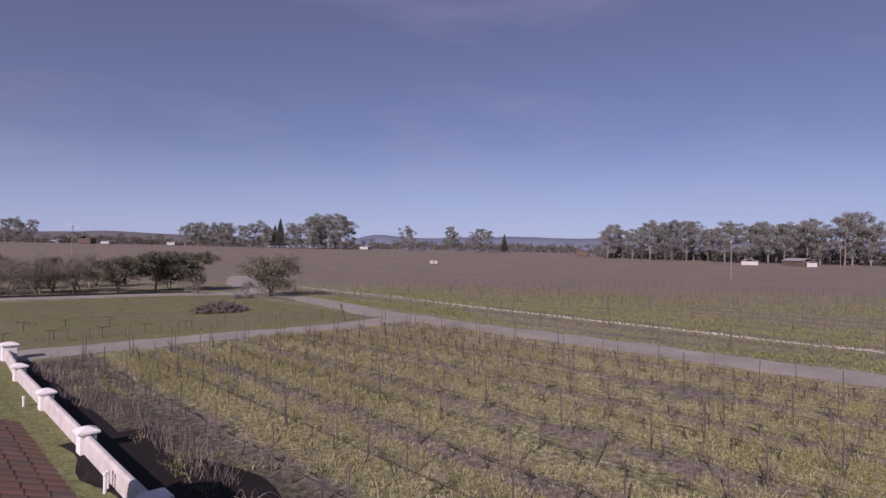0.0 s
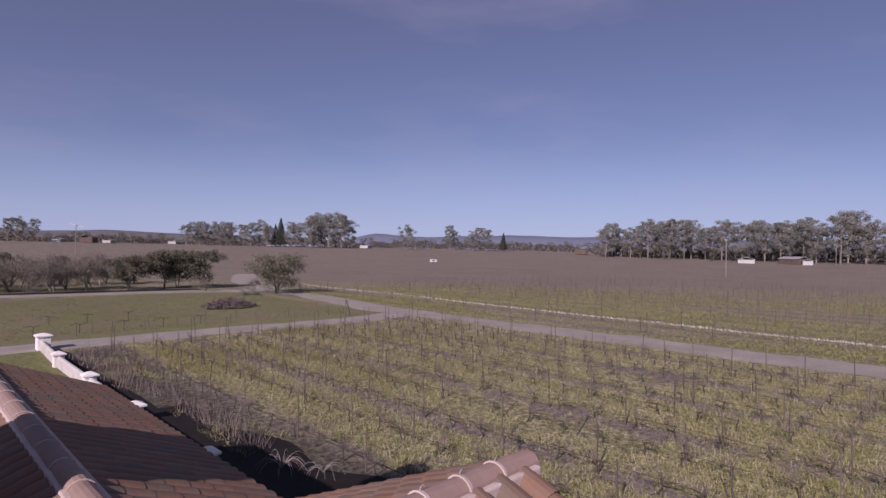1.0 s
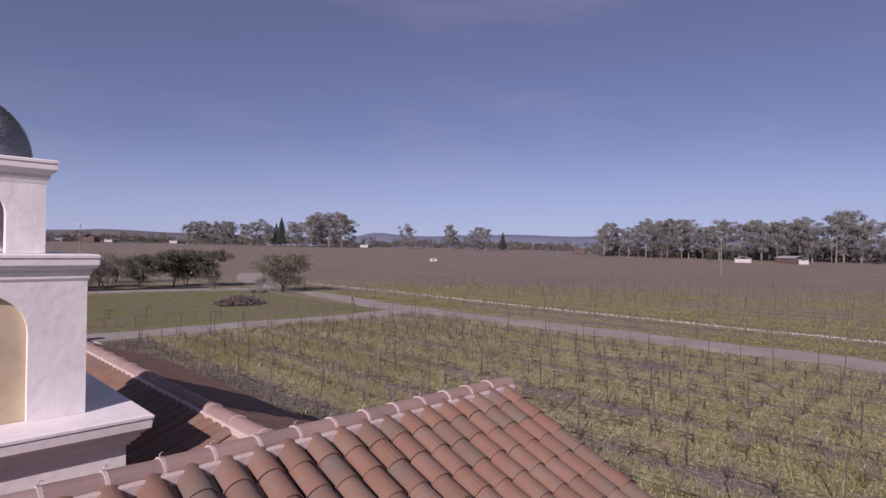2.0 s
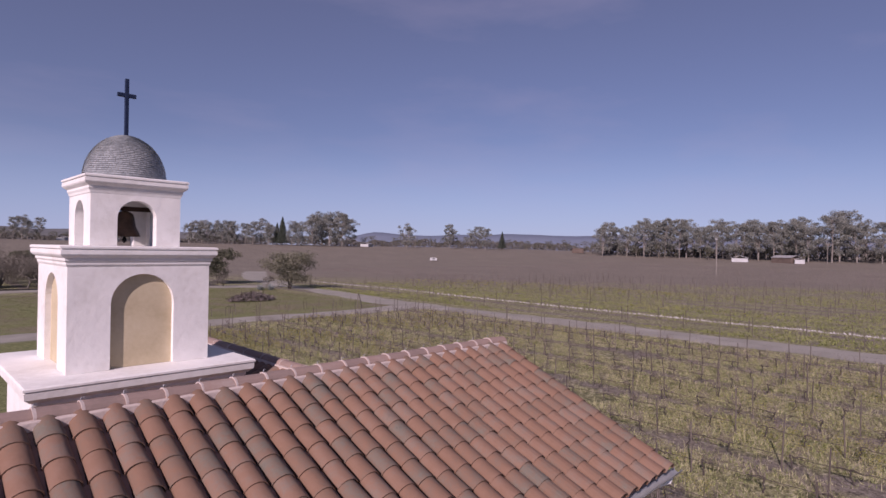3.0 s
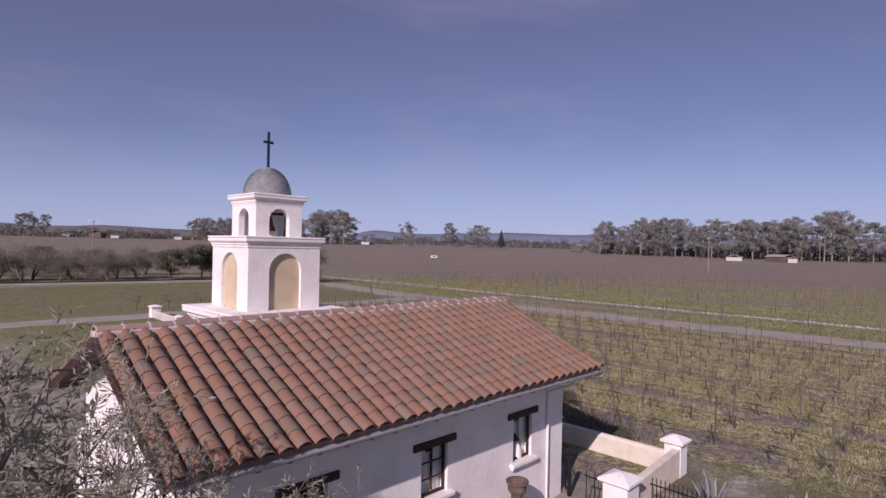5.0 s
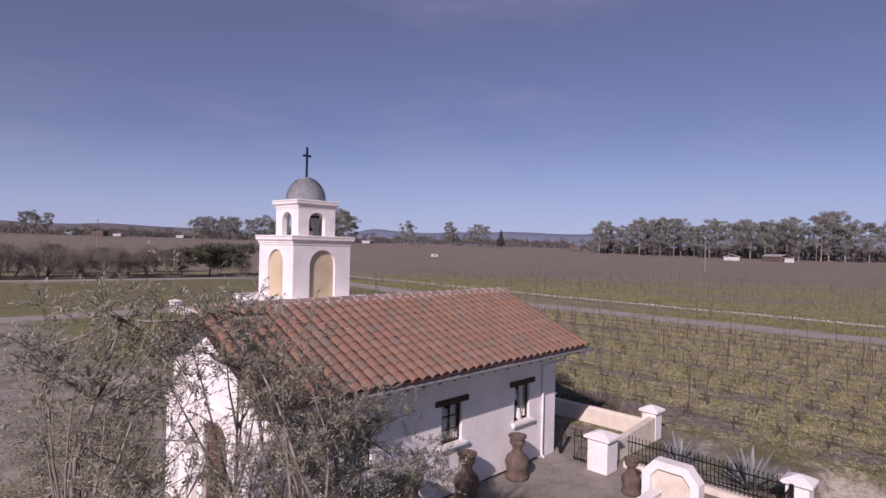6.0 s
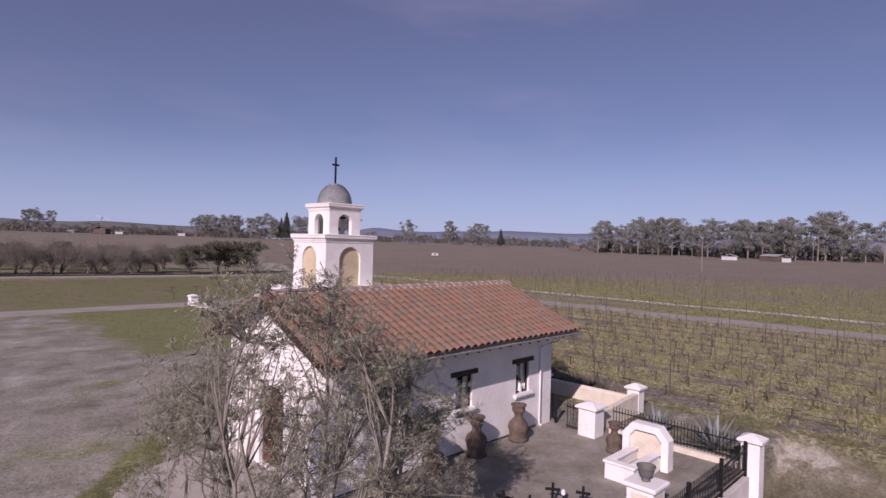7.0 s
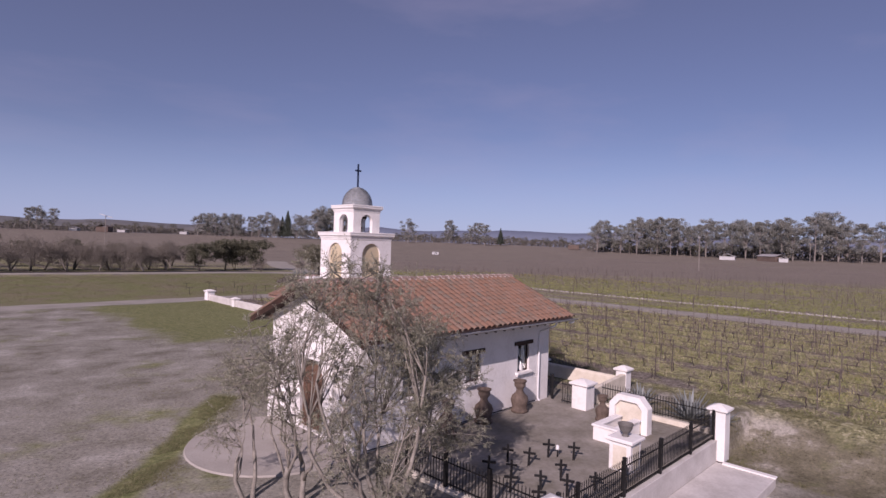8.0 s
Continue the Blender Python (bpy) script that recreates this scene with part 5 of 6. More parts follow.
def conifer(seed, height, spread):
    rng = random.Random(seed)
    t = tagged(empty("conifer"), "dark narrow conifer among distant trees", "tree", "distant trees")
    part("trunk", branch_mesh([([Vector((0, 0, -1)), Vector((0, 0, height))], [height * 0.02, 0.05])], 5), DARKBARK, t)
    vs, fs = [], []
    for _ in range(6400):
        f = 1 - rng.random() ** 0.62
        r = spread * (1 - f) * rng.uniform(0.3, 1.0) + 0.2
        a = rng.uniform(0, 2 * math.pi)
        p = Vector((math.cos(a) * r, math.sin(a) * r, height * (0.08 + 0.92 * f)))
        d = Vector((math.cos(a), math.sin(a), -0.5)).normalized()
        b = d.cross(Vector((0, 0, 1))).normalized()
        s = height * rng.uniform(0.012, 0.024)
        n0 = len(vs)
        vs += [tuple(p - d * s), tuple(p + b * s * 0.7), tuple(p + d * s), tuple(p - b * s * 0.7)]
        fs.append((n0, n0 + 1, n0 + 2, n0 + 3))
    raw_object("crown", vs, fs, CONIFER, t)
    return t


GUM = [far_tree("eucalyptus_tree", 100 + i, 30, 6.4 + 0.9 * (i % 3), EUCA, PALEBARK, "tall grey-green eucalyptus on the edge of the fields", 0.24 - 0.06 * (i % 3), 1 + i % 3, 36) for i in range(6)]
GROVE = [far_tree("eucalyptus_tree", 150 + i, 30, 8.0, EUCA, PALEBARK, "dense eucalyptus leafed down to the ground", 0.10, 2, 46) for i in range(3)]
ROUND = [far_tree("oak_tree", 200 + i, 12, 5.4, BUSHLEAF, TWIG, "round dull green tree far across the fields", 0.22, 2, 26) for i in range(3)]
PINE = conifer(300, 26, 7.6)
used = set()


def plant(kinds, i, az, dist, height):
    """Sets a copy of a tree at a bearing (degrees east of the plan's north) and distance from the chapel, scaled to a height."""
    src = kinds[i % len(kinds)]
    x, y = dist * math.sin(radians(az)), dist * math.cos(radians(az))
    base = {"eucalyptus_tree": 30.0, "oak_tree": 12.0, "conifer": 26.0}[src.name.split(".")[0]]
    s = height / base
    m = pose(x, y, ground_z(x, y), 0, 0, (i * 77) % 360)
    if src.name in used:
        ob = copy_thing(src, m)
    else:
        used.add(src.name)
        ob = src
        ob.matrix_basis = m
    ob.scale = (s, s, s)


WOODS = [  # bearing, distance, height
    (7.3, 524, 18), (7.9, 540, 20), (8.3, 556, 19), (9.1, 532, 18), (20.6, 504, 18), (21.1, 520, 20), (21.7, 536, 21), (22.2, 512, 21), (22.9, 528, 22),
    (23.5, 504, 21), (24.1, 520, 21), (24.6, 536, 21), (25.6, 494, 19), (26.3, 510, 21), (27.1, 526, 24), (27.8, 502, 20), (28.2, 518, 18), (30.0, 494, 22),
    (30.7, 510, 22), (31.8, 484, 28), (32.4, 500, 30), (33.0, 516, 32), (33.7, 492, 31), (34.4, 508, 32), (35.0, 484, 30), (35.5, 500, 29), (41.6, 474, 23),
    (46.0, 490, 22), (46.5, 506, 18), (48.4, 482, 18), (49.1, 498, 21), (49.8, 474, 20), (61.6, 424, 26), (62.2, 440, 26), (63.0, 456, 23), (63.9, 432, 23),
    (64.7, 448, 25), (65.5, 424, 29), (66.1, 440, 30), (66.8, 456, 28), (67.4, 432, 30), (68.0, 448, 30), (68.7, 424, 29), (69.3, 440, 29), (69.9, 456, 25),
    (70.5, 432, 23), (71.1, 448, 25), (71.9, 424, 29), (72.4, 440, 28), (73.5, 419, 27), (74.1, 435, 29), (74.7, 451, 29), (75.3, 427, 27), (75.9, 443, 27),
    (76.5, 419, 27), (77.1, 435, 28), (77.6, 451, 27), (78.2, 427, 28), (78.5, 443, 31), (79.1, 419, 26), (79.8, 435, 24), (80.8, 414, 32), (81.3, 430, 35),
    (81.8, 446, 34), (82.5, 422, 26), (83.1, 438, 28), (84.2, 414, 26), (85.4, 430, 27), (86.6, 446, 28), (87.8, 422, 26)]
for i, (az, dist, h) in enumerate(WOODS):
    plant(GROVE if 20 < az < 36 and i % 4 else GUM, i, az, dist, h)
for i, (az, dist, h) in enumerate(((29.1, 505, 25), (51.5, 490, 16), (28.6, 520, 20))):
    plant([PINE], i, az, dist, h)
rng = random.Random(5)
for i in range(64):
    az = 1.0 + i * 0.98 + rng.uniform(-0.3, 0.3)
    plant(ROUND, i, az, 540 + rng.uniform(-30, 40), rng.uniform(6, 11) if not 27 < az < 38 else 9)
for i in range(34):
    plant(ROUND, i, 60.9 + i * 0.84 + rng.uniform(-0.3, 0.3), 425 + rng.uniform(-10, 60), rng.uniform(6, 12))


# the dark olives and bare fruit trees along the farm road
def grove(name, seed, height, leaf, bark, label, per, reach, size, level=3):
    rng = random.Random(seed)
    k = height / 5.5
    stems = [((rng.uniform(-0.45, 0.45), rng.uniform(-0.45, 0.45), 1.0), 2.5 * k, 0.13 * k) for _ in range(3)]
    return leafy_tree(name, seed, (0, 0, 0), stems, leaf, bark, label, level=level, per=per, reach=reach, size=size, group="trees along the farm road")


DARKOLIVE = [far_tree("olive_tree", 41 + i, 6.4, 3.3, BUSHLEAF, DARKBARK, "dense dark olive tree beside the farm road", 0.30, 3, 48, "trees along the farm road", 0.023) for i in range(3)]
BARE = [grove("fruit_tree", 51 + i, 6.0, TWIG, TWIG, "bare grey-brown fruit tree beside the farm road", 34, 0.50, (0.42, 0.04), 3) for i in range(3)]
GREY = [far_tree("olive_tree", 57, 6.3, 3.9, ROADLEAF, DARKBARK, "wide many-stemmed olive tree beside the road", 0.20, 5, 70, "trees along the farm road", 0.020)]
placed = set()


def set_tree(kinds, i, x, y, s):
    src = kinds[i % len(kinds)]
    m = pose(x, y, ground_z(x, y), 0, 0, (i * 101) % 360)
    if src.name in placed:
        ob = copy_thing(src, m)
    else:
        placed.add(src.name)
        ob = src
        ob.matrix_basis = m
    ob.scale = (s, s, s)


for i, (x, y, s) in enumerate(((29.9, 102.2, 0.85), (35.8, 103.0, 1.0), (41.5, 101.2, 1.0), (38.8, 105.0, 0.9))):
    set_tree(DARKOLIVE, i, x, y, s)
for i, (x, y, s) in enumerate(((19.0, 101.5, 0.85), (24.2, 104.5, 0.9), (39.4, 94.0, 0.42), (44.6, 86.5, 0.35))):
    set_tree(BARE, i, x, y, s)
for i, (x, y, s) in enumerate(((46.2, 82.7, 1.0),)):
    set_tree(GREY, i, x, y, s)
for i in range(60):
    x = 27 - i * 2.5 + rng.uniform(-1, 1)
    set_tree(DARKOLIVE if i in (15, 16, 26, 41) else BARE, i, x, 105.8 - 0.06 * x + rng.uniform(-1, 6), rng.uniform(0.75, 1.05) * (0.8 if i % 3 == 0 else 1))
for i in range(56):
    x = 34 - i * 3.2 + rng.uniform(-1.5, 1.5)
    set_tree(BARE, i + 1, x, 119 - 0.06 * x + rng.uniform(-3, 8), rng.uniform(0.7, 1.0))
for i in range(16):
    x, y = 30 - i * 9 + rng.uniform(-3, 3), 165 + rng.uniform(-8, 18)
    set_tree(DARKOLIVE, i, x, y, rng.uniform(0.6, 0.95))


# the shade below the roadside trees is laid on as a strip of dark soil
strip("shade_strip", [(-170, 121), (-44.5, 109), (14, 101.2), (40, 98.4)], 5.0, SHADE_SOIL, 0.04, "dark soil strip painted as the shade under the roadside trees", category="soil")
# a low belt of brush and small trees closes the fields
bv, bf = [], []
rng = random.Random(61)
for i in range(24000):
    az = rng.uniform(-6, 92)
    h = 3.5 + 4.5 * max(0.0, 0.5 + noise.noise(Vector((az * 0.55, 1.7, 0)))) + 2.0 * max(0.0, noise.noise(Vector((az * 3.0, 4.7, 0))))
    dd = (575 if az < 60.5 else 455) + rng.uniform(0, 40)
    h *= 1.0 if az < 60.5 else 1.3
    x, y = dd * math.sin(radians(az)), dd * math.cos(radians(az))
    z = ground_z(x, y) + h * rng.random() ** 0.8
    a = rng.uniform(0, 2 * math.pi)
    s = rng.uniform(0.5, 1.1)
    n0 = len(bv)
    ox, oy = math.cos(a) * s, math.sin(a) * s
    bv += [(x - ox, y - oy, z - 0.3 * s), (x + 0.3 * oy, y - 0.3 * ox, z - s * 0.8), (x + ox, y + oy, z + 0.2 * s), (x - 0.2 * oy, y + 0.2 * ox, z + s * 0.8)]
    bf.append((n0, n0 + 1, n0 + 2, n0 + 3))
tagged(raw_object("far_brush", bv, bf, BRUSH), "low grey-brown belt of brush beyond the fields", "brush", kind="stuff")


# ---- vineyards ----
def stake_mesh(h):
    bm = tube(bmesh.new(), [(0, 0, -0.1), (0.005, 0.0, h * 0.5), (0.0, 0.01, h)], [0.028, 0.026, 0.024], 6)
    me = bpy.data.meshes.new("stake")
    bm.to_mesh(me)
    bm.free()
    me.materials.append(POST)
    return me


STAKES = [stake_mesh(h) for h in (1.55, 1.7, 1.85)]
ROWS_X = [12.05 + 2.8 * k for k in range(0, 11)]
rng = random.Random(8)
stakes = 0
far_posts_v, far_posts_f = [], []


def post_stub(x, y, h, r, vs, fs):
    z = ground_z(x, y)
    n0 = len(vs)
    lx, ly = rng.uniform(-0.05, 0.05), rng.uniform(-0.05, 0.05)
    for zz, ox, oy in ((z - 0.05, 0, 0), (z + h, lx, ly)):
        vs += [(x + ox - r, y + oy - r, zz), (x + ox + r, y + oy - r, zz), (x + ox + r, y + oy + r, zz), (x + ox - r, y + oy + r, zz)]
    fs += [(n0, n0 + 1, n0 + 5, n0 + 4), (n0 + 1, n0 + 2, n0 + 6, n0 + 5), (n0 + 2, n0 + 3, n0 + 7, n0 + 6), (n0 + 3, n0, n0 + 4, n0 + 7), (n0 + 4, n0 + 5, n0 + 6, n0 + 7)]


for r, x in enumerate(ROWS_X):
    y = 43.4 + rng.uniform(-0.4, 0.4)
    first = True
    while y > -58:
        near = y > -18
        if near and stakes < 290:
            ob = tagged(new("vineyard_stake", STAKES[rng.randint(0, 2)]), "thin weathered brown vineyard stake", "stake", "vineyard stakes")
            ob.matrix_basis = pose(x + rng.uniform(-0.05, 0.05), y, ground_z(x, y), rng.uniform(-2.5, 2.5), rng.uniform(-2.5, 2.5), rng.uniform(0, 90))
            stakes += 1
        else:
            post_stub(x, y, rng.uniform(1.5, 1.8), 0.024, far_posts_v, far_posts_f)
        y -= 0.55 if first else rng.uniform(3.6, 4.6)
        first = False
# rows beyond the gravel road
for k in range(34):
    x = 51.6 + 2.6 * k + (9.5 if k >= 3 else 0)
    y = 92 - k * 0.5
    while y > -110:
        if rng.random() < 0.9:
            post_stub(x, y, rng.uniform(1.3, 1.7), 0.024, far_posts_v, far_posts_f)
        y -= rng.uniform(5.5, 9.0)
o = raw_object("distant_stakes", far_posts_v, far_posts_f, POST)
tagged(o, "rows of thin brown vineyard stakes", "stakes", kind="stuff")


def vine(seed):
    """A dormant vine: a dark gnarled trunk, arms along the row and a haze of thin upright canes."""
    rng = random.Random(seed)
    v = tagged(empty("grapevine"), "dormant grapevine with a dark gnarled trunk and bare canes", "vine", "grapevines")
    x, y, pts = 0.0, 0.0, []
    for i in range(6):
        pts.append((x, y, -0.05 + 0.11 * i))
        x, y = x + rng.uniform(-0.035, 0.035), y + rng.uniform(-0.07, 0.07)
    part("trunk", tube(bmesh.new(), pts, [0.036, 0.030, 0.026, 0.026, 0.028, 0.032], 6), DARKBARK, v, smooth=True)
    head = Vector(pts[-1])
    spurs = [head]
    for sgn in rng.choice(((-1, 1), (-1, 1), (1,), (-1,))):
        arm = [head + Vector((rng.uniform(-0.03, 0.03), sgn * f, rng.uniform(-0.05, 0.04) - 0.02)) for f in (0.0, 0.16, 0.34, rng.uniform(0.42, 0.7))]
        part("arm", tube(bmesh.new(), arm, [0.022, 0.019, 0.015, 0.009], 5), DARKBARK, v, smooth=True)
        spurs += arm[1:]
    bm = bmesh.new()
    for k in range(24):
        p = rng.choice(spurs) + Vector((0, rng.uniform(-0.1, 0.1), -0.01))
        d = Vector((rng.uniform(-0.45, 0.45), rng.uniform(-0.5, 0.5), rng.uniform(0.35, 1.0))).normalized()
        line = [p]
        for i in range(3):
            p = p + d * rng.uniform(0.1, 0.24)
            d = (d + Vector((rng.uniform(-0.45, 0.45), rng.uniform(-0.45, 0.45), rng.uniform(-0.35, 0.45)))).normalized()
            line.append(p)
        tube(bm, line, [0.0075, 0.006, 0.0045, 0.0025], 3)
    part("cane_spray", bm, CANE, v)["kind"] = "stuff"
    return v


VINES = [vine(70 + i) for i in range(5)]
count = 0
cane_v, cane_f, arm_v, arm_f = [], [], [], []


def twig_plant(x, y, h, n, vs, fs, wide=0.6):
    """A far vine: a stub and a fan of thin canes, each a sliver of two faces."""
    z = ground_z(x, y)
    for _ in range(n):
        bx, by = x + rng.uniform(-0.08, 0.08), y + rng.uniform(-wide, wide)
        tx, ty = bx + rng.uniform(-0.35, 0.35), by + rng.uniform(-0.4, 0.4)
        w = rng.uniform(0.006, 0.016)
        a = rng.uniform(0, math.pi)
        ox, oy = w * math.cos(a), w * math.sin(a)
        z0, z1 = z + rng.uniform(0.0, 0.5) * h, z + h * rng.uniform(0.6, 1.0)
        n0 = len(vs)
        vs += [(bx - ox, by - oy, z0), (bx + ox, by + oy, z0), (tx + ox * 0.4, ty + oy * 0.4, z1), (tx - ox * 0.4, ty - oy * 0.4, z1)]
        fs.append((n0, n0 + 1, n0 + 2, n0 + 3))


order = []
for r, x in enumerate(ROWS_X):
    y = 43.2
    while y > -58:
        order.append((abs(x - 14) + abs(y - 16) * 0.6, x, y))
        y -= 1.75
order.sort()
for i, (_, x, y) in enumerate(order):
    if i < 290:
        m = pose(x + rng.uniform(-0.1, 0.1), y + rng.uniform(-0.2, 0.2), ground_z(x, y), 0, 0, rng.choice((0, 180)) + rng.uniform(-8, 8))
        if i < len(VINES):
            VINES[i].matrix_basis = m
        else:
            copy_thing(VINES[i % len(VINES)], m)
    else:
        twig_plant(x, y, rng.uniform(0.75, 1.15), 30, cane_v, cane_f, 0.8)
        post_stub(x, y, 0.55, 0.03, arm_v, arm_f)
        if rng.random() < 0.4:
            continue
        n0 = len(arm_v)
        z = ground_z(x, y) + rng.uniform(0.42, 0.55)
        a, c, e, q = rng.uniform(0.1, 0.5), rng.uniform(0.1, 0.5), rng.uniform(-0.07, 0.07), rng.uniform(-0.07, 0.07)
        arm_v += [(x - 0.013, y - a, z + e), (x + 0.013, y - a, z + e), (x + 0.013, y + c, z + q), (x - 0.013, y + c, z + q), (x, y - a, z + e + 0.03), (x, y + c, z + q + 0.03)]
        arm_f += [(n0, n0 + 1, n0 + 2, n0 + 3), (n0, n0 + 3, n0 + 5, n0 + 4), (n0 + 1, n0 + 4, n0 + 5, n0 + 2)]
for k in range(90):
    x = 51.6 + 2.6 * k + (9.5 if k >= 3 else 0)
    y = 92.0 if k < 12 else 150.0
    while y > -130 - k:
        twig_plant(x, y, rng.uniform(0.8, 1.15), 12 if k < 20 else 8, cane_v, cane_f, 1.2)
        y -= 2.2 if k < 20 else 3.6
o = raw_object("distant_vines", cane_v, cane_f, CANE)
tagged(o, "rows of dormant brown grapevines", "vines", kind="stuff")
o = raw_object("vine_stocks", arm_v, arm_f, DARKBARK)
tagged(o, "dark gnarled vine stocks along the rows", "vines", kind="stuff")
for x in ROWS_X:
    wire = tagged(empty("trellis_wire", x, 0, 0), "black drip hose and wire along a vine row", "wire", "trellis wires")
    for h, r in ((0.46, 0.011), (0.95, 0.003)):
        pts = [(0.02 * math.sin(i * 1.7), 43.8 - i * 3.0, h + ground_z(x, 43.8 - i * 3.0) - 0.03 * (i % 2)) for i in range(34)]
        part("hose" if h < 0.6 else "wire", tube(bmesh.new(), pts, [r] * 34, 4), POST, wire)

# grass
grass_v, grass_f, bloom_v, bloom_f, low_v, low_f, field_v, field_f, dry_v, dry_f = [], [], [], [], [], [], [], [], [], []


def tuft(x, y, h, blades, wide, width, vs, fs):
    z = ground_z(x, y) - 0.01
    for _ in range(blades):
        bx, by = x + rng.uniform(-wide, wide), y + rng.uniform(-wide, wide)
        a = rng.uniform(0, 2 * math.pi)
        l = h * rng.uniform(0.5, 1.2)
        tx, ty = bx + math.cos(a) * l * 0.85, by + math.sin(a) * l * 0.85
        ox, oy = -math.sin(a) * width, math.cos(a) * width
        n0 = len(vs)
        vs += [(bx - ox, by - oy, z), (bx + ox, by + oy, z), (tx, ty, z + l * 0.75)]
        fs.append((n0, n0 + 1, n0 + 2))


for _ in range(190000):
    y = 45 - 80 * rng.random() ** 1.15
    x = 9.6 + 33.5 * rng.random()
    row = abs(((x - 12.05) / 2.8 + 0.5) % 1 - 0.5) * 2.8
    clump = noise.noise(Vector((x * 0.16, y * 0.10, 2.0))) + 0.6 * noise.noise(Vector((x * 0.8, y * 0.5, 5.0)))
    tilled = abs(((x - 12.25) / 5.6 + 0.5) % 1 - 0.5) * 5.6
    if clump < -0.5 or (row < 0.3 and rng.random() < 0.4) or (tilled < 0.55 + 0.3 * clump and rng.random() < 0.8) or (x < 13.2 and (clump < 0.12 or rng.random() < 0.5)) or (x < 12.2 and y < 17.5 and y > 6):
        continue
    tuft(x, y, 0.08 + 0.18 * max(0, clump) + 0.22 * rng.random() ** 5, 6, 0.13, 0.010, grass_v, grass_f)
    if rng.random() < 0.22:
        sx, sy, sh, sa = x + rng.uniform(-0.2, 0.2), y + rng.uniform(-0.2, 0.2), rng.uniform(0.12, 0.34), rng.uniform(0, math.pi)
        lx, ly, sz = rng.uniform(-0.08, 0.08), rng.uniform(-0.08, 0.08), ground_z(x, y) - 0.01
        ox, oy = 0.005 * math.cos(sa), 0.005 * math.sin(sa)
        n0 = len(dry_v)
        dry_v += [(sx - ox, sy - oy, sz), (sx + ox, sy + oy, sz), (sx + lx + ox * 1.6, sy + ly + oy * 1.6, sz + sh), (sx + lx - ox * 1.6, sy + ly - oy * 1.6, sz + sh)]
        dry_f.append((n0, n0 + 1, n0 + 2, n0 + 3))
    if clump > 0.02 and rng.random() < 0.34:
        for _ in range(4):
            fx, fy, fz = x + rng.uniform(-0.15, 0.15), y + rng.uniform(-0.15, 0.15), ground_z(x, y) + rng.uniform(0.18, 0.42)
            s = rng.uniform(0.015, 0.035)
            n0 = len(bloom_v)
            bloom_v += [(fx - s, fy, fz), (fx, fy - s, fz + s * 0.5), (fx + s, fy, fz), (fx, fy + s, fz - s * 0.5)]
            bloom_f.append((n0, n0 + 1, n0 + 2, n0 + 3))
for _ in range(34000):
    x, y = 50 + 90 * rng.random() ** 1.4, 90 - 150 * rng.random()
    clump = noise.noise(Vector((x * 0.06, y * 0.02, 7.0)))
    if 58.3 < x < 61.0 or clump < -0.2 or rng.random() < smooth(115, 180, x + 0.82 * y):
        continue
    tuft(x, y, 0.24, 6, 0.4, 0.03, field_v, field_f)
    if clump > 0.12 and rng.random() < 0.3 and x > 66:
        for _ in range(3):
            fx, fy, fz = x + rng.uniform(-0.5, 0.5), y + rng.uniform(-0.5, 0.5), ground_z(x, y) + rng.uniform(0.25, 0.5)
            s = rng.uniform(0.05, 0.1)
            n0 = len(bloom_v)
            bloom_v += [(fx - s, fy, fz), (fx, fy - s, fz + s), (fx + s, fy, fz), (fx, fy + s, fz - s * 0.5)]
            bloom_f.append((n0, n0 + 1, n0 + 2, n0 + 3))
for _ in range(16000):
    x, y = -40 + 82 * rng.random(), 52.5 + 38 * rng.random()
    tuft(x, y, 0.10, 4, 0.3, 0.03, low_v, low_f)
for _ in range(7000):
    x, y = -5.5 + 13.8 * rng.random(), 9 + 37 * rng.random()
    if x < 5.0 and y < 20:
        continue
    tuft(x, y, 0.06, 5, 0.15, 0.012, low_v, low_f)
for _ in range(26000):
    x, y = 5.4 + 9.5 * rng.random(), -3.2 - 24 * rng.random()
    if noise.noise(Vector((x * 0.5, y * 0.4, 9.0))) + 0.5 * noise.noise(Vector((x * 2.0, y * 2.0, 3.0))) < (0.2 if x < 10 else 0.05):
        continue
    if x > 11 and rng.random() < 0.6:
        tuft(x, y, 0.10 + 0.2 * rng.random() ** 4, 5, 0.13, 0.010, grass_v, grass_f)
        continue
    tuft(x, y, 0.09 + 0.12 * rng.random() ** 3, 6, 0.14, 0.008, low_v, low_f)
for _ in range(30000):
    x, y = -45 + 38 * rng.random(), -9 + 54 * rng.random()
    if noise.noise(Vector((x * 0.16, y * 0.22, 1.0))) + 0.8 * noise.noise(Vector((x * 0.7, y * 0.9, 6.0))) < 0.42:
        continue
    tuft(x, y, 0.06, 5, 0.14, 0.012, low_v, low_f)
for _ in range(4200):
    k, side = rng.random(), rng.gauss(0, 0.42)
    x, y = -13.6 + 7.0 * k + 0.777 * side, -0.25 + 8.65 * k - 0.629 * side
    if math.hypot(x + 7.9, y - 2.0) > 3.0 and noise.noise(Vector((x * 0.8, y * 0.8, 4.0))) > -0.25:
        tuft(x, y, 0.08, 5, 0.09, 0.008, low_v, low_f)
o = raw_object("cover_crop", field_v, field_f, FIELDGRASS)
tagged(o, "yellow-green cover crop between far vine rows", "grass", kind="stuff")
o = raw_object("meadow_grass", low_v, low_f, LOWGRASS)
tagged(o, "short dull green grass of the meadow", "grass", kind="stuff")
o = raw_object("grass", grass_v, grass_f, GRASSY)
tagged(o, "rough winter grass between the vine rows", "grass", kind="stuff")
o = raw_object("dry_grass_stalks", dry_v, dry_f, STRAW)
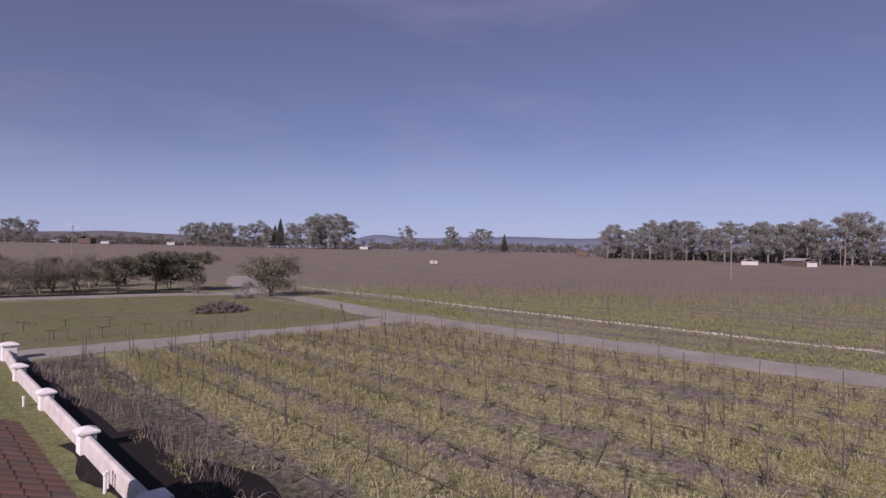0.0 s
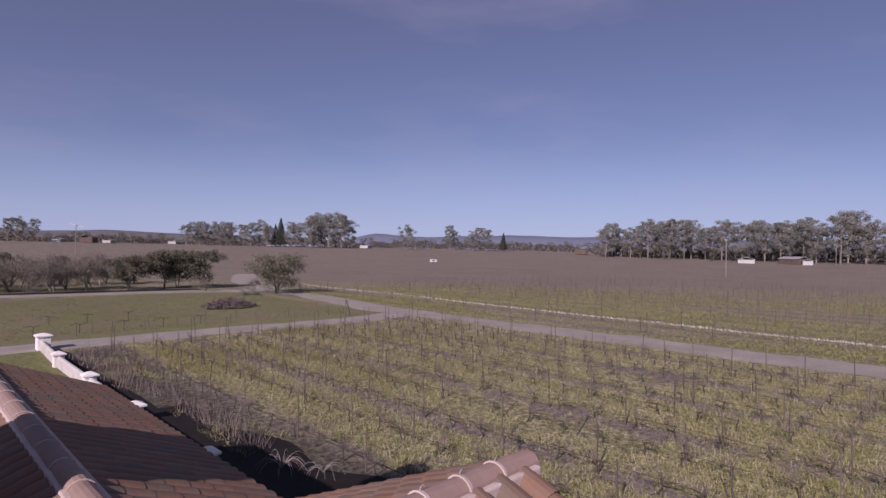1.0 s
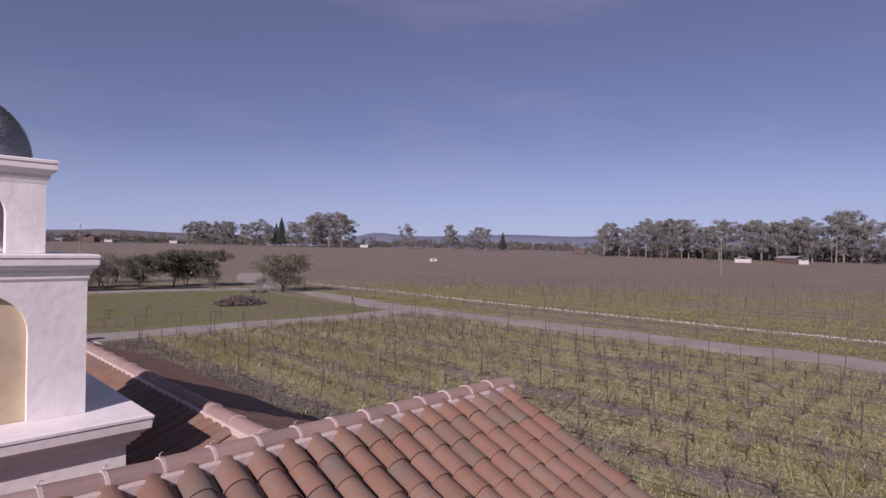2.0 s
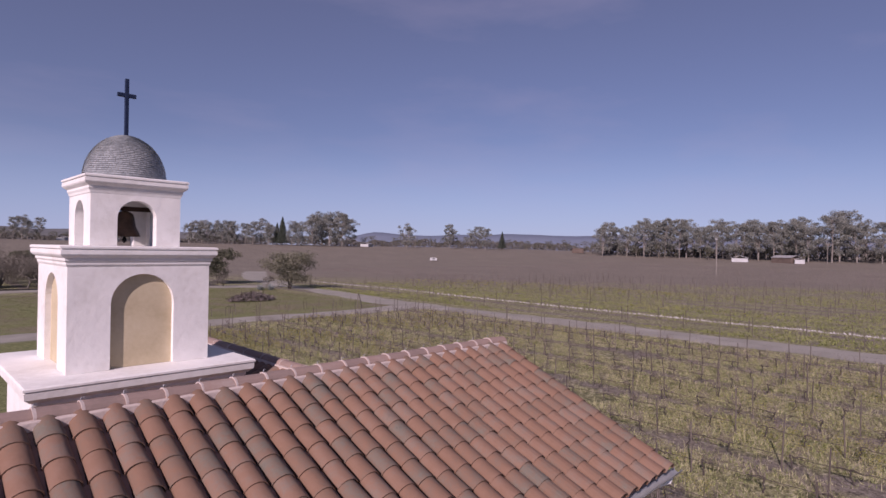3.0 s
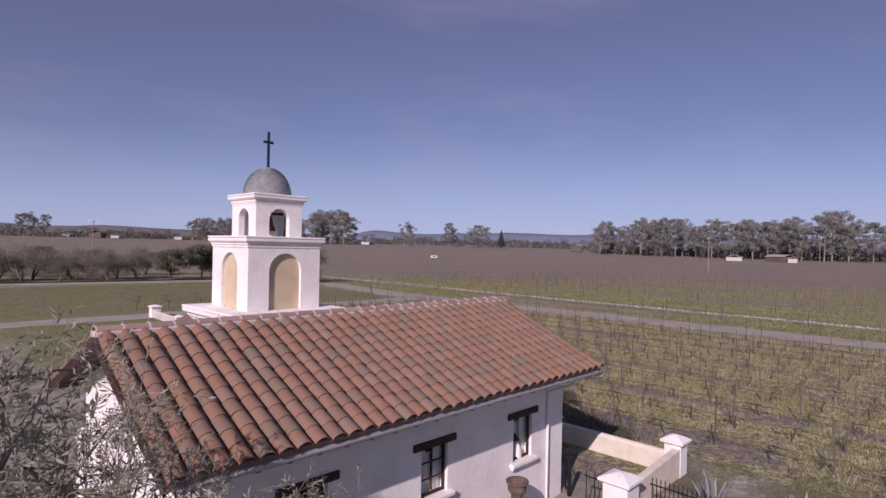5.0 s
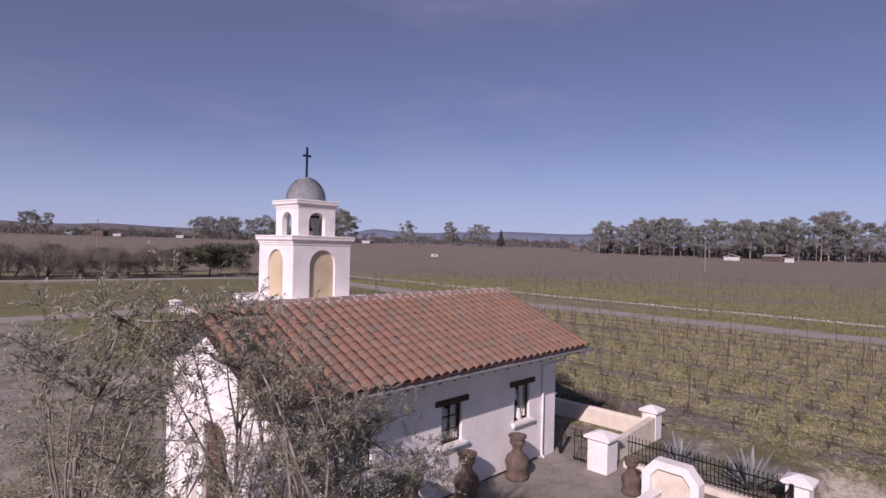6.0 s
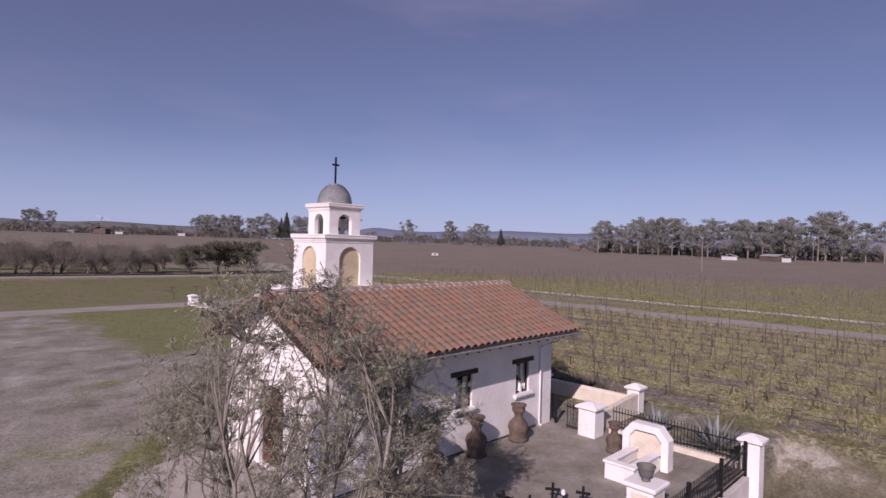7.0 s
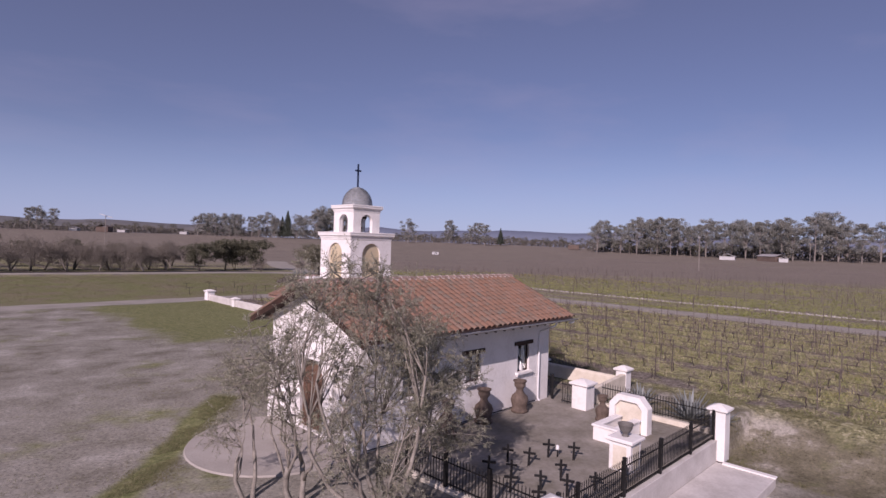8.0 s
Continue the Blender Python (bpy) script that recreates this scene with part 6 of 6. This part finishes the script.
tagged(o, "tall pale dry stalks standing in the grass", "grass", kind="stuff")
o = raw_object("mustard_flowers", bloom_v, bloom_f, FLOWER)
tagged(o, "yellow mustard bloom scattered in the grass", "flowers", kind="stuff")
# the line of pale stones beyond the road
sv, sf = [], []
for i in range(900):
    y = 100 - i * 0.2
    x = 59.6 + 2.6 * smooth(40, 75, y) + 0.5 * math.sin(y * 0.05) + rng.uniform(-0.35, 0.35)
    s = rng.uniform(0.07, 0.21)
    z = ground_z(x, y)
    n0 = len(sv)
    q = [rng.uniform(0.7, 1.2) for _ in range(5)]
    sv += [(x - s * q[0], y, z), (x, y - s * q[1], z), (x + s * q[2], y, z), (x, y + s * q[3], z), (x + 0.1 * s, y, z + s * q[4] * 0.9), (x, y, z - s)]
    for a, b in ((0, 1), (1, 2), (2, 3), (3, 0)):
        sf += [(n0 + a, n0 + b, n0 + 4), (n0 + b, n0 + a, n0 + 5)]
tagged(raw_object("stone_row", sv, sf, STONE), "line of pale stones along the field edge", "stones", kind="stuff")


# ---- distance ----
def hills(seed, dist, az0, az1, low, high, mat, label):
    vs, fs = [], []
    k = 90
    for i in range(k + 1):
        a = radians(az0 + (az1 - az0) * i / k)
        h = low + (high - low) * max(0.0, 0.5 + 0.9 * noise.noise(Vector((i * 0.11, seed, 0))) + 0.12 * noise.noise(Vector((i * 0.6, seed, 3))))
        h *= smooth(0, 8, i) * smooth(0, 8, k - i)
        for d, z in ((dist, -5.0), (dist + 160, h * 0.7), (dist + 330, h), (dist + 700, -5.0)):
            vs.append((d * math.sin(a), d * math.cos(a), z))
        if i:
            for j in range(3):
                fs.append(((i - 1) * 4 + j, i * 4 + j, i * 4 + j + 1, (i - 1) * 4 + j + 1))
    return tagged(raw_object("backdrop", vs, fs, mat, smooth=True), label, "hills", kind="structure")


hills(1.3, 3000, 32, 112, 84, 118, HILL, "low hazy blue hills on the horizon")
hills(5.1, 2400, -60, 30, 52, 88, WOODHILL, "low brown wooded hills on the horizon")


def shed(name, az, dist, length, depth, height, wall, roofm, label, turn=0.0, pitch=0.36, extras=True):
    x, y = dist * math.sin(radians(az)), dist * math.cos(radians(az))
    h = tagged(empty(name, x, y, ground_z(x, y) - 0.1, turn), label, "house")
    part("wall", box(-length / 2, length / 2, -depth / 2, depth / 2, 0, height), wall, h)
    rise = depth / 2 * pitch
    part("roof", prism([(-depth / 2 - 0.4, height + 0.003), (0, height + rise), (depth / 2 + 0.4, height + 0.003), (depth / 2 + 0.4, height + 0.12), (0, height + rise + 0.12), (-depth / 2 - 0.4, height + 0.12)], -length / 2 - 0.4, length / 2 + 0.4, "x"), roofm, h)
    for i in range(max(1, int(length / 5))):
        u = -length / 2 + (i + 0.5) * length / max(1, int(length / 5))
        part("window", box(u - 0.6, u + 0.6, -depth / 2 - 0.04, -depth / 2 - 0.003, 1.0, 2.1), DARKWIN, h)
    return h


shed("ranch_house", 73.9, 395, 17, 9, 2.3, SHED, SHED, "low white ranch house at the foot of the eucalyptus", 15)
shed("ranch_house", 77.5, 395, 14, 8, 3.2, BARN, SHEDROOF, "low brown house with a pale gable roof", 60)
shed("garden_shed", 78.5, 390, 7, 5, 2.4, SHED, SHED, "small white outbuilding beside the houses", 15)
shed("barn", 59.2, 470, 22, 9, 3.6, BARN, SHEDROOF, "low grey-roofed barn across the fields", 30)
shed("barn", 37.5, 500, 20, 7, 2.4, SHED, SHEDROOF, "long pale farm shed across the fields", 40)
shed("barn", 14.4, 540, 14, 6, 2.2, SHED, SHEDROOF, "long white farm shed across the fields", 60)
shed("ranch_house", 12.9, 540, 14, 9, 4.2, BARN, BARN, "brown farmhouse across the fields", 60)
shed("barn", 19.5, 540, 11, 6, 2.4, SHED, SHEDROOF, "white farm shed beside the woods", 60)
shed("barn", 10.7, 560, 9, 6, 2.4, SHED, SHEDROOF, "white farm shed across the fields", 60)

trailer = tagged(empty("camper_trailer", 210, 214, ground_z(210, 214) + 0.02, -50), "small white camper trailer parked in the field", "trailer")
part("body", prism([(-2.6, 0.55), (2.4, 0.55), (2.7, 1.2), (2.4, 2.6), (-2.3, 2.7), (-2.7, 1.6)], -1.1, 1.1), SHED, trailer)
part("window", box(-0.8, 1.2, -1.15, -1.103, 1.4, 2.1), DARKWIN, trailer)
for s in (-0.7, 0.4):
    part("wheel", lathe([(0.36, -0.1), (0.36, 0.1)], 14), IRON, trailer).matrix_basis = pose(s, -1.0, 0.36, 90)
trailer.scale = (0.72, 0.72, 0.72)


def wind_machine(x, y, h, turn):
    w = tagged(empty("wind_machine", x, y, ground_z(x, y), turn), "tall vineyard wind machine with a two-bladed fan", "wind machine")
    part("mast", lathe([(0.19, -0.1), (0.17, h * 0.6), (0.13, h)], 10), PALEBARK, w)
    part("gearbox", box(-0.3, 0.5, -0.25, 0.25, h - 0.05, h + 0.5, 0.05), GUTTER, w)
    blade = bmesh.new()
    for s in (-1, 1):
        q = [blade.verts.new(p) for p in ((0.55, 0.08 * s, h + 0.1), (0.6, 3.0 * s, h + 0.9 * s + 0.15), (0.66, 3.0 * s, h + 0.9 * s + 0.45), (0.62, 0.08 * s, h + 0.42),
                                          (0.62, 0.08 * s, h + 0.1), (0.67, 3.0 * s, h + 0.9 * s + 0.15), (0.72, 3.0 * s, h + 0.9 * s + 0.45), (0.69, 0.08 * s, h + 0.42))]
        for f in ((0, 1, 2, 3), (7, 6, 5, 4), (0, 4, 5, 1), (1, 5, 6, 2), (2, 6, 7, 3)):
            blade.faces.new([q[i] for i in f])
    part("fan_blade", blade, SHED, w)


def at_bearing(az, d):
    return d * math.sin(radians(az)), d * math.cos(radians(az))


wind_machine(*at_bearing(72.4, 215), 12.5, 100)
wind_machine(*at_bearing(12.0, 320), 15, 60)
for az, d, h in ((32.0, 470, 14), (61.6, 410, 10), (80.5, 400, 12), (42.5, 470, 8)):
    x, y = at_bearing(az, d)
    p = tagged(new("utility_pole", None), "wooden utility pole beside the far trees", "pole", "utility poles")
    p.matrix_basis = pose(x, y, ground_z(x, y), 0, 0, 90 - az)
    part("mast", lathe([(0.2, -0.1), (0.14, h)], 8), PALEBARK, p)
    part("crossarm", box(-0.08, 0.08, -1.2, 1.2, h - 0.9, h - 0.7), PALEBARK, p)

# heap of prunings in the meadow
hv, hf = [], []
for i in range(1500):
    a, f = rng.uniform(0, 2 * math.pi), math.sqrt(rng.random())
    px, py = 31.2 + 3.4 * f * math.cos(a) + 1.0 * math.sin(a) * f, 66.5 + 2.6 * f * math.sin(a)
    pz = 1.05 * (1 - f * f) * rng.uniform(0.2, 1.0) + 0.05
    d = Vector((rng.uniform(-1, 1), rng.uniform(-1, 1), rng.uniform(-0.3, 0.5))).normalized() * rng.uniform(0.25, 0.6)
    w = d.cross(Vector((0.2, 0.3, 1))).normalized() * 0.05
    n0 = len(hv)
    hv += [(px - d.x - w.x, py - d.y - w.y, max(0.0, pz - d.z)), (px - d.x + w.x, py - d.y + w.y, max(0.02, pz - d.z + 0.03)), (px + d.x, py + d.y, max(0.02, pz + d.z))]
    hf.append((n0, n0 + 1, n0 + 2))
tagged(raw_object("brush_pile", hv, hf, CANE), "heap of brown vine prunings on the meadow", "brush pile", kind="stuff")


# ---- small things by the walls ----
for x, y, h in ((7.55, 20.2, 0.55), (7.7, 20.5, 0.5), (7.4, 33.0, 0.4)):
    q = tagged(empty("standpipe", x, y, ground_z(x, y)), "short white irrigation standpipe in the lawn", "pipe", "standpipes")
    part("riser", lathe([(0.05, -0.05), (0.05, h)], 10), PIPE, q)
    part("collar", lathe([(0.07, h + 0.002), (0.07, h + 0.07), (0.03, h + 0.09)], 10), PIPE, q)


def dry_plant(x, y, seed, n, reach):
    r = random.Random(seed)
    d = tagged(empty("dry_plant", x, y, ground_z(x, y)), "withered plant with pale arching stems beside the wall", "plant")
    for i in range(n):
        a, l = r.uniform(0, 2 * math.pi), reach * r.uniform(0.6, 1.2)
        pts = [(math.cos(a) * l * f, math.sin(a) * l * f, l * (1.7 * f - 1.75 * f * f)) for f in (0.0, 0.2, 0.4, 0.6, 0.8, 0.95)]
        part("stem", tube(bmesh.new(), pts, [0.009, 0.008, 0.007, 0.006, 0.005, 0.003], 4), DRYSTEM, d)


dry_plant(10.1, 16.0, 1, 26, 1.0)
dry_plant(10.9, 14.7, 2, 16, 0.8)
dry_plant(9.9, 0.9, 3, 18, 0.7)


def shrub(x, y, s, seed, leaf=BUSHLEAF):
    stems = [((math.cos(i * 1.3) * 0.7, math.sin(i * 1.3) * 0.7, 1.0), 0.42 * s, 0.018) for i in range(5)]
    leafy_tree("shrub", seed, (x, y, ground_z(x, y)), stems, leaf, DARKBARK, "low dark shrub near the garden wall", "shrub", level=2, per=30, reach=0.09, size=(0.06, 0.035), group="wall shrubs")


for i, (x, y) in enumerate(((9.9, 0.2), (12.9, 4.4))):
    shrub(x, y, 0.6 + 0.2 * i, 400 + i, BUSHLEAF)
# withered stalks standing along the dark strip by the garden wall
wv, wf = [], []
for _ in range(5200):
    y = 45 - 46 * rng.random() ** 0.8
    x = 9.15 + 1.9 * rng.random() ** 1.3 + 0.25 * math.sin(y * 0.9)
    if noise.noise(Vector((x * 0.7, y * 0.35, 8.0))) < -0.18 or 5 < y < 18 or y < 30 and x < 9.95:
        continue
    h, a = rng.uniform(0.25, 0.75), rng.uniform(0, 2 * math.pi)
    lx, ly, w = rng.uniform(-0.22, 0.22), rng.uniform(-0.22, 0.22), rng.uniform(0.006, 0.014)
    z = ground_z(x, y) - 0.02
    n0 = len(wv)
    ox, oy = w * math.cos(a), w * math.sin(a)
    wv += [(x - ox, y - oy, z), (x + ox, y + oy, z), (x + lx + ox * 0.5, y + ly + oy * 0.5, z + h), (x + lx - ox * 0.5, y + ly - oy * 0.5, z + h)]
    wf.append((n0, n0 + 1, n0 + 2, n0 + 3))
tagged(raw_object("withered_stalks", wv, wf, CANE), "withered brown stalks along the garden wall", "stalks", kind="stuff")
# short stakes along the meadow's edge, and a leaning pair where the roads meet
for i in range(22):
    x, y = 11.5 + i * 1.35 + rng.uniform(-0.4, 0.4), 52.4 + rng.uniform(-0.5, 3.5) * (i % 2)
    ob = tagged(new("meadow_stake", STAKES[0]), "short pale stake at the edge of the meadow", "stake", "meadow stakes")
    ob.matrix_basis = pose(x, y, ground_z(x, y) - 0.6, rng.uniform(-3, 3), rng.uniform(-3, 3), 0)
for dx, lean in ((0.0, 3), (0.7, -16)):
    ob = tagged(new("gate_post", STAKES[2]), "weathered leaning post where the roads meet", "post")
    ob.matrix_basis = pose(37.0 + dx, 50.4, -0.1, 0, lean, 0)
    ob.scale = (2.2, 2.2, 1.0)


def young_vine(seed):
    r = random.Random(seed)
    bm = tube(bmesh.new(), [(0, 0, -0.05), (r.uniform(-0.03, 0.03), 0, 0.4), (0, 0, 0.78)], [0.03, 0.026, 0.03], 5)
    for sgn in (-1, 1):
        tube(bm, [(0, 0, 0.76), (sgn * 0.25, r.uniform(-0.05, 0.05), 0.82 + r.uniform(-0.04, 0.08)), (sgn * 0.55, 0, 0.80 + r.uniform(-0.08, 0.1))], [0.028, 0.022, 0.012], 5)
    me = bpy.data.meshes.new("young_vine")
    bm.to_mesh(me)
    bm.free()
    me.materials.append(DARKBARK)
    return me


YOUNG = [young_vine(i) for i in range(4)]
for k in range(2):
    y = 53.6 + k * 7.0
    for i in range(5 - 2 * k):
        x = 9.0 + i * 3.3 + rng.uniform(-0.3, 0.3) + 2.2 * k - 10 * (k == 3)
        ob = tagged(new("young_vine", YOUNG[rng.randint(0, 3)]), "small dark T-trained vine in the meadow", "vine", "meadow vines")
        ob.matrix_basis = pose(x, y + rng.uniform(-0.1, 0.1), ground_z(x, y), 0, 0, rng.uniform(-6, 6))


# ---- roof tiles ----
def tile_shape(r0=0.153, r1=0.136, length=0.46, thick=0.014, n=8, rise=0.86):
    """A barrel tile with its wide end at y = 0, its narrow end up the slope, hollow below."""
    vs, fs = [], []
    for y, r in ((0.0, r0), (length, r1)):
        for rr in (r, r - thick):
            vs += [(rr * math.cos(math.pi * i / n), y, rr * rise * math.sin(math.pi * i / n)) for i in range(n + 1)]
    a, b, c, d, e = 0, n + 1, 2 * (n + 1), 3 * (n + 1), 4 * (n + 1)
    vs += vs[:2 * (n + 1)]
    for i in range(n):
        fs += [(c + i, c + i + 1, a + i + 1, a + i), (e + i, e + i + 1, e + b + i + 1, e + b + i)]
    fs += [(b, d, c, a), (c + n, d + n, b + n, a + n)]
    return vs, fs


def tile_mesh(name, mat, r0=0.153, r1=0.136, thick=0.014, rise=0.86):
    vs, fs = tile_shape(r0, r1, 0.46, thick, rise=rise)
    me = bpy.data.meshes.new(name)
    me.from_pydata(vs, [], fs)
    me.materials.append(mat)
    smoothed = [len(f) == 4 and i % 2 == 0 and i < 16 for i, f in enumerate(fs)]
    me.polygons.foreach_set("use_smooth", smoothed)
    return me


TILE_ME = tile_mesh("tile", TILE)
WING_TILE = tile_mesh("tile", TILE, 0.163, 0.150, 0.014, 0.42)
TF = tile_shape()[1]
NAVE_V = [Vector(v) for v in tile_shape()[0]]
WING_V = [Vector(v) for v in tile_shape(0.163, 0.150, 0.46, 0.014, rise=0.42)[0]]
COURSE, PITCH = 0.374, 0.3316
rng = random.Random(31)


def slope_tiles(parent, along0, count, eave, ridge, place, single, name="tile", reach=None, shape=None, tilt=-1.2):
    """Courses of tiles on one slope. place(s, u): the matrix at s along the eave and u up the slope; single(i): whether column i is built piece by piece."""
    vs, fs = [], []
    run = math.hypot(ridge[0] - eave[0], ridge[1] - eave[1])
    rows = int(round((run - 0.46) / COURSE)) + 1
    step = COURSE if abs((rows - 1) * COURSE + 0.43 - run) < 0.06 else (run - 0.43) / (rows - 1)
    for i in range(count):
        s = along0 + PITCH * (i + 0.5)
        for j in range(rows):
            if reach and (j + 0.6) * step > reach(s) * run:
                continue
            m = place(s + rng.uniform(-0.006, 0.006), -0.03 + j * step + rng.uniform(-0.012, 0.012)) @ pose(0, 0, 0, tilt + rng.uniform(-0.35, 0.35), rng.uniform(-1.5, 1.5), rng.uniform(-1.2, 1.2))
            if single(i):
                o = new(name, shape[0] if shape else TILE_ME)
                o.parent = parent
                o.matrix_basis = m
            else:
                n0 = len(vs)
                vs += [tuple(m @ v) for v in (shape[1] if shape else NAVE_V)]
                fs += [tuple(n0 + k for k in f) for f in TF]
    if vs:
        o = raw_object("tile_field", vs, fs, TILE_MANY, parent)
        o["kind"] = "stuff"


A = math.degrees(math.atan(SLOPE))
south = lambda s, u: pose(s, EAVE_Y + u * math.cos(radians(A)), EAVE_Z + 0.03 + u * math.sin(radians(A)), A)
north = lambda s, u: Matrix.Translation((s, 2 * RIDGE_Y - EAVE_Y - u * math.cos(radians(A)), EAVE_Z + 0.03 + u * math.sin(radians(A)))) @ pose(0, 0, 0, 0, 0, 180) @ pose(0, 0, 0, A)
COLS = 36
slope_tiles(roof, ROOF_X0, COLS, (EAVE_Y, EAVE_Z), (RIDGE_Y, RIDGE_Z), south, lambda i: i < 27)
slope_tiles(roof, ROOF_X0, COLS, (EAVE_Y, EAVE_Z), (RIDGE_Y, RIDGE_Z), north, lambda i: False)
B = math.degrees(math.atan(WSLOPE))
CB, SB = math.cos(radians(B)), math.sin(radians(B))
east = lambda s, u: Matrix.Translation((WING_X + WING_H - u * CB, s, WING_EZ + 0.03 + u * SB)) @ pose(0, 0, 0, 0, 0, 90) @ pose(0, 0, 0, B)
west = lambda s, u: Matrix.Translation((WING_X - WING_HW + u * CB, s, WING_WZ + 0.03 + u * SB)) @ pose(0, 0, 0, 0, 0, -90) @ pose(0, 0, 0, B)
WCOLS = int((WING_Y1 - 4.9) / PITCH)
WY = WING_Y1 - WCOLS * PITCH
RUN, WRUN = (WING_H, WING_Z - WING_EZ), (WING_HW, WING_Z - WING_WZ)
slope_tiles(wing_roof, WY, WCOLS, (0, 0), RUN, east, lambda i: 2 <= i < 31, shape=(WING_TILE, WING_V), tilt=-0.4)
slope_tiles(wing_roof, WY + 11 * PITCH, WCOLS - 11, (0, 0), WRUN, west, lambda i: False, shape=(WING_TILE, WING_V), tilt=-0.4)
slope_tiles(wing_roof, WY, 11, (0, 0), WRUN, lambda s, u: west(s, u), lambda i: False, shape=(WING_TILE, WING_V), tilt=-0.4)


def ridge_line(parent, a, b, r, hooks=False, step=0.455, loose=1.0):
    """Ridge caps with mortar bedding below them and a mortar collar at each joint."""
    a, b = Vector(a), Vector(b)
    d = b - a
    k = max(1, int(round(d.length / step)))
    turn = math.degrees(math.atan2(d.y, d.x)) - 90
    rise = math.degrees(math.atan2(d.z, math.hypot(d.x, d.y)))
    vs, fs = tile_shape(r, r - 0.016, d.length / k + 0.05, 0.02)
    me = bpy.data.meshes.new("ridge_cap")
    me.from_pydata(vs, [], fs)
    me.materials.append(RIDGE)
    col = bpy.data.meshes.new("mortar_joint")
    vs, fs = tile_shape(r + 0.004, r - 0.002, 0.035, 0.02)
    col.from_pydata(vs, [], fs)
    col.materials.append(MORTAR)
    for i in range(k):
        p = a + d * (i / k)
        o = new("ridge_cap", me)
        o.parent = parent
        o.matrix_basis = pose(p.x, p.y, p.z + 0.01, 0, 0, turn) @ pose(0, 0, 0, rise) @ pose(0, 0, 0, rng.uniform(-1, 0.4) * loose, rng.uniform(-3, 3) * loose, rng.uniform(-1, 1) * loose)
        o = new("mortar_joint", col)
        o.parent = parent
        o.matrix_basis = pose(p.x, p.y, p.z + 0.012, 0, 0, turn) @ pose(0, 0, 0, rise) @ pose(0, -0.012, 0, 0, rng.uniform(-4, 4), 0)
    hook = tube(bmesh.new(), [(0, 0, 0.0), (0, -0.004, 0.03), (0.0, 0.004, 0.052), (0.0, 0.024, 0.06), (0.0, 0.036, 0.05)], [0.007, 0.006, 0.0055, 0.005, 0.004], 5)
    wire = bpy.data.meshes.new("wire_hook")
    hook.to_mesh(wire)
    hook.free()
    wire.materials.append(GUTTER)
    for i in range(k if hooks else 0):
        p = a + d * (i / k)
        o = new("wire_hook", wire)
        o.parent = parent
        o.matrix_basis = pose(p.x, p.y, p.z + r * 0.84, rng.uniform(-12, 12), rng.uniform(-12, 12), turn + rng.uniform(-25, 25))
    bm = box(-r - 0.045, r + 0.045, -0.02, d.length, -0.085, 0.035, 0.02)
    o = part("mortar_bed", bm, MORTAR, parent)
    o.matrix_basis = pose(a.x, a.y, a.z, 0, 0, turn) @ pose(0, 0, 0, rise)


ridge_line(roof, (ROOF_X0 + 0.02, RIDGE_Y, RIDGE_Z + 0.03), (ROOF_X1 + 0.02, RIDGE_Y, RIDGE_Z + 0.03), 0.15, True)
ridge_line(wing_roof, (WING_X, RIDGE_Y + 1.5, WING_Z + 0.01), (WING_X, WING_Y1 - 0.02, WING_Z + 0.01), 0.155, step=0.9, loose=0.15)
